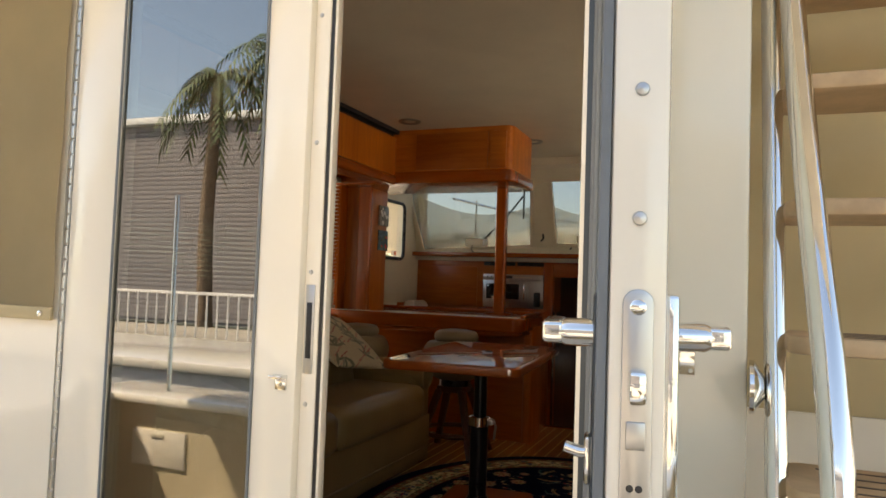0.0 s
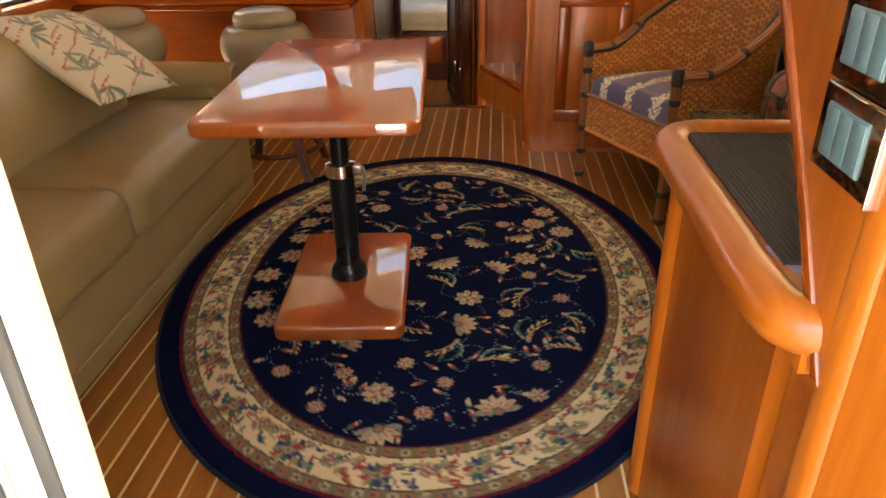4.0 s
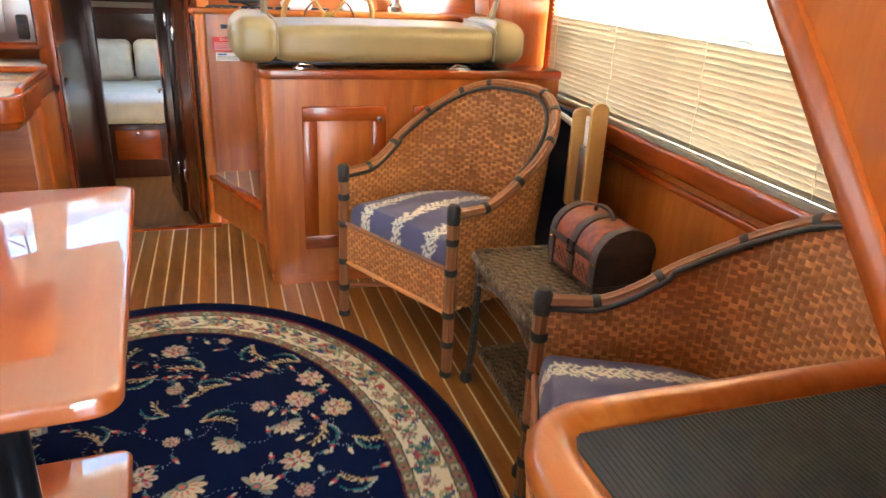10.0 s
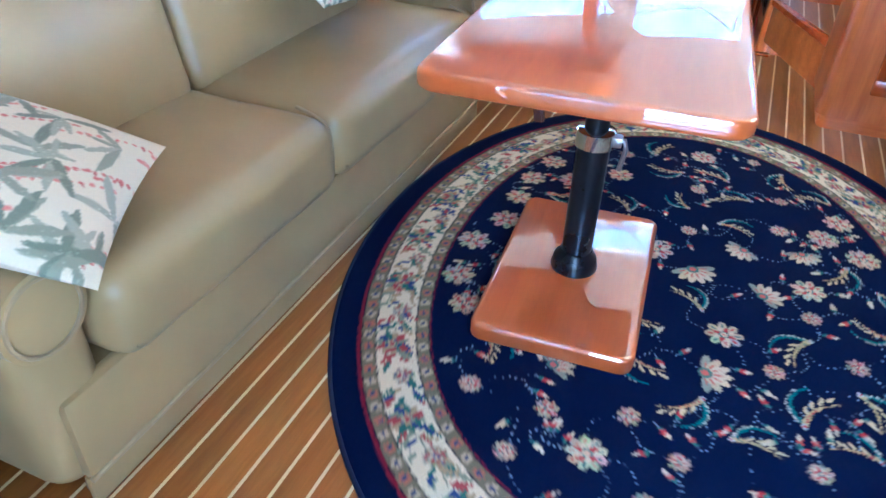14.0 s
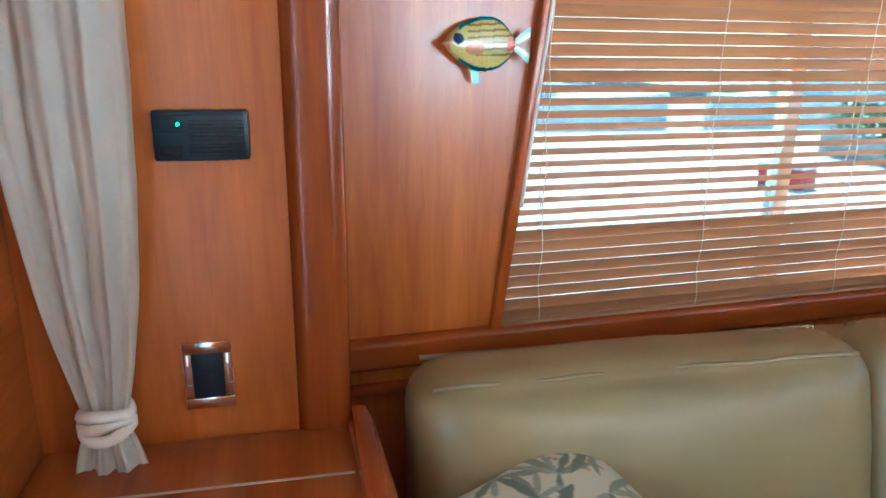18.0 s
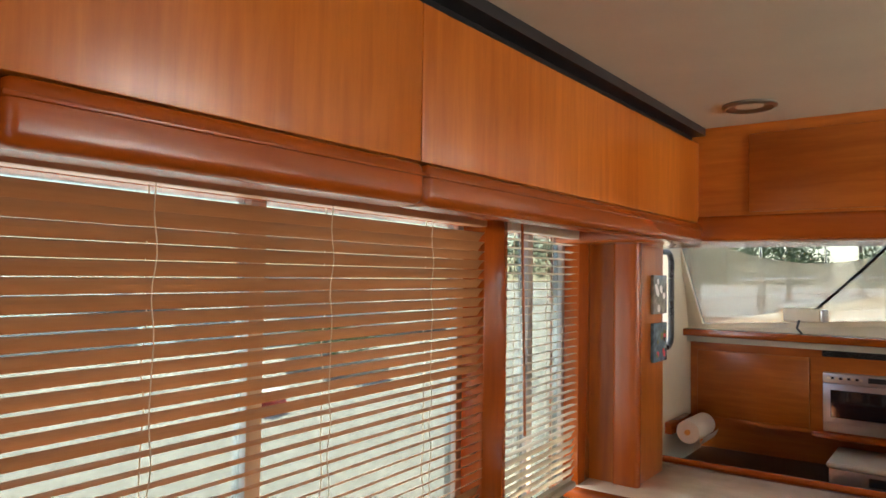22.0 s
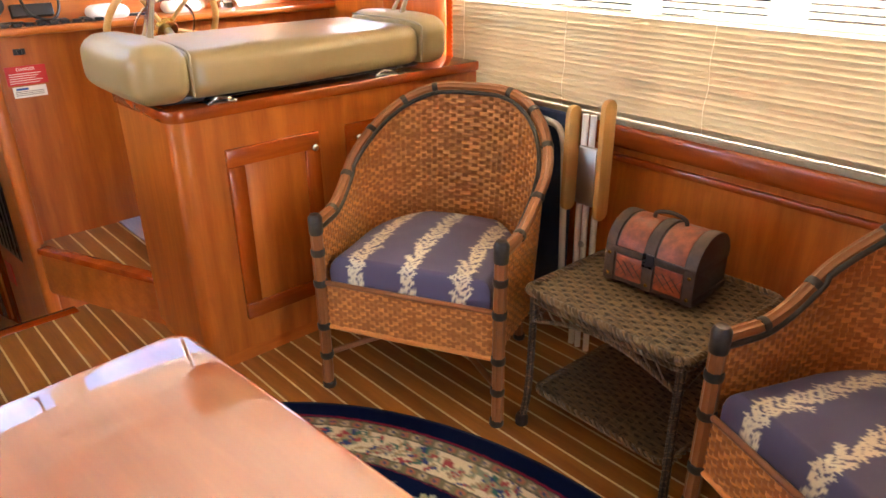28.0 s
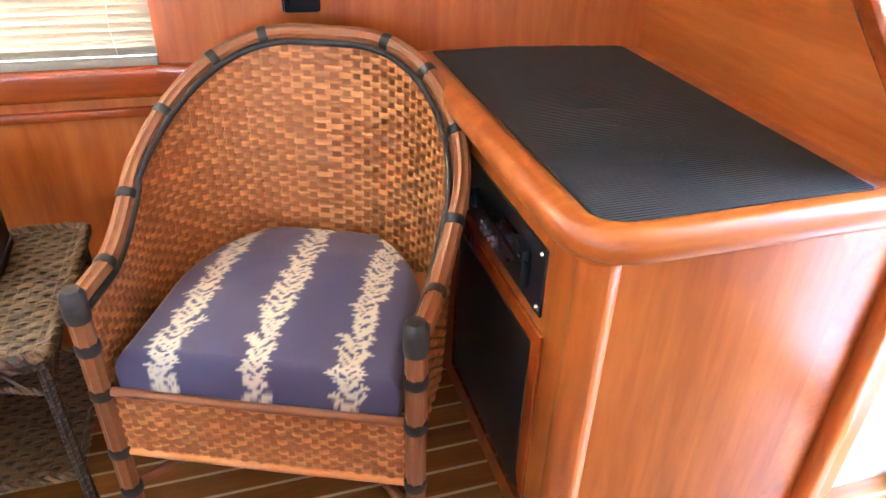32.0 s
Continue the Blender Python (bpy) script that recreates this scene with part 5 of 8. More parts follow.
def treasure_chest():
    """Small domed chest; its front faces -x in its own frame."""
    o = thing("chest_box", (1.36, 2.39, 0.505), 2, "small domed chest of orange hide with dark straps", "box")
    L, D, H = 0.28, 0.19, 0.105
    def dome(half, off, z0=H, r=0.095, h=0.08):
        return [(half * 0 + r * math.cos(a) * (1 + off), z0 + h * math.sin(a) * (1 + off)) for a in np.linspace(0, math.pi, 15)]
    prism("body", [(p[0], p[1]) for p in rounded(-D / 2, D / 2, 0, H, 0.004)], "y", -L / 2, L / 2, BROWNHIDE, o, 0.004)
    lid = prism("lid", [(x, z) for x, z in dome(0, 0)] + [(-0.095, H), (0.095, H)][:0], "y", -L / 2, L / 2, BROWNHIDE, o, 0.003)
    for y in (-0.062, 0.062):
        prism("hide_panel", rounded(y - 0.042, y + 0.042, 0.014, H - 0.018, 0.004), "x", -D / 2 - 0.003, -D / 2 + 0.002, ORANGEHIDE, o, 0.002, "orange embossed hide panel")
        prism("lid_panel", [(x * 1.02, H + (z - H) * 1.03) for x, z in dome(0, 0)], "y", y - 0.042, y + 0.042, ORANGEHIDE, lid, 0.002, "orange embossed hide panel")
        for k in range(3):
            for s in (-1, 1):
                box("embossed_line", (-D / 2 - 0.0048, y - 0.0008, 0.018), (-D / 2 - 0.003, y + 0.0008, 0.078), BROWNHIDE, o, 0, m=Matrix.Translation((0, y * 0 + 0, 0)) @ Matrix.Translation((0, y + (k - 1) * 0.024, 0.05)) @ Matrix.Rotation(s * 0.75, 4, "X") @ Matrix.Translation((0, -y, -0.05)))
    for y in (-0.125, 0.0, 0.125):
        prism("strap", [(x * 1.05, H + (z - H) * 1.06) for x, z in dome(0, 0)], "y", y - 0.016, y + 0.016, BROWNHIDE, o, 0.002)
        box("front_strap", (-D / 2 - 0.006, y - 0.016, 0.0), (-D / 2 + 0.002, y + 0.016, H), BROWNHIDE, o, 0.002)
        for z in (0.02, 0.085):
            lathe("stud", [(0.006, 0), (0.005, 0.003), (0.0, 0.0045)], BRASS, o, (-D / 2 - 0.006, y, z), 10, "", Matrix.Rotation(-math.pi / 2, 4, "Y"))
    box("edge_strap", (-D / 2 - 0.005, -L / 2, H - 0.014), (D / 2 + 0.004, L / 2, H + 0.006), BROWNHIDE, o, 0.002)
    box("latch", (-D / 2 - 0.012, -0.018, H - 0.03), (-D / 2 - 0.004, 0.018, H + 0.012), BLACKMETAL, o, 0.003)
    tube("handle", smooth_path([(0, -0.05, H + 0.083), (0, -0.042, H + 0.10), (0, 0, H + 0.108), (0, 0.042, H + 0.10), (0, 0.05, H + 0.083)], 5), 0.006, BROWNHIDE, o)
    for s in (-1, 1):
        box("corner_guard", (-D / 2 - 0.004, s * L / 2 - (0.02 if s > 0 else -0.0) - (0.0 if s > 0 else 0.003), 0), (D / 2 + 0.003, s * L / 2 + (0.003 if s > 0 else 0.02), 0.02), BROWNHIDE, o, 0.002)


# ---------------------------------------------------------------- aft starboard locker and the fittings on the wing panel
def stereo_locker():
    o = thing("stereo_locker", (0.03, 0.008, 0.008), 0, "cherry locker with a dark ribbed mat and a stereo", "cabinet")
    prism("body", rounded(0.615, 1.5, 0.71, 1.235, 0.05, 8, (0, 0, 0, 1)), "z", 0.0, 0.80, CHERRY_Z, o, 0)
    prism("corner_moulding", rounded(0.598, 0.67, 1.175, 1.247, 0.036, 8), "z", 0.0, 0.80, CHERRY_Z, o, 0, "rounded cherry corner")
    prism("top_board", rounded(0.59, 1.52, 0.60, 1.26, 0.05, 8, (0, 0, 0, 1)), "z", 0.795, 0.852, CHERRY_Y, o, 0.0)
    tube("fiddle_rail", smooth_path([(0.66, 0.60, 0.836), (0.60, 0.625, 0.838), (0.578, 0.68, 0.838), (0.578, 0.9, 0.838), (0.578, 1.14, 0.838), (0.585, 1.21, 0.838), (0.62, 1.252, 0.838), (0.70, 1.262, 0.838), (1.1, 1.262, 0.838), (1.46, 1.262, 0.838)], 6), 0.032, CHERRY_Y, o, "", 14)
    mat = box("mat", (0.612, 0.735, 0.852), (1.5, 1.228, 0.8565), RUBBER, o, 0, "dark brown ribbed rubber mat")
    bm = bmesh.new()
    x = 0.616
    while x < 1.48:
        add_box(bm, (x, 0.737, 0.8565), (x + 0.0035, 1.226, 0.8582), 0)
        x += 0.0072
    part("ribbing", bm, RUBBER, mat, kind="stuff")
    pl = box("stereo_panel", (0.75, 1.2345, 0.585), (1.17, 1.241, 0.728), BLACK, o, 0.002, "black stereo panel")
    box("fascia", (0.80, 1.24, 0.615), (1.05, 1.262, 0.70), BLACKMETAL, pl, 0.008)
    box("slot", (0.83, 1.262, 0.672), (1.0, 1.265, 0.683), SCREEN, pl, 0.001)
    lathe("knob", [(0.022, 0), (0.021, 0.014), (0.017, 0.017), (0, 0.018)], NAVYPLASTIC, pl, (1.09, 1.241, 0.66), 20, "", Matrix.Rotation(-math.pi / 2, 4, "X"))
    for i in range(4):
        for j in range(2):
            lathe("button", [(0.005, 0), (0.005, 0.004), (0, 0.0045)], STEEL, pl, (0.94 + i * 0.022, 1.262, 0.632 + j * 0.015), 8, "", Matrix.Rotation(-math.pi / 2, 4, "X"))
    for x in (0.765, 1.155):
        for z in (0.60, 0.713):
            lathe("screw", [(0.006, 0), (0.004, 0.003), (0, 0.0035)], CHROME, pl, (x, 1.241, z), 10, "", Matrix.Rotation(-math.pi / 2, 4, "X"))
    d = box("locker_door", (0.73, 1.234, 0.08), (1.22, 1.2435, 0.555), TRIM_Z, o, 0.004)
    box("speaker_cloth", (0.765, 1.24, 0.115), (1.185, 1.2462, 0.52), BLACK, d, 0.002, "black loudspeaker cloth")
    box("latch", (1.235, 1.236, 0.60), (1.25, 1.25, 0.64), BRASS, o, 0.002)
    k = thing("brass_key", (0.72, 0.87, 0.8585), 25, "small brass key lying on the locker mat", "key")
    lathe("bow", [(0.009, 0), (0.018, 0.001), (0.018, 0.003), (0.009, 0.004)], BRASS, k, (0, 0, 0), 16)
    box("blade", (0.015, -0.004, 0.0005), (0.06, 0.004, 0.003), BRASS, k, 0.001)
    tube("ring", [(-0.03 + 0.016 * math.cos(a), 0.016 * math.sin(a), 0.002) for a in np.linspace(0, 6.28, 17)[:-1]], 0.0012, STEEL, k, "", 6, True)
    c = thing("folded_card", (0.70, 0.77, 0.8585), 12, "pale violet printed card lying on the locker mat", "card")
    box("card", (-0.06, -0.035, 0), (0.06, 0.035, 0.002), plain("violet_card", (0.42, 0.34, 0.55), 0.4, 0, 0.25, 25), c, 0)
    box("picture", (-0.04, -0.02, 0.002), (0.03, 0.02, 0.0026), plain("yellow_print", (0.5, 0.42, 0.25), 0.4, 0, 0.4, 40), c, 0)


def wing_fittings():
    X = 0.63
    o = thing("climate_control", (X, 0.645, 1.424), 0, "black climate control panel with a red display on the cherry panel", "control panel")
    box("panel", (-0.007, -0.043, -0.052), (0, 0.067, 0.052), BLACK, o, 0.002)
    white = WHITE
    box("display_bezel", (-0.0085, -0.034, 0.0), (-0.006, 0.050, 0.024), white, o, 0.003, "white display surround")
    box("red_display", (-0.0095, -0.031, 0.003), (-0.008, 0.012, 0.021), plain("red_display", (0.42, 0.006, 0.012), 0.25), o, 0.001)
    lab = box("mode_button", (-0.0095, 0.033, 0.004), (-0.008, 0.048, 0.021), plain("blue_edge", (0.15, 0.4, 0.65), 0.4), o, 0.002, "blue edged mode button")
    box("mode_face", (-0.0102, 0.0355, 0.0065), (-0.009, 0.0455, 0.0185), white, lab, 0.001)
    lathe("red_dot", [(0.0024, 0), (0, 0.0005)], RED, lab, (-0.0102, 0.0385, 0.009), 10, "", Matrix.Rotation(-math.pi / 2, 4, "Y"))
    for y in (0.026, 0.018):
        for z in (0.019, 0.012, 0.005):
            box("mark", (-0.0092, y - 0.0025, z - 0.0012), (-0.0083, y + 0.0025, z + 0.0012), BLACK if y < 0.02 else CREAM, o, 0)
    for y, col in ((0.040, BLACK), (-0.001, plain("blue_mark", (0.1, 0.35, 0.6), 0.4)), (-0.024, RED)):
        b = box("button", (-0.0095, y - 0.0085, -0.028), (-0.006, y + 0.0085, -0.009), white, o, 0.002, "white push button")
        box("mark", (-0.0102, y - 0.0012, -0.024), (-0.0093, y + 0.0012, -0.013), col, b, 0)
        box("mark", (-0.0102, y - 0.0035, -0.0245), (-0.0093, y + 0.0035, -0.0225), col, b, 0)
    for i in range(11):
        box("maker_mark", (-0.0079, -0.033 + i * 0.0036, -0.043), (-0.0068, -0.031 + i * 0.0036, -0.034 - 0.0004 * i), white, o, 0)
    box("maker_mark", (-0.0079, -0.028, -0.033), (-0.0068, 0.004, -0.0315), white, o, 0)
    for y in (0.694, 0.602):
        h = thing("coat_hook", (X, y, 1.304), 0, "brushed nickel coat hook on the cherry panel", "hook", "coat hooks")
        box("backplate", (-0.007, -0.0135, -0.028), (0, 0.0135, 0.056), NICKEL, h, 0.002)
        box("ridge", (-0.010, -0.012, -0.027), (-0.006, -0.008, 0.054), NICKEL, h, 0.0015)
        box("ridge", (-0.013, -0.0075, -0.027), (-0.006, 0.0115, 0.052), NICKEL, h, 0.0015)
        pr = [(-0.010, -0.029), (-0.010, -0.012), (-0.020, -0.015), (-0.025, -0.010), (-0.026, 0.004), (-0.031, 0.003), (-0.032, -0.013), (-0.027, -0.024), (-0.018, -0.029)]
        bm = bmesh.new()
        a, b = [bm.verts.new((p, -0.004, q)) for p, q in pr], [bm.verts.new((p, 0.014, q)) for p, q in pr]
        bm.faces.new(a), bm.faces.new(b[::-1])
        for i in range(len(pr)):
            bm.faces.new((a[i], a[(i + 1) % len(pr)], b[(i + 1) % len(pr)], b[i]))
        bmesh.ops.recalc_face_normals(bm, faces=bm.faces)
        part("hook", bm, NICKEL, h, "", 30)
    for z in (1.138, 1.050):
        s = thing("switch_plate", (X, 0.636, z), 0, "mirror bronze switch plate with grey-green rockers", "switch", "light switches")
        box("plate", (-0.009, -0.0625, -0.043), (0, 0.0625, 0.043), BROWNPLATE, s, 0.004, seg=3)
        bm = bmesh.new()
        add_box(bm, (-0.0115, -0.038, -0.026), (-0.008, 0.043, 0.026), 0.002)
        part("insert", bm, GREYGREEN, s, "", 30)
        for k in range(3):
            box("rocker", (-0.0128, -0.0368 + k * 0.0262, -0.0245), (-0.010, -0.0112 + k * 0.0262, 0.0245), GREYGREEN, s, 0.002)
        box("side_lip", (-0.012, -0.0655, -0.043), (0.0, -0.062, 0.043), CHROME, s, 0.001)
    # television on its bracket
    ta = math.degrees(math.atan2(0.25, 1.21))
    t = thing("television", (1.575, 1.48, 1.075), -6, "black flat television on a wall bracket over the armchair", "television")
    box("panel", (-0.02, -0.44, 0.0), (0.02, 0.46, 0.54), BLACK, t, 0.006)
    box("screen", (-0.0215, -0.425, 0.025), (-0.019, 0.445, 0.525), SCREEN, t, 0.001)
    box("badge", (-0.0225, 0.06, 0.008), (-0.0195, 0.13, 0.013), STEEL, t, 0)
    box("bracket", (0.02, 0.02, -0.12), (0.07, 0.11, 0.2), BLACKMETAL, t, 0.004)
    box("bracket_foot", (-0.01, 0.025, -0.115), (0.03, 0.105, 0.0), BLACKMETAL, t, 0.004)


# ---------------------------------------------------------------- port aft corner
def port_console():
    o = thing("end_console", (0, 0, 0), 0, "cherry end console with a raised fiddle rail beside the sofa", "cabinet")
    prism("body", rounded(-1.40, -0.84, 0.265, 0.795, 0.05, 8, (0, 0, 1, 0)), "z", 0, 0.70, CHERRY_Z, o, 0)
    prism("top_board", rounded(-1.40, -0.80, 0.264, 0.82, 0.08, 8, (0, 0, 1, 0)), "z", 0.70, 0.762, CHERRY_X, o, 0.01)
    tube("nosing", smooth_path([(-0.80, 0.265, 0.745), (-0.80, 0.45, 0.745), (-0.80, 0.70, 0.745), (-0.825, 0.80, 0.75), (-0.90, 0.825, 0.76), (-1.1, 0.825, 0.775), (-1.38, 0.815, 0.765)], 8), 0.024, CHERRY_X, o, "", 14)
    box("fiddle", (-1.40, 0.796, 0.75), (-0.90, 0.832, 0.80), TRIM_X, o, 0.008)
    box("inlay_line", (-1.238, 0.27, 0.7622), (-1.232, 0.79, 0.7632), CREAM, o, 0)
    box("hatch_seam", (-1.0, 0.27, 0.7622), (-0.997, 0.79, 0.7628), TRIM_X, o, 0)
    box("pilaster", (-0.855, 0.60, 0.0), (-0.832, 0.70, 0.70), CHERRY_Z, o, 0.004)
    X = -1.40
    p = thing("power_outlet", (X, 0.55, 0.885), 0, "chrome framed black power outlet on the cherry panel", "outlet")
    for a, b in (((-0.0425, -0.0635), (0.0425, -0.042)), ((-0.0425, 0.042), (0.0425, 0.0635)), ((-0.0425, -0.042), (-0.026, 0.042)), ((0.026, -0.042), (0.0425, 0.042))):
        box("frame", (0, a[0], a[1]), (0.009, b[0], b[1]), CHROME, p, 0.003)
    f = box("face", (0, -0.026, -0.042), (0.006, 0.026, 0.042), NAVYPLASTIC, p, 0.001)
    for z in (-0.024, 0.022):
        for y in (-0.007, 0.006):
            box("slot", (0.0055, y - 0.001, z - 0.005), (0.0065, y + 0.001, z + 0.005), BLACK, f, 0)
        box("slot", (0.0055, -0.002, z - 0.014), (0.0065, 0.002, z - 0.010), BLACK, f, 0)
    box("test_button", (0.006, -0.006, -0.005), (0.008, 0.006, 0.003), BLACK, f, 0.001)
    g = thing("gas_alarm", (X, 0.575, 1.305), 0, "dark navy gas alarm with a green light on the cherry panel", "alarm")
    box("case", (0, -0.075, -0.038), (0.024, 0.072, 0.042), NAVYPLASTIC, g, 0.005)
    box("face", (0.023, -0.07, 0.006), (0.0265, 0.066, 0.036), NAVYPLASTIC, g, 0.003)
    for k in range(9):
        box("louvre", (0.024, -0.02, -0.026 + k * 0.0062), (0.029, 0.064, -0.0232 + k * 0.0062), BLACK, g, 0.001)
    box("label_bar", (0.024, -0.066, -0.03), (0.0275, -0.03, -0.012), BLACKMETAL, g, 0.001)
    box("green_light", (0.0262, -0.037, 0.019), (0.0275, -0.033, 0.023), glow("green_light", (0.15, 0.9, 0.1), 1.5), g, 0)
    s = thing("smoke_alarm", (X, 0.57, 1.665), 0, "round cream smoke alarm on the cherry panel", "alarm")
    R = Matrix.Rotation(math.pi / 2, 4, "Y")
    lathe("case", [(0.064, 0.0), (0.064, 0.012), (0.058, 0.024), (0.05, 0.028), (0.0, 0.03)], CREAM, s, (0, 0, 0), 40, "", R)
    for k in range(7):
        for j in range(2):
            box("vent_slot", (0.0285, -0.026 + 0.03 * j, 0.018 + k * 0.0042), (0.0305, -0.002 + 0.026 * j, 0.0198 + k * 0.0042), DARKWOOD, s, 0)
    tube("seam", [(0.0262, 0.054 * math.cos(a), 0.054 * math.sin(a)) for a in np.linspace(3.5, 5.9, 20)], 0.001, BLACK, s, "", 5)
    tube("seam", [(0.0262, 0.054 * math.cos(a), 0.054 * math.sin(a)) for a in np.linspace(0.4, 1.2, 10)], 0.001, BLACK, s, "", 5)


def curtain():
    o = thing("curtain", (0, 0, 0), 0, "ivory curtain gathered by a tie-back beside the door", "curtain")
    bm = bmesh.new()
    n, m = 120, 80
    rows = []
    for j in range(m + 1):
        z = 0.40 + 1.71 * j / m
        up = max(0.0, z - 0.85)
        half = 0.030 + 0.080 * (1 - math.exp(-up / 0.28)) if z > 0.85 else 0.030 + 0.045 * (1 - math.exp(-(0.85 - z) / 0.10))
        mid = 0.395 - 0.004 * min(1.0, up / 0.5)
        row = []
        for i in range(n + 1):
            u = i / n
            amp = 0.007 + 0.006 * min(1.0, abs(z - 0.85) / 0.3)
            fold = math.sin(u * 19 + 0.8 * math.sin(z * 1.7)) + 0.4 * math.sin(u * 43 + z * 1.1) + 0.25 * noise.noise((u * 6, z * 5, 3))
            row.append(bm.verts.new((-1.33 + amp * fold + 0.02 * math.sin(u * math.pi), mid + (u - 0.5) * 2 * half + 0.004 * noise.noise((u * 9, z * 7, 8)), z)))
        rows.append(row)
    for a, b in zip(rows, rows[1:]):
        for i in range(n):
            bm.faces.new((a[i], a[i + 1], b[i + 1], b[i]))
    bmesh.ops.solidify(bm, geom=bm.faces[:], thickness=0.0015)
    part("cloth", bm, CURTAIN, o, "", 80)
    bm = bmesh.new()
    for dz in (-0.014, 0.004, 0.020):
        add_tube(bm, [Vector((-1.325 + 0.034 * math.cos(a), 0.395 + 0.036 * math.sin(a), 0.85 + dz + 0.006 * math.sin(2 * a + dz * 90))) for a in np.linspace(0, 2 * math.pi, 33)[:-1]], 0.0105, 8, True)
    part("tie_back", bm, CURTAIN, o, "", 60)
    box("track", (-1.36, 0.266, 2.11), (-1.28, 0.55, 2.135), CREAM, o, 0.003)


def fish_plaque(at, size, flip, kind, label):
    """A painted fish on the wall, facing +y (flip 1) or -y."""
    o = thing("fish_plaque", at, 4, label, "wall ornament", "painted fish ornaments")
    w, h = size * 1.25, size * 1.1
    n, m = 110, 90
    amber, dark, pale, teal = (0.46, 0.20, 0.025), (0.03, 0.016, 0.008), (0.62, 0.50, 0.15), (0.0, 0.16, 0.17)
    hgt = 0.38 if kind == "tall" else 0.30
    def outline(u):
        """Half height of the body at u in -0.5..0.5 (nose at +0.5)."""
        if u > 0.5 or u < -0.36:
            return 0
        k = (u + 0.36) / 0.86
        return hgt * math.sin(math.pi * min(1, max(0, k)) ** (0.82 if kind == "tall" else 0.72)) ** (0.62 if kind == "tall" else 0.75) * (1 if u < 0.36 else 1 - (u - 0.36) * 3.2)
    bm = bmesh.new()
    grid, cols = {}, []
    for i in range(n + 1):
        for j in range(m + 1):
            u, v = -0.62 + 1.14 * i / n, -0.5 + 1.0 * j / m
            hb = outline(u)
            body = hb > 0 and abs(v - 0.01) < hb
            k = -0.34 - u
            tail = -0.56 < u < -0.24 and abs(v) < 0.05 + max(0, k) * 0.75 and abs(v) > (max(0, k - 0.10) * 0.55 if kind != "tall" else -1)
            fin = kind == "tall" and 0.16 < u < 0.24 and -0.46 < v < -0.2 or kind != "tall" and 0.10 < u - v * 0.2 < 0.20 and -0.42 < v < -0.25
            if not (body or tail or fin):
                continue
            e = 1 - (abs(v - 0.01) / hb) ** 2 if body else 0
            z = 0.008 + (0.10 * math.sqrt(max(0, e)) * size if body else 0.012 * size)
            edge = body and abs(v - 0.01) > hb - 0.045
            if kind == "tall":
                c = amber
                if body:
                    if v > 0.03 and not edge and u < 0.30:
                        c = tuple(dark[q] * (1.5 - v) for q in range(3))
                    elif v <= 0.03 and math.sin((u - v * 0.25) * 75) > 0.35 and u < 0.25 and not edge:
                        c = dark
                    elif edge and v < 0:
                        c = (0.42, 0.22, 0.05)
                    if (u - 0.17) ** 2 / 0.014 + (v + 0.02) ** 2 / 0.006 < 1:
                        c = (0.60, 0.30, 0.06)
                    if (u - 0.36) ** 2 + (v - 0.09) ** 2 < 0.0022:
                        c = (0.015, 0.01, 0.02)
                    if abs(u + 0.24) < 0.045 and -0.02 < v < 0.2:
                        c = (0.45, 0.48, 0.5)
                elif tail:
                    c = tuple(q * (0.6 if math.sin(v * 90) > 0 else 1.0) for q in (0.42, 0.23, 0.05))
                else:
                    c = (0.5, 0.3, 0.07)
            else:
                c = pale
                if body:
                    if math.sin(v * 95 + u * 6) > 0.45 and u < 0.2 and not edge and v > -0.12:
                        c = (0.22, 0.15, 0.035)
                    if edge:
                        c = teal if u < 0.3 else (0.5, 0.38, 0.13)
                    if u > 0.40:
                        c = (0.50, 0.25, 0.13)
                    if (u - 0.12) ** 2 / 0.012 + (v + 0.04) ** 2 / 0.005 < 1:
                        c = (0.55, 0.22, 0.06)
                    if (u - 0.31) ** 2 + (v - 0.06) ** 2 < 0.0038:
                        c = (0.0, 0.07, 0.16)
                    if abs(u + 0.30) < 0.05 and abs(v) < 0.06:
                        c = (0.55, 0.10, 0.03)
                elif tail:
                    c = teal if abs(v) > max(0, k) * 0.62 + 0.01 or abs(v) < max(0, k - 0.10) * 0.62 + 0.02 else (0.5, 0.45, 0.12)
                else:
                    c = (0.02, 0.22, 0.10)
            grid[i, j] = len(cols)
            cols.append(((z, u * size * flip, v * size), c))
    fs = [(grid[i, j], grid[i + 1, j], grid[i + 1, j + 1], grid[i, j + 1]) for i in range(n) for j in range(m) if all(q in grid for q in ((i, j), (i + 1, j), (i + 1, j + 1), (i, j + 1)))]
    me = bpy.data.meshes.new("body")
    me.from_pydata([p for p, _ in cols], [], fs if flip > 0 else [f[::-1] for f in fs])
    me.polygons.foreach_set("use_smooth", [True] * len(fs))
    a = me.color_attributes.new("dye", "FLOAT_COLOR", "POINT")
    a.data.foreach_set("color", np.array([(*c, 1) for _, c in cols], dtype=np.float32).ravel())
    me.materials.append(PAINTDYE)
    b = new("body", me)
    b.parent = o
    u = 0.36 if kind == "tall" else 0.31
    lathe("eye", [(0.012, 0), (0.009, 0.006), (0, 0.008)], plain("fish_eye", (0.01, 0.02, 0.06), 0.1, 0, 0.2), o, (0.018 if kind == "tall" else 0.02, u * size * flip, (0.09 if kind == "tall" else 0.06) * size), 14, "", Matrix.Rotation(math.pi / 2, 4, "Y"))


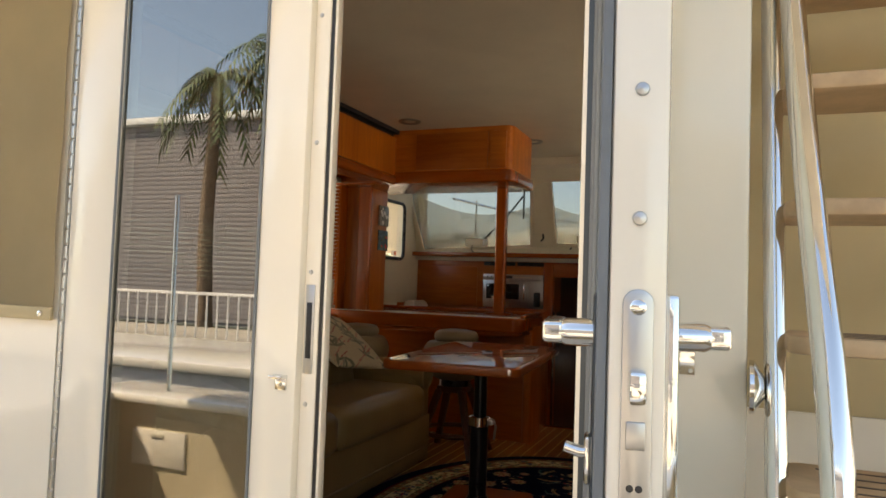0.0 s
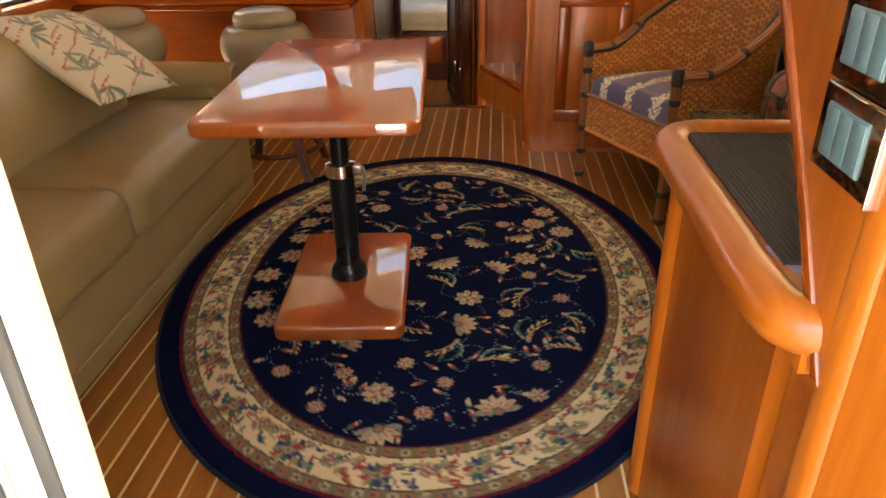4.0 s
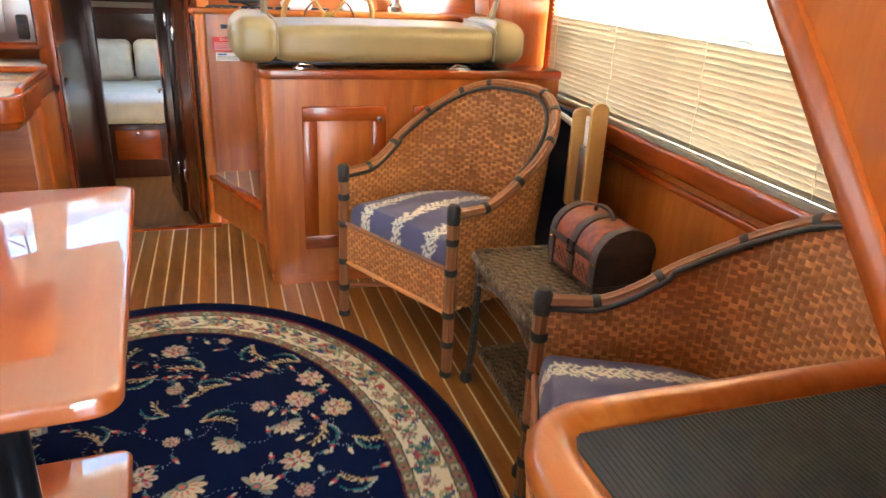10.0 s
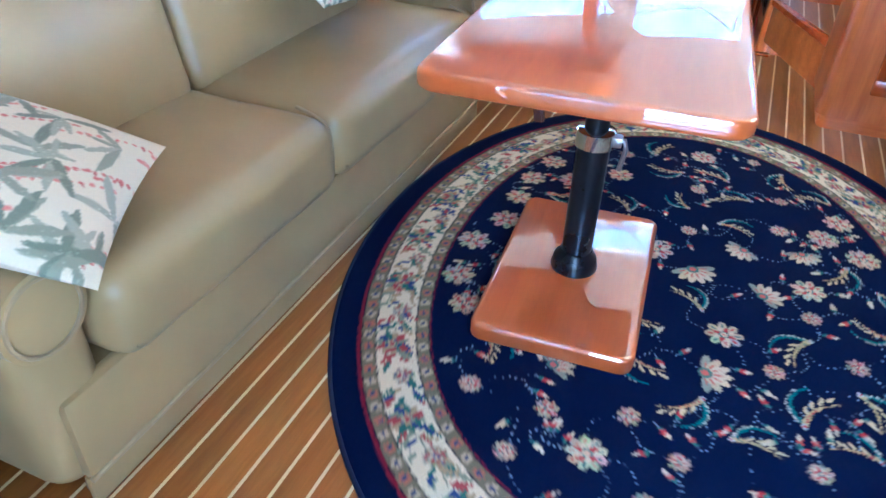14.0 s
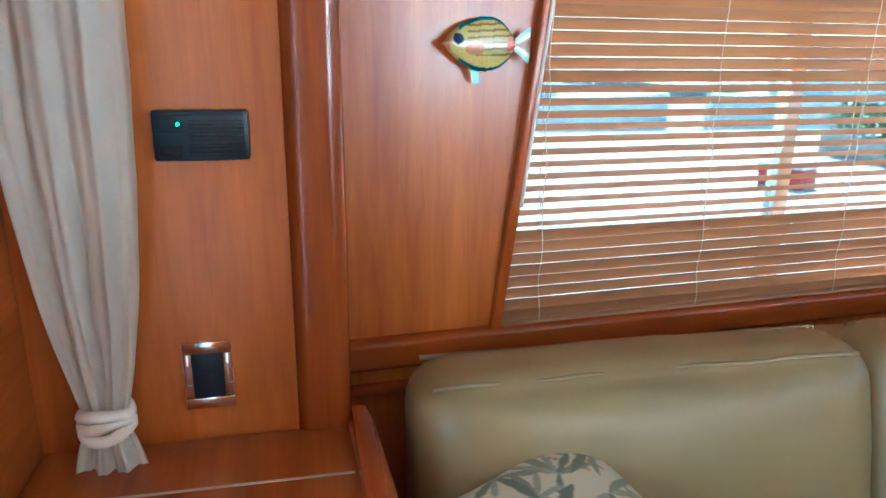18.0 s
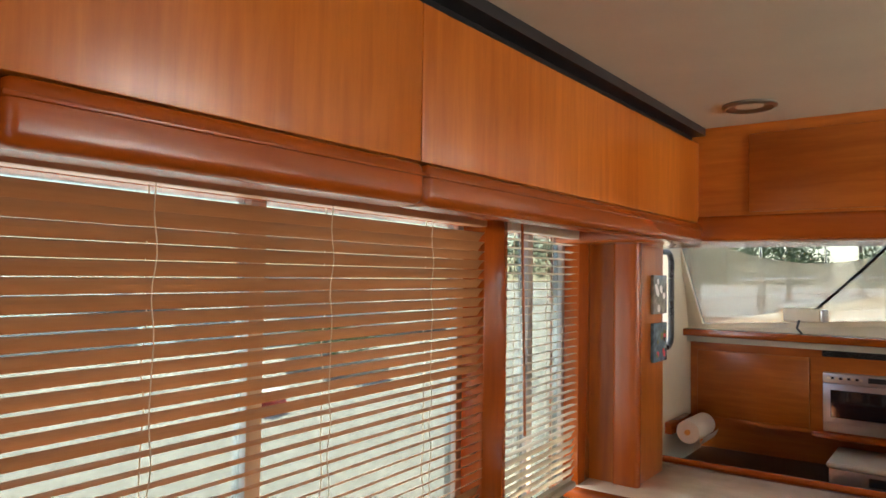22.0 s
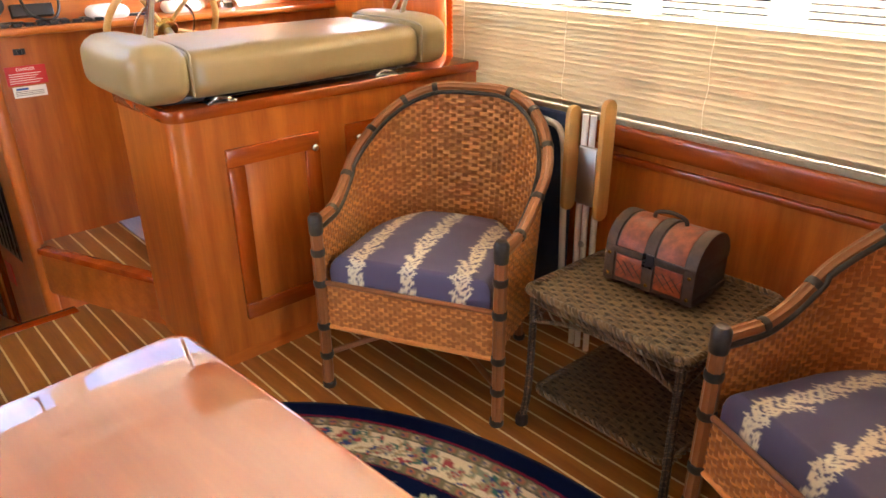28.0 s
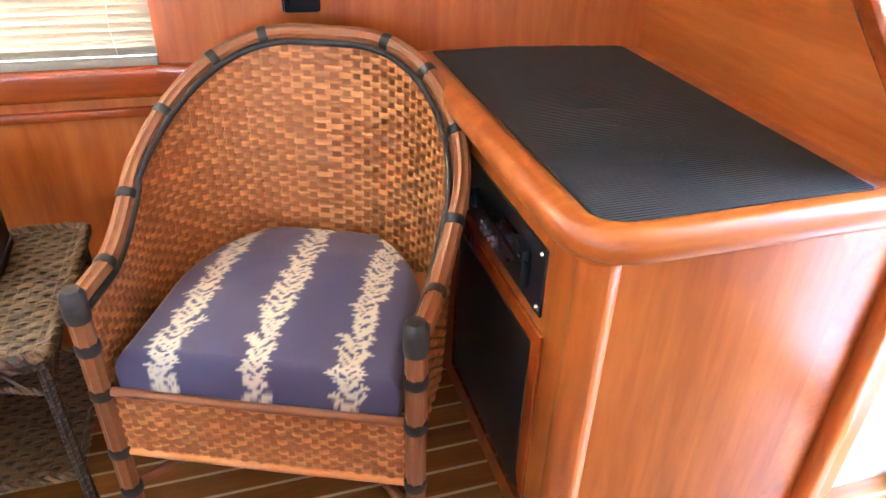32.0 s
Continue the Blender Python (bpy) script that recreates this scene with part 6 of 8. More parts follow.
# ---------------------------------------------------------------- bar counter with stools
def bar_counter():
    o = thing("bar_counter", (0, 0, 0), 0, "cherry bar counter with a cream top and rounded fiddle rail", "counter")
    box("front_panel", (-1.9, 3.77, 0), (-0.42, 3.80, 0.80), CHERRY_X, o, 0.002, "dark cherry front panel")
    prism("end_panel", rounded(-0.46, -0.395, 3.755, 4.05, 0.02, 5, (1, 1, 1, 0)), "z", -0.45, 0.80, CHERRY_Z, o, 0)
    for z0, z1, k in ((0.745, 0.775, 0.0), (0.775, 0.868, 0.018)):
        prism("nosing", rounded(-1.9, -0.415 + k, 3.455 - k, 4.05, 0.05 + k, 8, (0, 1, 0.4, 0)), "z", z0, z1, TRIM_X, o, 0.012, seg=3)
    prism("cream_top", rounded(-1.9, -0.43, 3.475, 4.01, 0.045, 8, (0, 1, 0.4, 0)), "z", 0.866, 0.871, MARBLE, o, 0.001)
    tube("fiddle_rail", smooth_path([(-1.9, 4.03, 0.885), (-1.2, 4.03, 0.885), (-0.50, 4.03, 0.885), (-0.425, 4.0, 0.885), (-0.418, 3.9, 0.885), (-0.418, 3.65, 0.88), (-0.42, 3.56, 0.872)], 6), 0.014, TRIM_X, o, "", 10)
    p = thing("bar_post", (-0.665, 3.83, 0.871), 0, "square cherry post between the bar counter and the soffit", "post")
    prism("shaft", rounded(-0.037, 0.037, -0.037, 0.037, 0.012, 5), "z", 0.0, 0.91, TRIM_Z, p, 0)
    prism("base_plate", rounded(-0.085, 0.085, -0.065, 0.065, 0.008, 3), "z", 0, 0.018, TRIM_X, p, 0.004)
    t = thing("bar_stool", (-0.775, 3.27, 0), 0, "bar stool with a grey-taupe leather barrel seat", "stool", "bar stools")
    prof = [(0.0, 0.47), (0.10, 0.47), (0.15, 0.49), (0.195, 0.545), (0.214, 0.60), (0.21, 0.655), (0.185, 0.70), (0.14, 0.715), (0.0, 0.715)]
    pp = smooth_path([(a, b, 0) for a, b in prof], 4)
    bm = bmesh.new()
    add_lathe(bm, [(q[0], q[1]) for q in pp], (0, 0, 0), 48)
    for v in bm.verts:
        a = math.atan2(v.co[1], v.co[0])
        v.co += Vector((v.co[0], v.co[1], 0)) * 0.012 * noise.noise((math.cos(a) * 3, math.sin(a) * 3, v.co[2] * 14))
    bmesh.ops.recalc_face_normals(bm, faces=bm.faces)
    part("barrel", bm, STOOLLEATHER, t, "", 60)
    lathe("seat_pad", [(q[0], q[1]) for q in smooth_path([(0, 0.705, 0), (0.11, 0.707, 0), (0.138, 0.722, 0), (0.143, 0.75, 0), (0.122, 0.778, 0), (0.06, 0.790, 0), (0, 0.792, 0)], 4)], STOOLLEATHER, t, (0, 0, 0), 40)
    tube("seam", [(0.207 * math.cos(a), 0.213 * math.sin(a), 0.63) for a in np.linspace(0, 2 * math.pi, 49)[:-1]], 0.003, PIPING, t, "", 6, True)
    lathe("swivel", [(0.10, 0.43), (0.10, 0.472), (0.03, 0.474)], BLACKMETAL, t, (0, 0, 0), 24)
    box("leg_head", (-0.09, -0.09, 0.39), (0.09, 0.09, 0.431), DARKWOOD, t, 0.006)
    for sx in (-1, 1):
        for sy in (-1, 1):
            bm = bmesh.new()
            lo, hi = [], []
            for dx, dy in ((-1, -1), (1, -1), (1, 1), (-1, 1)):
                lo.append(bm.verts.new((sx * 0.185 + dx * 0.019, sy * 0.185 + dy * 0.019, 0)))
                hi.append(bm.verts.new((sx * 0.075 + dx * 0.022, sy * 0.075 + dy * 0.022, 0.41)))
            bm.faces.new(lo[::-1]), bm.faces.new(hi)
            for i in range(4):
                bm.faces.new((lo[i], lo[(i + 1) % 4], hi[(i + 1) % 4], hi[i]))
            bmesh.ops.bevel(bm, geom=bm.edges[:], offset=0.005, segments=2, affect="EDGES")
            part("leg", bm, DARKWOOD, t)
    tube("foot_ring", [(0.205 * math.cos(a), 0.205 * math.sin(a), 0.135) for a in np.linspace(0, 2 * math.pi, 41)[:-1]], 0.014, DARKWOOD, t, "", 10, True)
    copy_thing(t, pose(-1.49, 3.25, 0, 0, 0, 20))


def helm_seat():
    c = thing("helm_seat_cabinet", (0, 0, 0), 0, "cherry cabinet with raised panel doors under the helm seat", "cabinet")
    prism("body", rounded(0.44, 1.76, 3.575, 4.02, 0.05, 8, (1, 0, 0, 0)), "z", 0.055, 0.94, CHERRY_Z, c, 0)
    prism("plinth", rounded(0.455, 1.76, 3.585, 4.02, 0.04, 8, (1, 0, 0, 0)), "z", 0.0, 0.056, CHERRY_X, c, 0)
    prism("top_rail", rounded(0.43, 1.76, 3.562, 4.02, 0.055, 8, (1, 0, 0, 0)), "z", 0.915, 0.955, TRIM_X, c, 0.008)
    for x0, x1, kx in ((0.60, 0.955, 0.922), (1.075, 1.43, 1.112)):
        d = thing("cabinet_door", (0, 0, 0))
        d.parent = c
        for a, b in (((x0, 0.175), (x1, 0.235)), ((x0, 0.745), (x1, 0.805)), ((x0, 0.235), (x0 + 0.06, 0.745)), ((x1 - 0.06, 0.235), (x1, 0.745))):
            box("frame", (a[0], 3.556, a[1]), (b[0], 3.576, b[1]), TRIM_Z if b[1] - a[1] > 0.2 else TRIM_X, d, 0.004)
        box("panel", (x0 + 0.055, 3.566, 0.23), (x1 - 0.055, 3.577, 0.75), CHERRY_Z, d, 0.002)
        lathe("knob", [(0.005, 0), (0.005, 0.012), (0.012, 0.018), (0.013, 0.024), (0.008, 0.03), (0, 0.031)], CHROME, d, (kx, 3.556, 0.757), 16, "chrome knob", Matrix.Rotation(math.pi / 2, 4, "X"))
    s = thing("captain_bench", (0, 0, 0), 0, "taupe leather helm bench with a flip-over back on chrome arms", "seat")
    soft_box("seat_cushion", (0.50, 3.525, 0.987), (1.42, 4.0, 1.128), LEATHER, s, 0.045, (0.0, 0.0, 0.014), 18, wrinkle=0.004)
    for x0, x1 in ((0.34, 0.515), (1.405, 1.56)):
        b = soft_box("end_bolster", (x0, 3.515, 0.985), (x1, 4.0, 1.152), LEATHER, s, 0.055, (0.01, 0.0, 0.012), 12, wrinkle=0.006)
        xi = x1 - 0.006 if x0 < 1 else x0 + 0.006
        tube("seam_piping", smooth_path([(xi, 3.522, 1.0), (xi, 3.518, 1.09), (xi, 3.56, 1.138), (xi, 3.95, 1.142)], 5), 0.004, PIPING, b)
    box("seat_board", (0.44, 3.6, 0.968), (1.46, 3.95, 0.988), BLACKMETAL, s, 0.004)
    for x in (0.62, 1.28):
        h = box("hinge", (x - 0.05, 3.572, 0.954), (x + 0.05, 3.615, 0.962), CHROME, s, 0.002)
        tube("hinge_link", [(x - 0.04, 3.582, 0.962), (x - 0.02, 3.57, 0.978), (x + 0.03, 3.58, 0.968)], 0.006, CHROME, h)
    soft_box("back_cushion", (0.43, 3.47, 1.345), (1.50, 3.63, 1.575), LEATHER, s, 0.055, (0.0, 0.02, 0.0), 18, wrinkle=0.004)
    for x in (0.47, 1.46):
        tube("arm_outer", [(x, 3.72, 1.10), (x, 3.66, 1.22), (x, 3.57, 1.37)], 0.011, CHROME, s)
        tube("arm_inner", [(x + 0.015, 3.80, 1.12), (x + 0.015, 3.70, 1.24), (x + 0.015, 3.60, 1.37)], 0.009, CHROME, s)
        lathe("pivot", [(0.022, -0.012), (0.022, 0.03), (0, 0.031)], CHROME, s, (x, 3.72, 1.12), 16, "", Matrix.Rotation(math.pi / 2, 4, "Y"))


def helm_console():
    o = thing("helm_console", (0, 0, 0), 0, "cherry helm console with instruments and switches", "console")
    prism("body", [(0.20, 4.74), (1.85, 4.74), (1.85, 5.2), (0.20, 5.2)], "z", -0.45, 1.09, CHERRY_Z, o, 0)
    box("edge_post", (0.175, 4.70, -0.45), (0.235, 4.78, 1.09), CHERRY_Z, o, 0.02, seg=4)
    prism("desk", rounded(0.15, 1.85, 4.68, 5.2, 0.05, 6, (1, 0, 0, 0)), "z", 1.085, 1.115, CHERRY_X, o, 0.01)
    prism("dash", [(4.86, 1.115), (4.95, 1.40), (5.2, 1.40), (5.2, 1.115)], "x", 0.25, 1.8, CHERRY_X, o, 0.006)
    prism("dash_hump", [(4.90, 1.26), (4.97, 1.47), (5.2, 1.47), (5.2, 1.26)], "x", 0.33, 0.98, CHERRY_X, o, 0.02)
    m = Matrix.Translation((0, 4.845, 1.12)) @ Matrix.Rotation(radians(-18), 4, "X")
    sc = box("chart_plotter", (0.56, -0.012, 0.09), (0.90, 0.02, 0.30), BLACK, o, 0.008, "black chart plotter", m=m)
    box("screen", (0.58, -0.0145, 0.11), (0.88, -0.011, 0.285), plain("plotter_screen", (0.012, 0.05, 0.09), 0.1, 0, 0.6, 9), sc, 0.001, m=m)
    box("autopilot", (1.02, -0.012, 0.10), (1.20, 0.02, 0.22), BLACK, o, 0.008, "grey display unit", m=m)
    box("radio", (0.36, -0.012, 0.02), (0.52, 0.02, 0.07), BLACK, o, 0.005, "black radio", m=m)
    for k in range(10):
        box("switch", (0.24 + 0.045 * k, 4.72, 1.114), (0.27 + 0.045 * k, 4.75, 1.128), BLACK, o, 0.003)
        box("switch_plate", (0.235 + 0.045 * k, 4.71, 1.113), (0.275 + 0.045 * k, 4.765, 1.117), BLACKMETAL, o, 0.001)
    for k in range(4):
        box("gauge_bar", (0.27 + 0.17 * k, 4.80, 1.114), (0.39 + 0.17 * k, 4.845, 1.125), NAVYPLASTIC, o, 0.003)
    for x in (0.72, 1.05):
        soft_box("cover", (x - 0.09, 4.75, 1.115), (x + 0.09, 4.86, 1.165), WHITE, o, 0.03, (0, 0, 0.01), 8, "white instrument cover")
    hs = box("handset", (0.38, -0.035, 0.115), (0.42, -0.01, 0.26), BLACK, o, 0.01, "black radio handset", m=m)
    tube("cord", smooth_path([(0.40, 4.85, 1.22), (0.42, 4.80, 1.15), (0.50, 4.79, 1.13), (0.54, 4.83, 1.2), (0.52, 4.88, 1.3), (0.5, 4.91, 1.37)], 8), 0.006, BLACK, o)
    lathe("throttle_base", [(0.05, 0), (0.05, 0.03), (0.03, 0.05), (0.028, 0.09), (0, 0.095)], CHROME, o, (1.28, 4.80, 1.115), 20)
    for x in (1.265, 1.295):
        tube("throttle_lever", [(x, 4.80, 1.19), (x, 4.76, 1.26), (x, 4.75, 1.29)], 0.008, CHROME, o)
    lathe("speaker", [(0.045, 0), (0.045, 0.008), (0, 0.01)], BLACK, o, (0.30, 4.875, 1.19), 20, "", Matrix.Rotation(math.pi / 2 - 0.3, 4, "X"))
    # wheel
    w = thing("ship_wheel", (0.86, 4.56, 1.09), 0, "varnished wooden ship's wheel in front of the console", "wheel", rx=-62)
    tube("rim", [(0.235 * math.cos(a), 0.235 * math.sin(a), 0) for a in np.linspace(0, 2 * math.pi, 49)[:-1]], 0.014, OAK, w, "", 12, True)
    tube("inner_ring", [(0.13 * math.cos(a), 0.13 * math.sin(a), -0.01) for a in np.linspace(0, 2 * math.pi, 41)[:-1]], 0.006, CHROME, w, "", 8, True)
    for k in range(5):
        a = 2 * math.pi * k / 5 + 0.3
        tube("spoke", [(0.03 * math.cos(a), 0.03 * math.sin(a), -0.02), (0.235 * math.cos(a), 0.235 * math.sin(a), 0)], 0.009, OAK, w)
    lathe("hub", [(0.045, -0.04), (0.05, -0.02), (0.04, 0.0), (0, 0.005)], BRASS, w)
    tube("shaft", [(0, 0, -0.03), (0, 0, -0.25)], 0.018, STEEL, w)
    # warning card, lock and switch
    d = thing("warning_card", (0.335, 4.738, 0.89), 0, "red warning card above a small white notice on the console side", "sign")
    box("red_card", (-0.075, -0.003, 0.0), (0.075, 0, 0.075), RED, d, 0)
    letters("DANGER", 0.017, (0, -0.0032, 0.062), (90, 0, 0), WHITE, d)
    for k in range(5):
        box("text_line", (-0.065, -0.0038, 0.044 - k * 0.009), (0.055 - 0.012 * (k % 3), -0.0028, 0.0465 - k * 0.009), WHITE, d, 0)
    box("white_card", (-0.062, -0.003, -0.05), (0.062, 0, -0.006), WHITE, d, 0)
    box("blue_bar", (-0.05, -0.0038, -0.02), (-0.005, -0.0028, -0.011), plain("blue_ink", (0.03, 0.08, 0.3), 0.5), d, 0)
    for k in range(3):
        box("text_line", (-0.055, -0.0038, -0.027 - k * 0.007), (0.05, -0.0028, -0.025 - k * 0.007), BLACK, d, 0)
    l = thing("rocker_switch", (0.33, 4.74, 1.02), 0, "small black rocker switch on the console side", "switch")
    box("plate", (-0.022, -0.004, -0.012), (0.022, 0, 0.012), BLACK, l, 0.002)
    box("rocker", (-0.008, -0.010, -0.009), (0.008, -0.003, 0.009), BLACKMETAL, l, 0.002)
    # platform with teak strips and a mat
    p = thing("helm_step", (0, 0, 0), 0, "raised helm platform with teak and holly planking", "step", kind="structure")
    prism("body", [(0.205, 4.74), (0.205, 4.66), (0.47, 4.02), (1.75, 4.02), (1.75, 4.74)], "z", 0.0, 0.205, CHERRY_X, p, 0)
    prism("nosing", [(0.19, 4.66), (0.46, 4.005), (0.505, 4.02), (0.235, 4.675)], "z", 0.192, 0.222, TRIM_X, p, 0.006)
    prism("top", [(0.215, 4.735), (0.215, 4.67), (0.48, 4.03), (1.75, 4.03), (1.75, 4.735)], "z", 0.205, 0.218, TEAK, p, 0)
    for k in range(8):
        x = 0.27 + k * 0.07
        y0 = max(4.035, 4.67 - (x - 0.215) * 0.64 / 0.265)
        box("holly_strip", (x, y0, 0.2165), (x + 0.0075, 4.734, 0.2184), HOLLY, p, 0)
    g = thing("helm_mat", (0, 0, 0), 0, "grey-blue carpet mat on the helm platform", "mat")
    prism("pile", [(0.56, 4.72), (0.56, 4.45), (0.62, 4.18), (1.5, 4.15), (1.5, 4.72)], "z", 0.2188, 0.228, CARPET, g, 0.003)


# ---------------------------------------------------------------- galley, companionway and forward cabin
def galley():
    box("lower_floor", (-2.0, 4.05, -0.5), (0.9, 8.8, -0.45), TEAK, None, 0, "lower sole of the galley and companionway", kind="structure")
    box("floor_edge", (-0.46, 4.40, -0.06), (0.24, 4.468, 0.004), TRIM_X, None, 0.006, "cherry nosing at the edge of the saloon sole", category="trim", kind="structure")
    box("riser", (-0.46, 4.43, -0.45), (0.24, 4.455, -0.06), CHERRY_X, None, 0, "cherry riser below the saloon sole", kind="structure")
    o = thing("galley_cupboard", (0, 0, 0), 0, "cherry galley cupboards below the windscreen", "cabinet")
    box("body", (-2.05, 5.12, 0.86), (-0.57, 5.4, 1.335), CHERRY_X, o, 0)
    d = box("cupboard_door", (-1.86, 5.108, 0.885), (-1.29, 5.122, 1.25), CHERRY_X, o, 0.004)
    box("left_stile", (-2.0, 5.11, 0.87), (-1.90, 5.123, 1.33), CHERRY_Z, o, 0.002)
    box("lower_rail", (-1.28, 5.10, 0.845), (-0.62, 5.14, 0.875), TRIM_X, o, 0.006)
    for x0, x1 in ((-1.23, -0.93), (-0.91, -0.66)):
        v = box("vent", (x0, 5.112, 1.262), (x1, 5.124, 1.298), BLACK, o, 0.002, "black air vent")
        for k in range(4):
            box("vane", (x0 + 0.005, 5.108, 1.267 + k * 0.008), (x1 - 0.005, 5.116, 1.269 + k * 0.008), BLACKMETAL, v, 0)
    box("dash_ledge", (-2.1, 4.98, 1.335), (0.26, 5.5, 1.375), TRIM_X, None, 0.012, "red cherry ledge below the windscreen", category="ledge", kind="structure")
    m = thing("microwave", (-1.225, 5.10, 0.885), 0, "stainless microwave oven with a dark window built into the galley", "microwave")
    box("case", (0, 0.0, 0), (0.56, 0.28, 0.30), STEEL, m, 0.006)
    dr = box("door", (0.0, -0.014, 0.045), (0.43, 0.002, 0.245), STEEL, m, 0.01)
    box("window", (0.035, -0.018, 0.075), (0.345, -0.012, 0.215), SCREEN, dr, 0.006)
    tube("handle", [(0.395, -0.02, 0.07), (0.395, -0.035, 0.09), (0.395, -0.035, 0.20), (0.395, -0.02, 0.22)], 0.009, CHROME, dr)
    cp = box("control_strip", (0.0, -0.012, 0.25), (0.56, 0.002, 0.298), STEEL, m, 0.004)
    box("clock", (0.20, -0.014, 0.262), (0.28, -0.011, 0.288), BLACK, cp, 0.002)
    for k in range(9):
        box("key", (0.02 + 0.018 * k, -0.014, 0.268), (0.033 + 0.018 * k, -0.011, 0.28), BLACKMETAL if k % 2 else CREAM, cp, 0.001)
        box("key", (0.30 + 0.018 * k, -0.014, 0.268), (0.313 + 0.018 * k, -0.011, 0.28), CREAM, cp, 0.001)
    ph = thing("telephone", (-0.745, 5.075, 0.90), 0, "black handset standing beside the microwave", "telephone")
    box("body", (0, 0, 0), (0.06, 0.03, 0.13), BLACK, ph, 0.012)
    box("screen", (0.012, -0.002, 0.08), (0.048, 0.001, 0.11), NAVYPLASTIC, ph, 0.003)
    r = thing("cooktop_cover", (-1.19, 4.93, 0.71), 0, "pale metal cooktop cover below the microwave", "cover")
    box("lid", (0, 0, 0.03), (0.56, 0.4, 0.06), CREAM, r, 0.012)
    box("body", (0.01, 0.01, -0.05), (0.55, 0.4, 0.028), STEEL, r, 0.006)
    box("knob_strip", (0.18, -0.006, -0.03), (0.38, 0.012, 0.01), BLACK, r, 0.002)
    g = thing("galley_counter", (0, 0, 0), 0, "dark cherry galley counter", "counter")
    box("body", (-2.05, 4.62, -0.45), (-0.60, 5.38, 0.62), CHERRY_X, g, 0)
    box("top", (-2.05, 4.60, 0.62), (-0.585, 5.38, 0.655), BROWNHIDE, g, 0.006)
    box("backsplash", (-2.05, 5.36, 0.655), (-0.6, 5.39, 0.86), CHERRY_X, g, 0)
    # towel roll on the galley side
    t = thing("paper_towel_roll", (-1.79, 4.86, 0.86), 0, "white paper towel roll on a wooden holder", "paper towel")
    lathe("roll", [(0.02, -0.14), (0.058, -0.14), (0.06, -0.135), (0.06, 0.135), (0.058, 0.14), (0.02, 0.14)], WHITE, t, (0, 0, 0), 32, "", Matrix.Rotation(math.pi / 2, 4, "X"))
    lathe("spindle", [(0.028, -0.155), (0.03, -0.15), (0.014, -0.14), (0.014, 0.155)], OAK, t, (0, 0, 0), 16, "", Matrix.Rotation(math.pi / 2, 4, "X"))
    bm = bmesh.new()
    for k in range(7):
        a = radians(-60 + k * 9)
        for y in (-0.138, 0.138):
            bm.verts.new((0.0605 * math.cos(a) * (1 - 0.02 * k) + 0.004 * k, y, 0.0605 * math.sin(a) - 0.002 * k - 0.03 * (6 - k) / 6))
    bm.verts.ensure_lookup_table()
    for k in range(6):
        bm.faces.new((bm.verts[2 * k], bm.verts[2 * k + 1], bm.verts[2 * k + 3], bm.verts[2 * k + 2]))
    bmesh.ops.solidify(bm, geom=bm.faces[:], thickness=0.001)
    part("loose_sheet", bm, WHITE, t, "", 60)
    box("holder", (-0.12, -0.17, -0.02), (-0.07, 0.17, 0.04), TRIM_Y, t, 0.006)
    # companionway: its starboard side runs forward in three lengths, each darker, to the cabin's doorway
    b = thing("companionway_bulkhead", (0, 0, 0), 0, "cherry bulkhead and side of the companionway, dark mahogany farther forward", "bulkhead", kind="structure")
    box("side_panel", (-0.66, 5.1, -0.45), (-0.575, 5.2, 1.335), TRIM_Z, b, 0.004)
    box("lintel", (-0.575, 5.1, 1.17), (0.26, 5.2, 1.335), TRIM_X, b, 0.004)
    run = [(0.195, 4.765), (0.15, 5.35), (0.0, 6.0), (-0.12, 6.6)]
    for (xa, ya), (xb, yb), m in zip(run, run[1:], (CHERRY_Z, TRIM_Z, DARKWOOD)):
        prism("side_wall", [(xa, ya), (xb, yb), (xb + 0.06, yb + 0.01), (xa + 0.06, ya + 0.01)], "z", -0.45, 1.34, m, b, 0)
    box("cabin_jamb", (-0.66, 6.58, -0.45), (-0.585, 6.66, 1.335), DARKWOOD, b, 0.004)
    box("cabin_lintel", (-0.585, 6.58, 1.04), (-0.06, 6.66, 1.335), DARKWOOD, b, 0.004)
    # cream strip paints the lit overhead of the cabin below the lintel
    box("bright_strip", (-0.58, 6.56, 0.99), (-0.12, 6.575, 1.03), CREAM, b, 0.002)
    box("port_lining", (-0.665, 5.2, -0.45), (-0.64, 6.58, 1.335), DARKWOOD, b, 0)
    def along(k, f, z, off=0.0):
        (xa, ya), (xb, yb) = run[k], run[k + 1]
        return (xa + (xb - xa) * f - off, ya + (yb - ya) * f, z)
    def turn(k):
        (xa, ya), (xb, yb) = run[k], run[k + 1]
        return -math.degrees(math.atan2(xb - xa, yb - ya))
    sl = thing("vent_slot", along(0, 0.62, 0.53, 0.002), turn(0), "tall black vent opening in the companionway side", "vent")
    box("opening", (-0.004, -0.15, -0.48), (0, 0.15, 0.50), BLACK, sl, 0.002)
    for k in range(5):
        box("vane", (-0.009, -0.14 + 0.06 * k, -0.46), (-0.003, -0.125 + 0.06 * k, 0.48), BLACKMETAL, sl, 0.001)
    sw = thing("light_switch", along(0, 0.94, 0.985, 0.002), turn(0), "black switch in a bright frame by the companionway", "switch")
    box("plate", (-0.008, -0.024, -0.05), (0, 0.024, 0.05), CREAM, sw, 0.003)
    box("rocker", (-0.013, -0.016, -0.035), (-0.006, 0.016, 0.035), BLACK, sw, 0.002)
    tg = thing("red_tag", along(0, 0.85, -0.10, 0.002), turn(0), "red card on the companionway side near the floor", "sign")
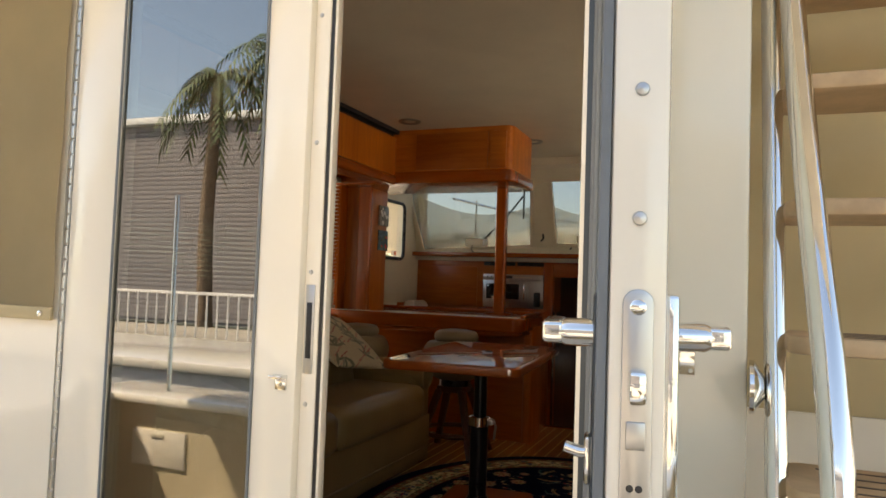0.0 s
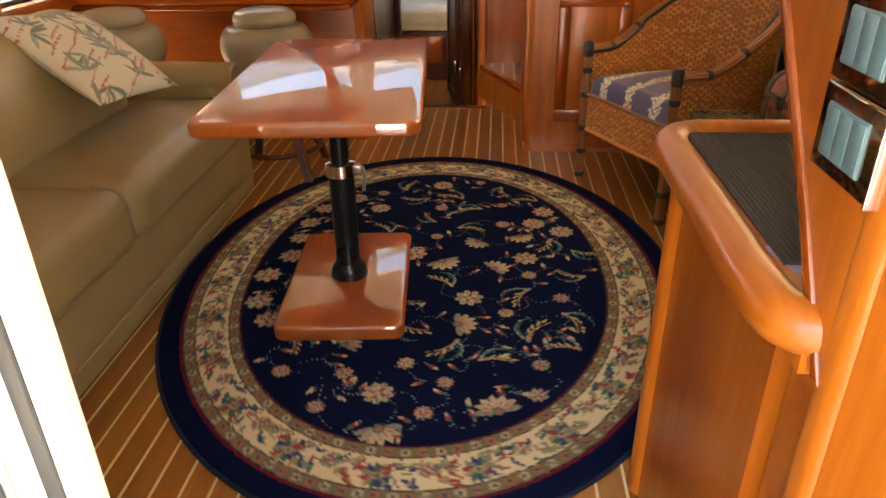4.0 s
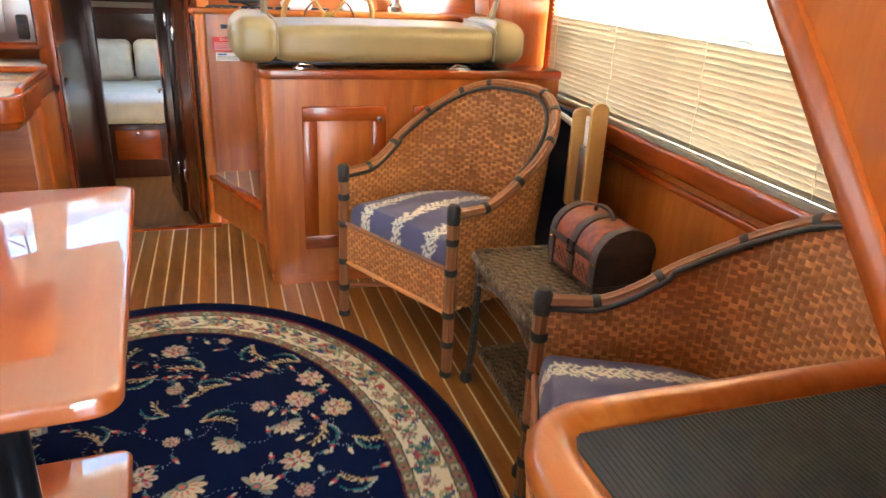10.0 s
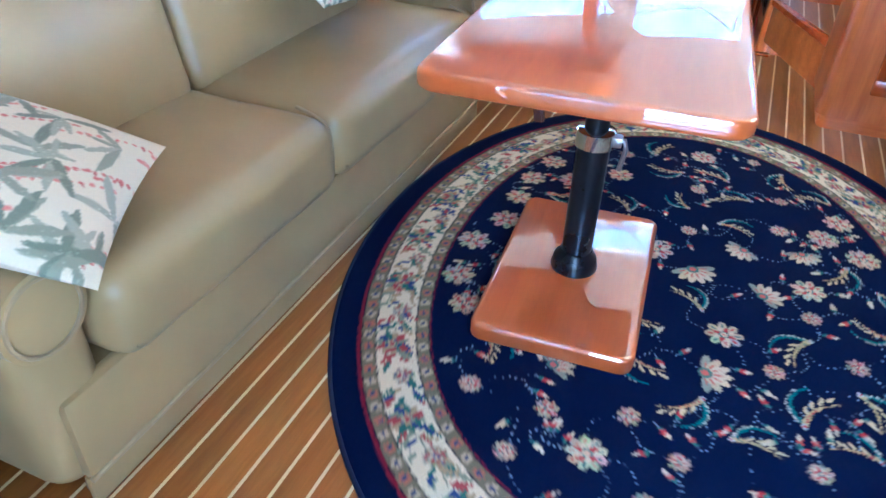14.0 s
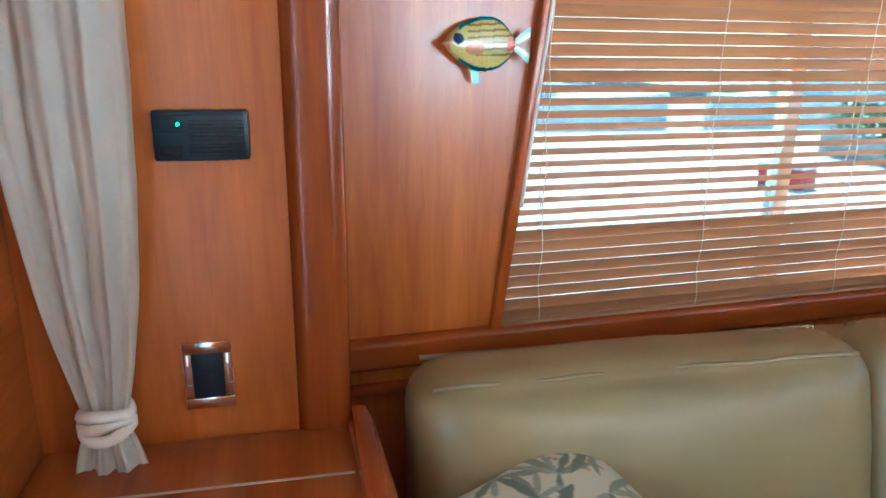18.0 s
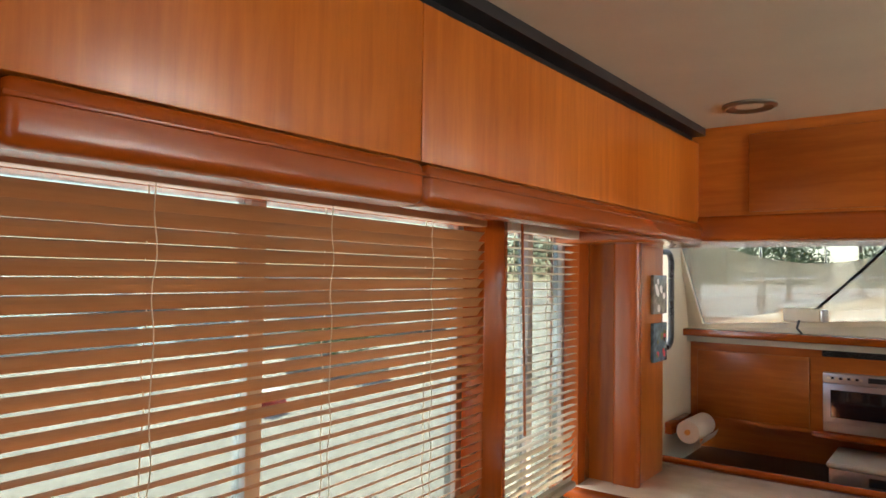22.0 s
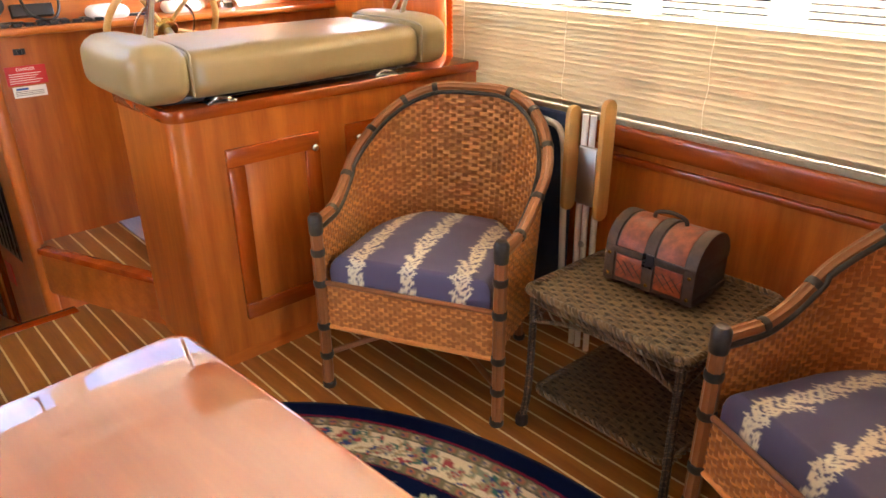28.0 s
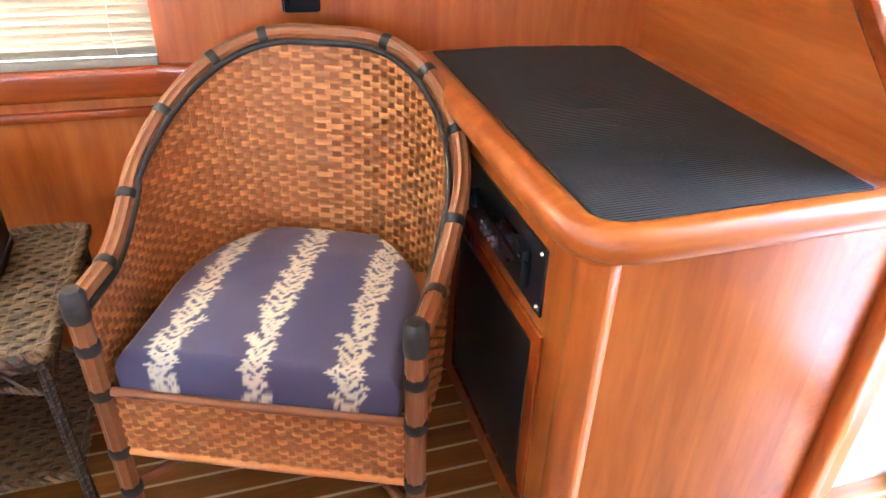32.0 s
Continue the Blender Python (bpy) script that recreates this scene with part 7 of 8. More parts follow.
    box("card", (-0.003, -0.05, -0.06), (0, 0.05, 0.06), RED, tg, 0)
    d2 = thing("locker_door", along(1, 0.10, -0.42, 0.004), turn(1), "cherry locker door with raised frame beside the companionway", "door")
    box("leaf", (-0.012, 0.0, 0), (0, 0.50, 1.60), CHERRY_Z, d2, 0.003)
    for a, c in (((0.0, 0.0), (0.07, 1.6)), ((0.43, 0.0), (0.50, 1.6)), ((0.07, 0.0), (0.43, 0.08)), ((0.07, 1.52), (0.43, 1.6))):
        box("frame", (-0.024, a[0], a[1]), (-0.011, c[0], c[1]), TRIM_Z, d2, 0.004)
    for z in (0.25, 1.25):
        box("hinge", (-0.030, 0.49, z), (-0.012, 0.53, z + 0.09), CHROME, d2, 0.002)
    dd = thing("cabin_door", along(2, 0.04, -0.44, 0.004), turn(2), "dark mahogany cabin door standing open against the side", "door")
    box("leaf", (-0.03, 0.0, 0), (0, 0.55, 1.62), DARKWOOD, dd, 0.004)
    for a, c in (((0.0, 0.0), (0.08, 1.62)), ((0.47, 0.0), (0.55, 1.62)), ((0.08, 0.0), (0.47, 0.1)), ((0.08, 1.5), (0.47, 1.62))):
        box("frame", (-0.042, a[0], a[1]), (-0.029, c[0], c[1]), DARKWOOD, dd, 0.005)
    for z in (0.3, 1.35):
        box("hinge", (-0.048, 0.0, z), (-0.03, 0.035, z + 0.09), CHROME, dd, 0.002)
    tube("door_handle", [(-0.042, 0.44, 0.85), (-0.085, 0.44, 0.85), (-0.085, 0.33, 0.85)], 0.010, CHROME, dd)
    f = thing("forward_cabin", (0, 0, 0), 0, "dim forward cabin lined in mahogany", "cabin", kind="structure")
    box("port_side", (-1.5, 5.4, -0.45), (-1.4, 8.8, 1.5), CREAM, f, 0)
    box("starboard_side", (0.85, 5.2, -0.45), (0.95, 8.8, 1.5), CREAM, f, 0)
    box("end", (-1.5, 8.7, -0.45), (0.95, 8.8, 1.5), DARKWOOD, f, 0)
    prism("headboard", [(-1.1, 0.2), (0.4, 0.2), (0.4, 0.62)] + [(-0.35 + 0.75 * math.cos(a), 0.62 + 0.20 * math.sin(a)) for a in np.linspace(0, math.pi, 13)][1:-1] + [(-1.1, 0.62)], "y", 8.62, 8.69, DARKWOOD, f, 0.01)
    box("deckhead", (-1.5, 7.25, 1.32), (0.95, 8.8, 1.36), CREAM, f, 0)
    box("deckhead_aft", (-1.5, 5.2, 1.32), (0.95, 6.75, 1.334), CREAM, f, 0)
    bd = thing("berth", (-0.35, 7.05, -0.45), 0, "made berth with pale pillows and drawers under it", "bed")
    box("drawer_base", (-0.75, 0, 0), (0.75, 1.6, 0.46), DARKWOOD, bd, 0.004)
    for x in (-0.25, 0.14):
        dw = box("drawer", (x, -0.014, 0.16), (x + 0.36, 0.004, 0.42), TRIM_X, bd, 0.006)
        lathe("pull", [(0.012, 0), (0.014, 0.012), (0, 0.016)], CHROME, dw, (x + 0.18, -0.014, 0.39), 12, "", Matrix.Rotation(math.pi / 2, 4, "X"))
    soft_box("mattress", (-0.74, -0.01, 0.46), (0.74, 1.55, 0.66), LINEN, bd, 0.06, (0, 0, 0.02), 14, wrinkle=0.01)
    soft_box("coverlet", (-0.76, -0.03, 0.47), (0.76, 0.95, 0.70), LINEN, bd, 0.07, (0, 0, 0.015), 14, wrinkle=0.015)
    for x in (-0.42, 0.12):
        soft_box("pillow", (x - 0.26, 0.95, 0.68), (x + 0.26, 1.18, 1.06), LINEN, bd, 0.08, (0.0, 0.03, 0), 12, wrinkle=0.012)
    # galley side of the port cabin wall with its framed window
    s = thing("wall_galley", (0, 0, 0), 0, "cream cabin side beside the galley", "wall", kind="structure")
    for a, c in (((3.9, -0.45), (5.3, 1.28)), ((3.9, 1.80), (5.3, 2.2)), ((3.9, 1.28), (4.02, 1.80)), ((4.78, 1.28), (5.3, 1.80))):
        box("panel", (-1.97, a[0], a[1]), (-1.90, c[0], c[1]), CREAM, s, 0)
    w = thing("galley_window", (0, 0, 0), 0, "dark framed side window beside the galley", "window", kind="structure")
    fr = rounded(4.03, 4.77, 1.29, 1.79, 0.06)
    tube("window_frame", [(-1.895, y, z) for y, z in fr], 0.016, BLACKMETAL, w, "", 8, True)
    g2 = box("pane", (-1.94, 4.02, 1.28), (-1.934, 4.78, 1.80), CLEAR, w, 0)
    g2.visible_shadow = False
    # two small painted tiles on the pilaster
    for z, seed, lab in ((1.545, 3, "small tile picture in black and white on the pilaster"), (1.355, 4, "small tile picture of red flowers on the pilaster")):
        p = thing("tile_picture", (-1.628, 3.82, z - 0.035), 0, lab, "picture", "tile pictures")
        box("tile", (0, -0.075, 0), (0.014, 0.075, 0.155), plain("tile_glaze", (0.10, 0.16, 0.20) if seed == 4 else (0.22, 0.22, 0.2), 0.25, 0, 0.5, 30), p, 0.003)
        rng = random.Random(seed)
        for k in range(9):
            y, zz = rng.uniform(-0.055, 0.055), rng.uniform(0.02, 0.13)
            lathe("painted_flower", [(rng.uniform(0.008, 0.018), 0), (0, 0.002)], RED if seed == 4 and k % 2 == 0 else (WHITE if seed == 3 else LEAF), p, (0.0145, y, zz), 8, "", Matrix.Rotation(math.pi / 2, 4, "Y"))


def windscreen():
    """Three raked panes in cream frames, with wipers and their motors, and a sagging mesh sun cover outside."""
    o = thing("windscreen", (0, 0, 0), 0, "three raked windscreen panes in cream frames", "window", kind="structure")
    def rake(x, z, off=0.0):
        """Point on the screen: leans forward going up; the outer panes wrap aft."""
        y = 5.27 - (z - 1.375) * 0.28
        if x < -0.70:
            y += (x + 0.70) * 0.16
        if x > 0.30:
            y -= (x - 0.30) * 0.16
        return Vector((x, y + off, z))
    def strip(name, pts, mat, t=0.03, off=0.0):
        bm = bmesh.new()
        a = [bm.verts.new(rake(x, z, off)) for x, z in pts]
        b = [bm.verts.new(rake(x, z, off + t)) for x, z in pts]
        bm.faces.new(a), bm.faces.new(b[::-1])
        for i in range(len(pts)):
            bm.faces.new((a[i], b[i], b[(i + 1) % len(pts)], a[(i + 1) % len(pts)]))
        bmesh.ops.recalc_face_normals(bm, faces=bm.faces)
        return part(name, bm, mat, o, "", 35)
    panes = [[(-1.82, 1.40), (-0.82, 1.46), (-0.80, 1.97), (-1.93, 1.97)], [(-0.58, 1.475), (0.17, 1.475), (0.21, 2.03), (-0.61, 2.03)], [(0.43, 1.46), (1.55, 1.42), (1.66, 2.0), (0.40, 2.02)]]
    for p in panes:
        g = strip("pane", p, TINTED, 0.005, 0.012)
        g.visible_shadow = False
        for i in range(4):
            a, b = Vector((*p[i], 0)), Vector((*p[(i + 1) % 4], 0))
            d = (b - a).normalized()
            n = Vector((d[1], -d[0], 0)) * 0.03
            strip("frame", [tuple((a - d * 0.02)[:2]), tuple((b + d * 0.02)[:2]), tuple((b + n + d * 0.02)[:2]), tuple((a + n - d * 0.02)[:2])], CREAM, 0.05, -0.02)
    for pts in ([(-2.15, 1.30), (1.95, 1.30), (1.95, 1.42), (0.41, 1.44), (0.20, 1.45), (-0.60, 1.45), (-0.80, 1.44), (-1.85, 1.38), (-2.15, 1.38)],
                [(-2.2, 1.98), (-0.78, 1.98), (-0.62, 2.04), (0.22, 2.04), (0.38, 2.03), (1.75, 2.01), (1.95, 2.22), (-2.2, 2.22)],
                [(-0.81, 1.44), (-0.59, 1.45), (-0.62, 2.05), (-0.79, 2.0)], [(0.18, 1.45), (0.42, 1.44), (0.39, 2.04), (0.22, 2.05)],
                [(-2.2, 1.35), (-1.84, 1.38), (-1.95, 1.99), (-2.2, 1.99)], [(1.57, 1.40), (1.95, 1.35), (1.95, 2.05), (1.68, 2.02)]):
        strip("panel", pts, CREAM, 0.04, 0.0)
    box("head_lining", (-2.0, 4.66, 2.10), (2.0, 5.2, 2.2), CEILING, o, 0)
    for x, z in ((-1.30, 1.475), (-0.28, 1.515)):
        w = thing("wiper_motor", tuple(rake(x, z, -0.05)), -6, "cream wiper motor housing on the windscreen", "wiper", "wiper motors")
        box("housing", (-0.10, -0.05, -0.04), (0.08, 0.03, 0.03), CREAM, w, 0.012, seg=3)
        box("end_cap", (0.075, -0.045, -0.036), (0.10, 0.028, 0.026), STEEL, w, 0.008)
        tube("hose", [(-0.02, -0.05, -0.03), (-0.03, -0.055, -0.07), (-0.01, -0.04, -0.10)], 0.006, BLACK, w)
        e = rake(x + 0.42, z + 0.42, 0.06) - rake(x, z, -0.05)
        tube("arm", [(0.02, 0.09, 0.02), tuple(e * 0.6 + Vector((0, 0.08, 0))), tuple(e)], 0.008, BLACKMETAL, w)
        tube("blade", [tuple(e + Vector((0.0, 0.03, 0.16))), tuple(e + Vector((0, 0.03, -0.2)))], 0.008, BLACK, w)
    for x in (-0.72, 0.30):
        tube("latch", [tuple(rake(x, 1.50, -0.02)), tuple(rake(x + 0.03, 1.52, -0.06)), tuple(rake(x + 0.02, 1.56, -0.03))], 0.008, BLACKMETAL, o)
    for x in (-0.45, 0.12):
        tube("clip", [tuple(rake(x, 1.44, -0.01)), tuple(rake(x, 1.43, -0.05)), tuple(rake(x, 1.40, -0.03))], 0.009, BLACKMETAL, o)
    c = thing("sun_cover", (0, 0, 0), 0, "sagging cream mesh sun cover outside the windscreen", "cover")
    for x0, x1, za, zb, sag in ((-1.95, -0.72, 1.93, 1.86, 0.15), (-0.68, 0.30, 1.84, 1.84, 0.12), (0.32, 1.7, 1.84, 1.92, 0.15)):
        bm = bmesh.new()
        n = 24
        lo = [bm.verts.new(rake(x0 + (x1 - x0) * i / n, 1.32, 0.16)) for i in range(n + 1)]
        hi = [bm.verts.new(rake(x0 + (x1 - x0) * i / n, za + (zb - za) * i / n - sag * math.sin(math.pi * i / n), 0.14)) for i in range(n + 1)]
        for i in range(n):
            bm.faces.new((lo[i], lo[i + 1], hi[i + 1], hi[i]))
        part("mesh_panel", bm, SCREENCLOTH, c, "", 60)


def bag_chair():
    """Folded beach chair leaning on the starboard side behind the armchair."""
    o = thing("folding_chair", (1.50, 2.86, 0), -3, "folded beach chair with pale oak arms and navy cloth", "folding chair")
    for y, top in ((-0.14, 0.965), (0.0, 0.925)):
        prism("arm_board", rounded(-0.03, 0.03, 0.56, top, 0.028, 6), "y", y - 0.010, y + 0.010, OAK, o, 0.004)
    for y in (-0.11, -0.07, -0.04):
        tube("frame_tube", [(0.03, y, 0.02), (0.015, y, 0.5), (0.01 - y * 0.1, y, 0.9)], 0.011, WHITE, o)
    tube("bent_frame", smooth_path([(0.06, 0.05, 0.10), (0.045, 0.06, 0.6), (0.04, 0.08, 0.8), (0.04, 0.16, 0.84), (0.05, 0.4, 0.84), (0.06, 0.47, 0.76), (0.08, 0.48, 0.1)], 6), 0.012, WHITE, o)
    box("cloth", (0.06, 0.06, 0.16), (0.10, 0.46, 0.87), NAVYCLOTH, o, 0.015)
    for z in (0.45, 0.62):
        lathe("rivet", [(0.012, 0), (0.01, 0.006), (0, 0.008)], STEEL, o, (0.0, -0.075, z), 10, "", Matrix.Rotation(-math.pi / 2, 4, "Y"))
    box("hinge_plate", (-0.012, -0.115, 0.60), (0.008, -0.04, 0.80), STEEL, o, 0.004)
    b = thing("tartan_bag", (1.44, 2.02, 0), 4, "dark tartan bag on the floor under the wicker table", "bag")
    soft_box("body", (-0.14, -0.09, 0.0), (0.14, 0.09, 0.2), plain("tartan", (0.02, 0.045, 0.05), 0.9, 0, 0.9, 18), b, 0.05, (0, 0.02, 0.01), 10, wrinkle=0.01)


# ---------------------------------------------------------------- the door, the cockpit and what lies outside
def cockpit():
    d = thing("door_1", (0, 0, 0), 0, "white gelcoat door leaf with a tinted window, closed", "door", kind="structure")
    y0, y1 = 0.185, 0.235
    hx, fx, px0, px1, zb, zt, pz0, pz1 = -0.571, 0.066, -0.432, -0.036, -0.045, 2.138, 0.19, 1.93
    box("hinge_stile", (hx, y0, zb), (px0, y1, zt), GELCOAT, d, 0.006)
    box("lock_stile", (px1, y0, zb), (fx, y1, zt), GELCOAT, d, 0.006)
    box("top_rail", (px0, y0, pz1), (px1, y1, zt), GELCOAT, d, 0.0)
    box("bottom_rail", (px0, y0, zb), (px1, y1, pz0), GELCOAT, d, 0.0)
    for cx, sx in ((px0, 1), (px1, -1)):
        pts = [(cx, pz0)] + [(cx + sx * 0.085 * (1 - math.cos(a)), pz0 + 0.085 * (1 - math.sin(a))) for a in np.linspace(0, math.pi / 2, 10)]
        prism("window_corner", pts if sx > 0 else pts[::-1], "y", y0 + 0.001, y1 - 0.001, GELCOAT, d, 0)
    tube("gasket", [(x, y0 - 0.001, z) for x, z in rounded(px0 + 0.001, px1 - 0.001, pz0 + 0.001, pz1, 0.085)], 0.003, GREYSEAL, d, "", 8, True)
    g = box("pane", (px0, y0 + 0.006, pz0 - 0.005), (px1, y0 + 0.012, pz1), DARKGLASS, d, 0)
    g.visible_shadow = False
    box("rebate", (fx, y0 + 0.018, zb), (fx + 0.034, y1 - 0.004, zt), GELCOAT, d, 0.003)
    box("edge_strip", (fx + 0.034, y0 + 0.022, zb), (fx + 0.041, y1 - 0.008, zt), BLACK, d, 0)
    box("rebate_lip", (fx + 0.041, y0 + 0.024, zb), (fx + 0.047, y1 - 0.006, zt), GELCOAT, d, 0.001)
    sl = box("strike_plate", (fx + 0.006, y0 + 0.0145, 0.90), (fx + 0.026, y0 + 0.0185, 1.075), STEEL, d, 0.002)
    box("strike_slot", (fx + 0.010, y0 + 0.0130, 0.93), (fx + 0.022, y0 + 0.0150, 1.04), BLACK, sl, 0.001)
    h = box("piano_hinge", (hx - 0.010, y0 - 0.001, zb), (hx, y0 + 0.006, zt), STEEL, d, 0.001)
    bm = bmesh.new()
    for k in range(62):
        add_box(bm, (hx - 0.0095, y0 - 0.004, zb + 0.004 + k * 0.035), (hx - 0.0005, y0 + 0.004, zb + 0.035 + k * 0.035), 0.0015, 1)
    part("hinge_knuckles", bm, STEEL, d, kind="stuff")
    br = box("bracket", (0.022, y0 - 0.006, 0.866), (0.048, y0, 0.892), CHROME, d, 0.002)
    box("bracket_lip", (0.018, y0 - 0.024, 0.890), (0.048, y0, 0.896), CHROME, br, 0.001)
    lathe("screw", [(0.004, 0), (0.003, 0.002), (0, 0.0025)], STEEL, br, (0.036, y0 - 0.006, 0.878), 10, "", Matrix.Rotation(math.pi / 2, 4, "X"))
    for x, z in ((-0.493, 0.14), (-0.02, 0.162)):
        lathe("screw", [(0.008, 0), (0.006, 0.003), (0, 0.004)], STEEL, d, (x, y0, z), 12, "", Matrix.Rotation(math.pi / 2, 4, "X"))
    for k in range(7):
        lathe("rebate_screw", [(0.005, 0), (0.004, 0.002), (0, 0.0025)], STEEL, d, (fx + 0.013, y0 + 0.018, 0.06 + 0.26 * k), 10, "", Matrix.Rotation(math.pi / 2, 4, "X"))
    # the other leaf stands open, its lock edge towards the cockpit
    e = thing("door_2", (0.662, 0.178, 0), 11.0, "white gelcoat door leaf with its lock, standing open", "door", kind="structure")
    L, t0, t1 = 0.595, -0.020, 0.026
    box("front_stile", (t0, -L, zb), (t1, -L + 0.10, zt), GELCOAT, e, 0.006)
    box("hinge_stile", (t0, -0.09, zb), (t1, 0.0, zt), GELCOAT, e, 0.006)
    box("bottom_rail", (t0, -L + 0.10, zb), (t1, -0.09, 0.19), GELCOAT, e, 0)
    box("top_rail", (t0, -L + 0.10, 1.93), (t1, -0.09, zt), GELCOAT, e, 0)
    box("pane", (t0 + 0.004, -L + 0.10, 0.18), (t0 + 0.012, -0.09, 1.94), REFLECTPANE, e, 0, "door glass with its white reflection painted on")
    tube("gasket", [(t0 - 0.001, y, z) for y, z in rounded(-L + 0.099, -0.089, 0.191, 1.929, 0.085)], 0.004, GREYSEAL, e, "", 8, True)
    box("hinge_strip", (t0 - 0.010, -0.05, zb), (t0 - 0.0005, -0.004, zt), GREYSEAL, e, 0.002, "grey rubber strip")
    box("weather_strip", (t0 - 0.009, -L + 0.002, zb), (t0 - 0.0005, -L + 0.045, zt), GREYSEAL, e, 0.002, "grey rubber strip")
    lp = prism("lock_plate", rounded(-0.009, 0.015, 0.835, 1.088, 0.011), "y", -L - 0.0035, -L + 0.002, STEEL, e, 0.001, "brushed steel lock plate")
    for z in (1.074, 0.850):
        lathe("screw", [(0.0065, 0), (0.005, 0.0015), (0, 0.002)], CHROME, lp, (0.003, -L - 0.0035, z), 14, "", Matrix.Rotation(math.pi / 2, 4, "X"))
    box("latch_bolt", (-0.004, -L - 0.017, 0.998), (0.010, -L, 1.025), CHROME, lp, 0.004)
    box("dead_bolt", (-0.005, -L - 0.0052, 0.962), (0.010, -L - 0.003, 0.984), STEEL, lp, 0.001)
    for x in (-0.001, 0.006):
        lathe("key_hole", [(0.003, 0), (0, 0.0004)], BLACK, lp, (x, -L - 0.0036, 0.932), 10, "", Matrix.Rotation(math.pi / 2, 4, "X"))
    for z in (1.45, 1.25, 1.145, 0.78, 0.60, 0.40):
        lathe("screw", [(0.006, 0), (0.005, 0.002), (0, 0.003)], STEEL, e, (0.003, -L - 0.0005, z), 10, "", Matrix.Rotation(math.pi / 2, 4, "X"))
    for sd, x0 in ((-1, t0), (1, t1)):
        es = box("escutcheon", (min(x0, x0 + sd * 0.011), -L + 0.012, 0.885), (max(x0, x0 + sd * 0.011), -L + 0.052, 1.085), NAVYPLASTIC if sd < 0 else CHROME, e, 0.004)
        lathe("spindle", [(0.012, 0), (0.012, 0.022), (0.010, 0.026)], CHROME, es, (x0 + sd * 0.011, -L + 0.032, 1.050), 20, "", Matrix.Rotation(sd * math.pi / 2, 4, "Y"))
        lv = prism("lever", rounded(-0.008, 0.008, -0.005, 0.005, 0.004), "x", 0, 0.036, CHROME, es, 0.002, "satin chrome lever")
        lv.matrix_basis = pose(x0 + sd * 0.013 if sd > 0 else x0 - 0.049, -L + 0.032, 1.050)
        gp = soft_box("lever_grip", (-0.010, -0.010, -0.010), (0.010, 0.085, 0.010), CHROME, es, 0.005, (0, 0, 0), 8, "satin chrome lever")
        gp.matrix_basis = pose(x0 + sd * 0.044, -L + 0.034, 1.050)
    tube("thumb_turn", [(t0 - 0.010, -L + 0.032, 0.950), (t0 - 0.020, -L + 0.032, 0.950), (t0 - 0.032, -L + 0.034, 0.953)], 0.005, CHROME, e)
    box("thumb_plate", (t0 - 0.016, -L + 0.020, 0.925), (t0 - 0.010, -L + 0.044, 0.965), CHROME, e, 0.003)
    box("key_cylinder", (t1, -L + 0.018, 0.905), (t1 + 0.012, -L + 0.042, 0.945), CHROME, e, 0.004)
    # plate with two words
    k = thing("breaker_plate", (0.742, 0.1845, 0.958), 0, "small engraved metal plate on the gelcoat", "sign")
    box("plate", (0, -0.003, 0.0), (0.058, 0, 0.072), CHROME, k, 0.001)
    for qx in (0.006, 0.052):
        for qz in (0.006, 0.066):
            lathe("screw", [(0.004, 0), (0.003, 0.0015), (0, 0.002)], STEEL, k, (qx, -0.003, qz), 10, "", Matrix.Rotation(math.pi / 2, 4, "X"))
    letters("COCKPIT", 0.0075, (0.029, -0.0032, 0.062), (90, 0, 0), BLACK, k)
    letters("LIGHTS", 0.0075, (0.029, -0.0032, 0.054), (90, 0, 0), BLACK, k)
    # canvas over the aft window
    c = thing("window_cover", (-0.592, 0.183, 0.97), 0, "tan canvas cover snapped over the aft window", "cover")
    bm = bmesh.new()
    n = 30
    vs = [[bm.verts.new((-1.3 + 1.3 * i / n, -0.012 - 0.006 * math.sin(i * 0.8 + j * 0.35) * math.sin(j * 0.21), 1.0 * j / n)) for j in range(n + 1)] for i in range(n + 1)]
    for i in range(n):
        for j in range(n):
            bm.faces.new((vs[i][j], vs[i + 1][j], vs[i + 1][j + 1], vs[i][j + 1]))
    bmesh.ops.solidify(bm, geom=bm.faces[:], thickness=0.002)
    part("cloth", bm, TANPANEL, c, "", 60)
    box("hem", (-1.3, -0.018, 0.0), (0, -0.008, 0.03), TANPANEL, c, 0.002)
    for x in (-0.03, -0.4, -0.8):
        lathe("snap", [(0.008, 0), (0.007, 0.004), (0, 0.006)], CHROME, c, (x, -0.018, 0.015), 14, "", Matrix.Rotation(math.pi / 2, 4, "X"))
    # stairs to the upper deck, in the recess beside the door
    l = thing("boarding_ladder", (0, 0, 0), 0, "chrome ladder with pale treads leading to the upper deck", "ladder")
    pale = plain("pale_teak", (0.52, 0.36, 0.22), 0.6, 0, 0.15, 12)
    for k in range(10):
        z, y = 0.005 + 0.2 * k, -0.05 + 0.05 * k
        t = prism("tread", rounded(0.925, 1.50, y - 0.09, y + 0.09, 0.03, 5), "z", z, z + 0.026, pale, l, 0.006)
        for q in range(4):
            box("grip_line", (0.97, y - 0.07 + q * 0.04, z + 0.026), (1.46, y - 0.064 + q * 0.04, z + 0.0268), BROWNHIDE, t, 0)
    for x in (0.908, 1.515):
        tube("stringer", [(x + 0.012, -0.12, -0.2), (x, 0.40, 1.85), (x, 0.46, 2.1)], 0.016, CHROME, l, "", 14)
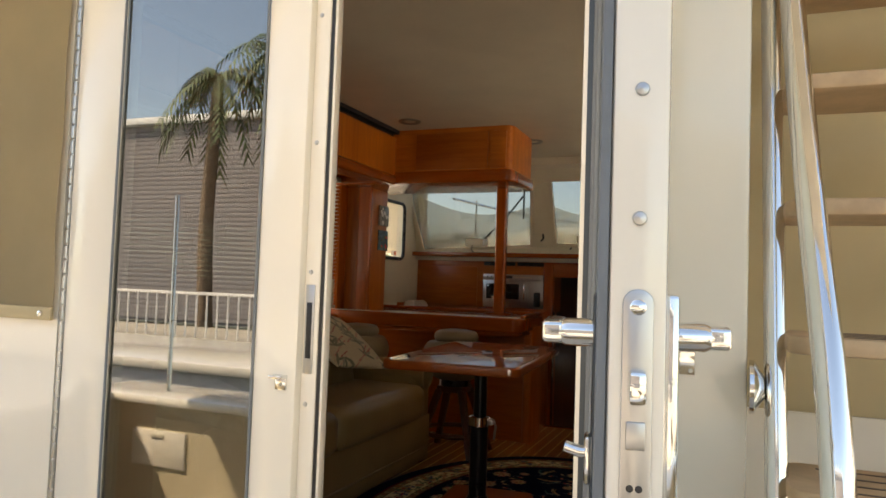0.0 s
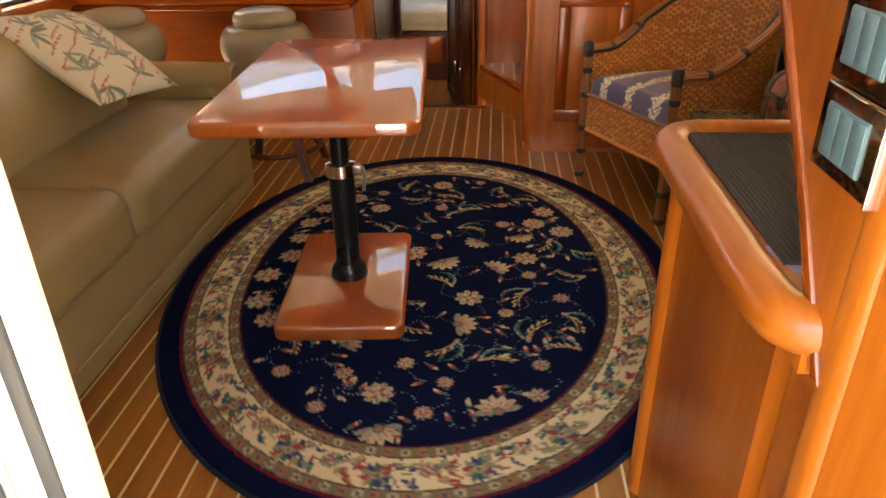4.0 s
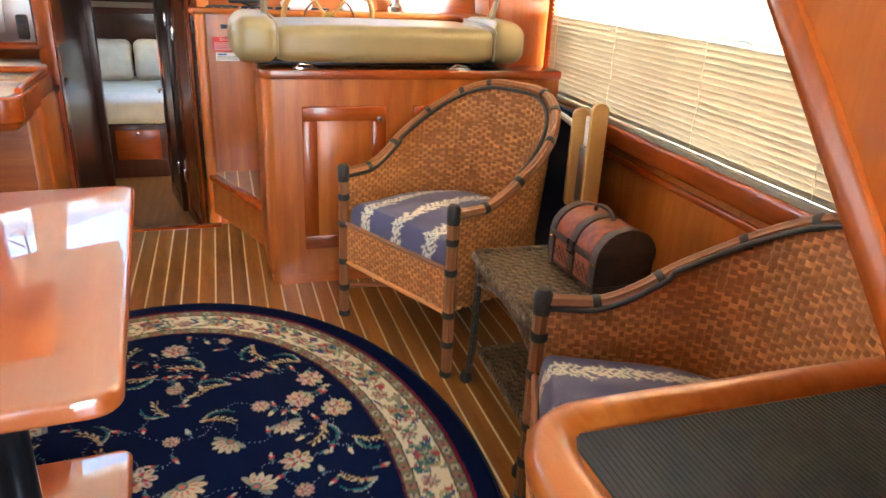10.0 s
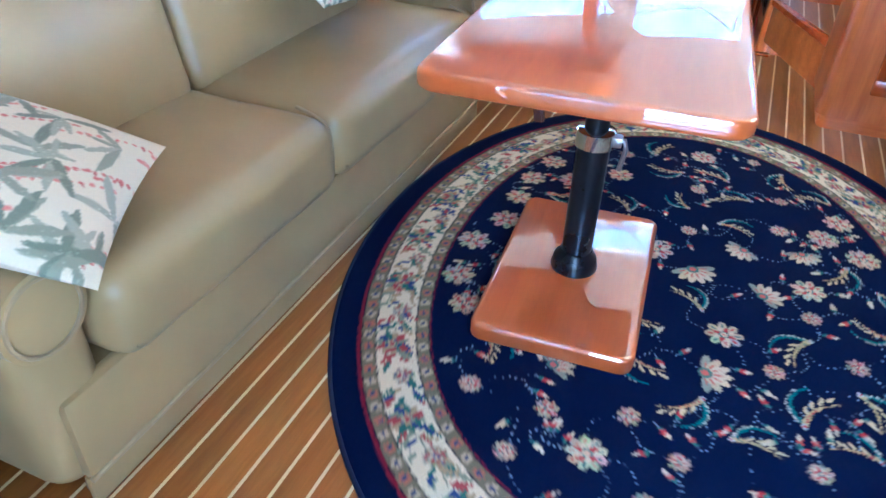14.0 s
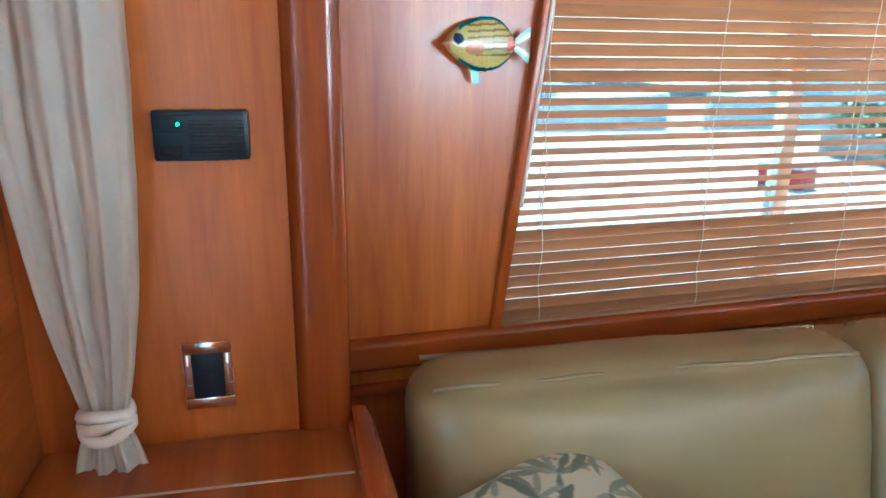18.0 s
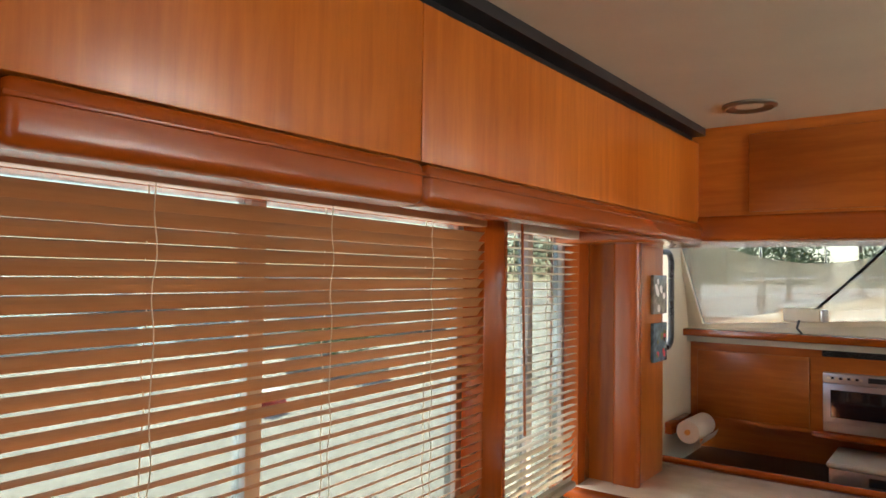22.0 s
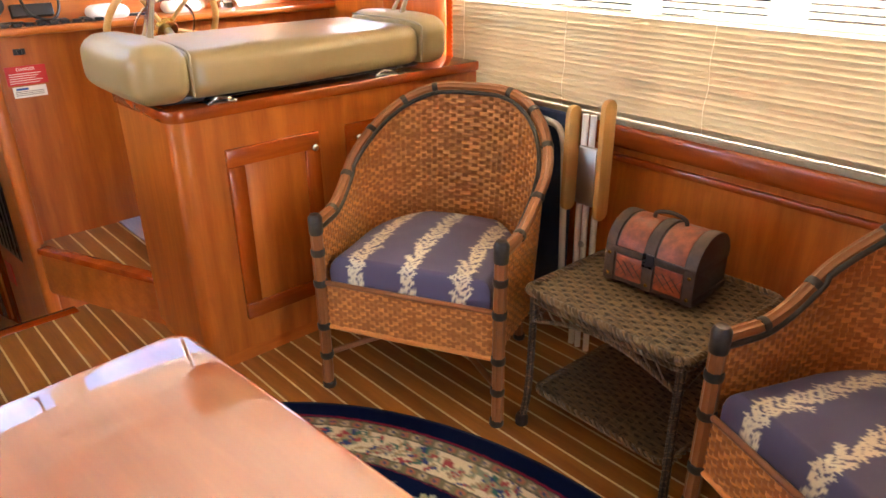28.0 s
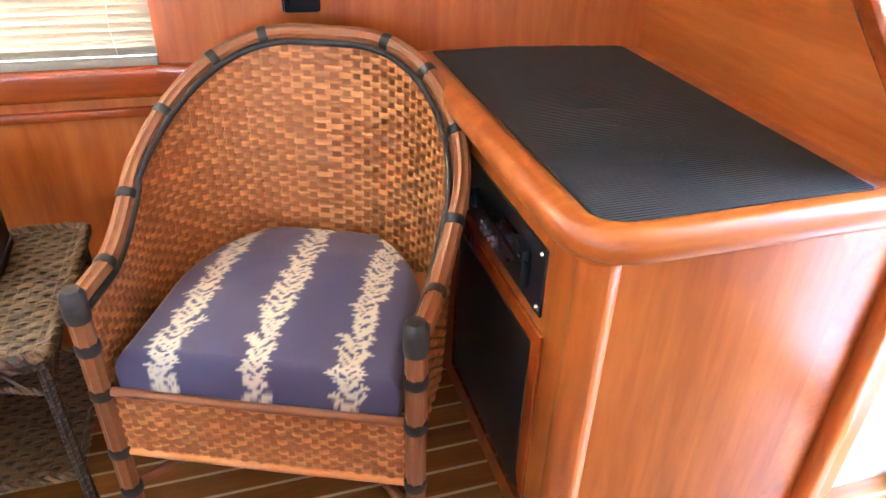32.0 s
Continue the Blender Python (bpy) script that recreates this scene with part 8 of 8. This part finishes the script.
    tube("hand_rail", smooth_path([(0.97, -0.10, -0.19), (0.97, -0.09, 0.55), (0.967, -0.07, 0.80), (0.962, -0.02, 0.98), (0.952, 0.08, 1.18), (0.942, 0.22, 1.45), (0.935, 0.34, 1.72), (0.93, 0.45, 2.1)], 6), 0.019, CHROME, l, "", 16)
    lathe("rail_foot", [(0.035, 0), (0.035, 0.008), (0.02, 0.02)], CHROME, l, (0.97, -0.10, -0.2), 20)
    lathe("stringer_pad", [(0.04, 0), (0.04, 0.006), (0.018, 0.02)], CHROME, l, (0.877, 0.16, 0.95), 20, "", Matrix.Rotation(math.pi / 2, 4, "Y"))
    # cockpit well and coamings
    w = thing("cockpit", (0, 0, 0), 0, "white gelcoat cockpit well", "cockpit", kind="structure")
    box("sole", (-2.1, -1.45, -0.28), (2.0, 0.184, -0.2), plain("cockpit_sole", (0.62, 0.58, 0.50), 0.6, 0, 0.12, 6), w, 0)
    box("transom", (-2.1, -1.45, -0.3), (2.0, -1.3, 0.45), TRANSOM, w, 0)
    box("transom_cap", (-2.15, -1.55, 0.45), (2.05, -1.24, 0.50), GELCOAT, w, 0.02)
    for s in (-1, 1):
        box("side", (s * 2.05 - 0.06, -1.3, -0.3), (s * 2.05 + 0.06, 0.184, 0.45), TRANSOM, w, 0)
        box("side_cap", (s * 2.05 - 0.15, -1.24, 0.45), (s * 2.05 + 0.12, 0.184, 0.50), GELCOAT, w, 0.02)
    hh = box("hatch", (-1.86, -1.302, 0.15), (-1.53, -1.288, 0.325), GELCOAT, w, 0.008, "white hatch in the transom")
    box("hatch_pull", (-1.74, -1.29, 0.29), (-1.66, -1.282, 0.312), CREAM, hh, 0.004)
    box("port_seat", (-2.0, -0.60, -0.2), (-0.66, 0.183, 0.0), GELCOAT, w, 0.02)
    box("overhang", (-2.62, -0.65, 2.3), (2.2, 0.184, 2.4), GELCOAT, w, 0)
    # side overhang and brow are added out of view to block the sun
    box("side_overhang", (-2.62, 0.184, 2.3), (-1.95, 5.2, 2.4), GELCOAT, w, 0)
    box("brow", (-2.62, 5.2, 2.26), (2.1, 5.62, 2.36), GELCOAT, w, 0.01)
    tube("flag_staff", [(-1.75, -1.4, 0.5), (-1.85, -1.5, 1.5)], 0.012, CHROME, w)
    tube("stern_rail", smooth_path([(0.4, -1.42, 0.5), (0.4, -1.44, 0.95), (0.7, -1.45, 1.0), (1.9, -1.45, 1.0)], 4), 0.014, CHROME, w)


def tree_palm(x, y, h, seed):
    rng = random.Random(seed)
    o = thing("palm_tree", (x, y, -1.2), rng.uniform(0, 360), "tall thin palm tree in the marina", "tree", "palm trees")
    tube("trunk", smooth_path([(0, 0, 0), (0.15, 0, h * 0.4), (0.1, 0.1, h * 0.75), (0.0, 0.1, h)], 5), [0.28 - 0.10 * i / 15 for i in range(16)], BARK, o, "", 8)
    bm = bmesh.new()
    for k in range(26):
        a, up = rng.uniform(0, 6.28), rng.uniform(-0.7, 1.0)
        l = rng.uniform(1.4, 2.1)
        pts = [Vector((math.cos(a) * l * t, 0.1 + math.sin(a) * l * t, h + l * (up * t - 1.1 * t * t))) for t in np.linspace(0, 1, 6)]
        d = Vector((-math.sin(a), math.cos(a), 0))
        for q in range(5):
            p0, p1 = pts[q], pts[q + 1]
            for s in (-1, 1):
                for j in range(3):
                    c = p0.lerp(p1, j / 3)
                    tip = c + d * s * 0.32 + Vector((0, 0, -0.22)) + (p1 - p0) * 0.6
                    v = [bm.verts.new(c), bm.verts.new(c + (p1 - p0) * 0.25), bm.verts.new(tip)]
                    bm.faces.new(v)
    part("crown", bm, LEAF, o)


def broad_tree(x, y, h, r, seed):
    rng = random.Random(seed)
    o = thing("broadleaf_tree", (x, y, -1.2), 0, "round green tree on the shore", "tree", "shore trees")
    tube("trunk", [(0, 0, 0), (0.1, 0, h * 0.4), (0, 0, h * 0.7)], [0.35, 0.25, 0.12], BARK, o, "", 8)
    bm = bmesh.new()
    for k in range(3600):
        v = Vector((rng.gauss(0, 1), rng.gauss(0, 1), rng.gauss(0, 0.7)))
        v = v.normalized() * r * rng.uniform(0.55, 1.05) * (1 + 0.25 * noise.noise(v.normalized() * 2.2 + Vector((seed, 0, 0))))
        v.z = abs(v.z) * 0.8 - 0.15 * r if v.z < -0.3 * r else v.z * 0.8
        c = Vector((0, 0, h * 0.68)) + v
        a = Vector((rng.gauss(0, 1), rng.gauss(0, 1), rng.gauss(0, 1))).normalized() * rng.uniform(0.09, 0.20)
        b = a.orthogonal().normalized() * a.length * 0.7
        bm.faces.new([bm.verts.new(c - a), bm.verts.new(c + b), bm.verts.new(c + a), bm.verts.new(c - b)])
    part("crown", bm, LEAF, o)


def moored_boat(x, y, rz, L, seed, label):
    o = thing("moored_boat", (x, y, -1.2), rz, label, "boat", "moored boats")
    h = L * 0.12
    prism("hull", [(-L * 0.15, -L / 2), (L * 0.15, -L / 2), (L * 0.16, L * 0.15), (L * 0.09, L * 0.38), (0, L / 2), (-L * 0.09, L * 0.38), (-L * 0.16, L * 0.15)], "z", -0.2, h, GELCOAT, o, 0.03)
    ho = prism("house", rounded(-L * 0.115, L * 0.115, -L * 0.3, L * 0.16, 0.2), "z", h, h + L * 0.11, GELCOAT, o, 0.05)
    for s in (-1, 1):
        for k in range(4):
            box("window", (s * L * 0.1155 - 0.01, -L * 0.25 + k * L * 0.1, h + L * 0.045), (s * L * 0.1155 + 0.012, -L * 0.25 + k * L * 0.1 + L * 0.075, h + L * 0.09), SCREEN, ho, 0)
    prism("flybridge", rounded(-L * 0.10, L * 0.10, -L * 0.28, L * 0.02, 0.2), "z", h + L * 0.11, h + L * 0.16, GELCOAT, o, 0.05)
    for s in (-1, 1):
        tube("rail", smooth_path([(s * L * 0.155, -L * 0.1, h + 0.6), (s * L * 0.15, L * 0.2, h + 0.65), (s * L * 0.06, L * 0.42, h + 0.75), (0, L * 0.49, h + 0.78)], 5), 0.03, WHITE, o, "", 6)
        for yy in (-0.1, 0.05, 0.2, 0.33):
            tube("stanchion", [(s * L * (0.155 - max(0, yy - 0.15) * 0.35), L * yy, h), (s * L * (0.155 - max(0, yy - 0.15) * 0.35), L * yy, h + 0.65)], 0.025, WHITE, o, "", 6)


def outside():
    box("water", (-300, -300, -1.3), (300, 300, -1.2), WATER, None, 0, "calm harbour water", kind="structure")
    box("ground", (-250, 26.2, -1.25), (250, 260, -0.75), SANDY, None, 0, "pale sandy shore with a car park", kind="structure")
    for x0, x1, y0, y1 in ((-17, -2.75, 0, 26), (2.9, 4.4, -9, 20), (-24, 12, -16, -4.6)):
        box("dock", (x0, y0, -1.15), (x1, y1, -0.55), SANDY, None, 0.02, "pale concrete marina dock", category="dock", kind="structure")
    # own foredeck and pulpit
    b = thing("foredeck", (0, 0, 0), 0, "white foredeck with a steel pulpit rail", "deck", kind="structure")
    prism("deck", [(-2.0, 7.25), (1.9, 7.25), (1.7, 8.5), (0.0, 11.5), (-1.7, 8.5)], "z", 1.37, 1.42, GELCOAT, b, 0.0)
    for x0, x1, y0, y1 in ((-2.1, 2.0, 5.52, 6.75), (-2.1, -0.7, 6.75, 7.25), (0.05, 2.0, 6.75, 7.25)):
        box("deck_beside_hatch", (x0, y0, 1.365), (x1, y1, 1.42), GELCOAT, b, 0)
    prism("bow", [(-2.0, 6.2), (1.9, 6.2), (1.7, 8.5), (0.0, 11.5), (-1.7, 8.5)], "z", -1.2, -0.6, GELCOAT, b, 0)
    for s in (-1, 1):
        tube("rail", smooth_path([(s * 1.9, 6, 2.0), (s * 1.6, 8.5, 2.05), (s * 0.6, 11, 2.1), (0, 11.6, 2.1)], 5), 0.014, CHROME, b)
        tube("mid_rail", smooth_path([(s * 1.9, 6, 1.65), (s * 1.6, 8.5, 1.68), (s * 0.6, 11, 1.7)], 5), 0.009, CHROME, b)
        for x, y in ((1.85, 6.6), (1.65, 8.2), (1.1, 9.9), (0.4, 11.2)):
            tube("stanchion", [(s * x, y, 1.41), (s * x, y, 2.05)], 0.012, CHROME, b)
    moored_boat(6.5, 22, 80, 13, 1, "white motor yacht moored ahead across the basin")
    moored_boat(13, 30, 95, 15, 2, "large white motor yacht moored near the shore")
    moored_boat(-20, 6, 0, 12, 3, "white cruiser moored on the next berth")
    moored_boat(6.6, 3, 180, 12, 4, "white cruiser moored close along the starboard side")
    moored_boat(-21, 20, 10, 11, 5, "white cruiser moored beyond the port dock")
    for k, (x, y, h) in enumerate(((-14, 46, 11), (-11.5, 52, 13), (-9, 47, 12), (-6, 55, 14), (-3.5, 50, 12), (3.5, 54, 13), (7, 47, 12), (8.6, 49, 11), (15, 60, 14), (21, 55, 13), (24, 62, 14), (-22, 50, 12), (0.5, 60, 14))):
        tree_palm(x * 1.8, y * 1.8, h * 0.72, k)
    for k, (x, y, h, r) in enumerate(((-16, 42, 5, 3.4), (-10, 44, 5.2, 3.6), (-2, 43, 5, 3.2), (4, 45, 5.5, 4.2), (9, 46, 5.4, 3.6), (16, 50, 5, 3.6), (-24, 46, 6, 4.5), (24, 54, 6, 4.5))):
        broad_tree(x * 1.3, y * 1.3, h, r * 1.3, k)
    db = thing("dock_box", (-9.6, 8.2, -0.55), 20, "red locker standing on the dock", "dock box")
    box("case", (-0.36, -0.22, 0), (0.36, 0.22, 0.3), RED, db, 0.03)
    box("lid", (-0.38, -0.24, 0.3), (0.38, 0.24, 0.36), WHITE, db, 0.02)
    hd = thing("dock_shrub", (-11.6, 11.8, -0.55), 0, "low green shrub in a pale planter on the dock", "shrub")
    box("planter", (-1.2, -0.4, 0), (1.2, 0.4, 0.45), SANDY, hd, 0.03)
    rng = random.Random(77)
    bm = bmesh.new()
    for k in range(900):
        c = Vector((rng.uniform(-1.1, 1.1), rng.uniform(-0.35, 0.35), 0.45 + 0.6 * rng.random() ** 0.7))
        a, b = Vector((rng.gauss(0, 1), rng.gauss(0, 1), rng.gauss(0, 1))).normalized() * 0.07, Vector((rng.gauss(0, 1), rng.gauss(0, 1), rng.gauss(0, 1))).normalized() * 0.04
        bm.faces.new([bm.verts.new(c - a), bm.verts.new(c + b), bm.verts.new(c + a), bm.verts.new(c - b)])
    part("foliage", bm, plain("bright_leaf", (0.06, 0.16, 0.04), 0.6, 0, 0.4, 4), hd, kind="stuff")
    # astern: shore-power box, fence and palms, as mirrored in the door's glass
    nb = thing("neighbour_boat", (0, 0, 0), 0, "white motor boat hull moored astern", "boat")
    prism("hull", [(-7.5, -4.2), (-1.2, -4.2), (-0.2, -3.4), (-1.2, -2.75), (-7.5, -2.75)], "z", -1.2, 0.36, plain("grey_hull", (0.42, 0.43, 0.44), 0.35, 0, 0.05), nb, 0.03)
    prism("deck_edge", [(-7.55, -4.25), (-1.15, -4.25), (-0.1, -3.4), (-1.15, -2.7), (-7.55, -2.7)], "z", 0.36, 0.44, GELCOAT, nb, 0.02)
    p = thing("power_box", (-3.4, -5.0, -0.55), 0, "yellow shore power cabinet on the dock", "cabinet")
    box("case", (-0.40, -0.2, 0), (0.40, 0.2, 1.30), plain("yellow_paint", (0.55, 0.42, 0.08), 0.4, 0, 0.08), p, 0.05)
    box("lock", (-0.05, 0.2, 0.9), (0.05, 0.22, 1.1), BLACK, p, 0.005)
    f = thing("dock_fence", (-10, -13, -0.55), 0, "white railing along the quay", "fence")
    box("top_rail", (-10, -0.04, 1.1), (10, 0.04, 1.18), WHITE, f, 0.01)
    for k in range(60):
        tube("picket", [(-9.9 + k * 0.335, 0, 0), (-9.9 + k * 0.335, 0, 1.12)], 0.03, WHITE, f, "", 6)
    hs = thing("marina_building", (-2, -22, -1), 0, "long grey marina building with lapped siding", "building")
    box("wall", (-34, -4, 0), (12, 0, 8.6), plain("grey_siding", (0.24, 0.22, 0.22), 0.8, 0, 0.1, 2), hs, 0.02)
    for k in range(42):
        box("siding_board", (-34, 0, 0.1 + k * 0.2), (12, 0.03, 0.28 + k * 0.2), hs.children[0].data.materials[0], hs, 0.004)
    box("roof_edge", (-34.3, -4.2, 8.6), (12.3, 0.3, 8.9), WHITE, hs, 0.03)
    for k, (x, y, h) in enumerate(((-15, -17, 9), (-12.5, -17, 9.6), (-10.8, -17, 8.6))):
        tree_palm(x, y, h, 40 + k)


saloon_shell()
for lx, ly in ((-1.13, 3.19), (-1.09, 1.88), (-0.5, 4.0), (0.9, 1.9), (0.9, 3.0)):
    ceiling_light(lx, ly)
small_light(-1.50, 1.75)
small_light(-1.52, 2.45)
rug()
sofa()
scatter_pillow((-1.04, 1.14, 0.635), (0.41, 0.225, -0.18), (-0.17, 0.345, 0.02), 0.50, 0.43, 7, "bamboo print throw pillow lying against the sofa arm")
scatter_pillow((-1.185, 2.47, 0.74), (0.03, 0.516, -0.06), (-0.36, 0.09, 0.26), 0.53, 0.47, 8, "bamboo print throw pillow leaning on the sofa back")
pedestal_table()
chair = cane_chair((0.853, 2.97, 0), -63.5, "woven cane armchair with a coral striped cushion beside the helm seat")
cc = copy_thing(chair, pose(0.885, 1.762, 0, 0, 0, -113.5))
tagged(cc, "woven cane armchair with a coral striped cushion beside the stereo locker")
wicker_table()
treasure_chest()
stereo_locker()
wing_fittings()
port_console()
curtain()
fish_plaque((-1.618, 0.94, 1.615), 0.168, 1, "tall", "painted amber butterflyfish ornament on the cherry wall")
fish_plaque((-1.621, 1.094, 1.452), 0.18, -1, "long", "painted yellow and teal surgeonfish ornament on the cherry wall")
bar_counter()
helm_seat()
helm_console()
galley()
windscreen()
bag_chair()
cockpit()
outside()
saloon_blinds()
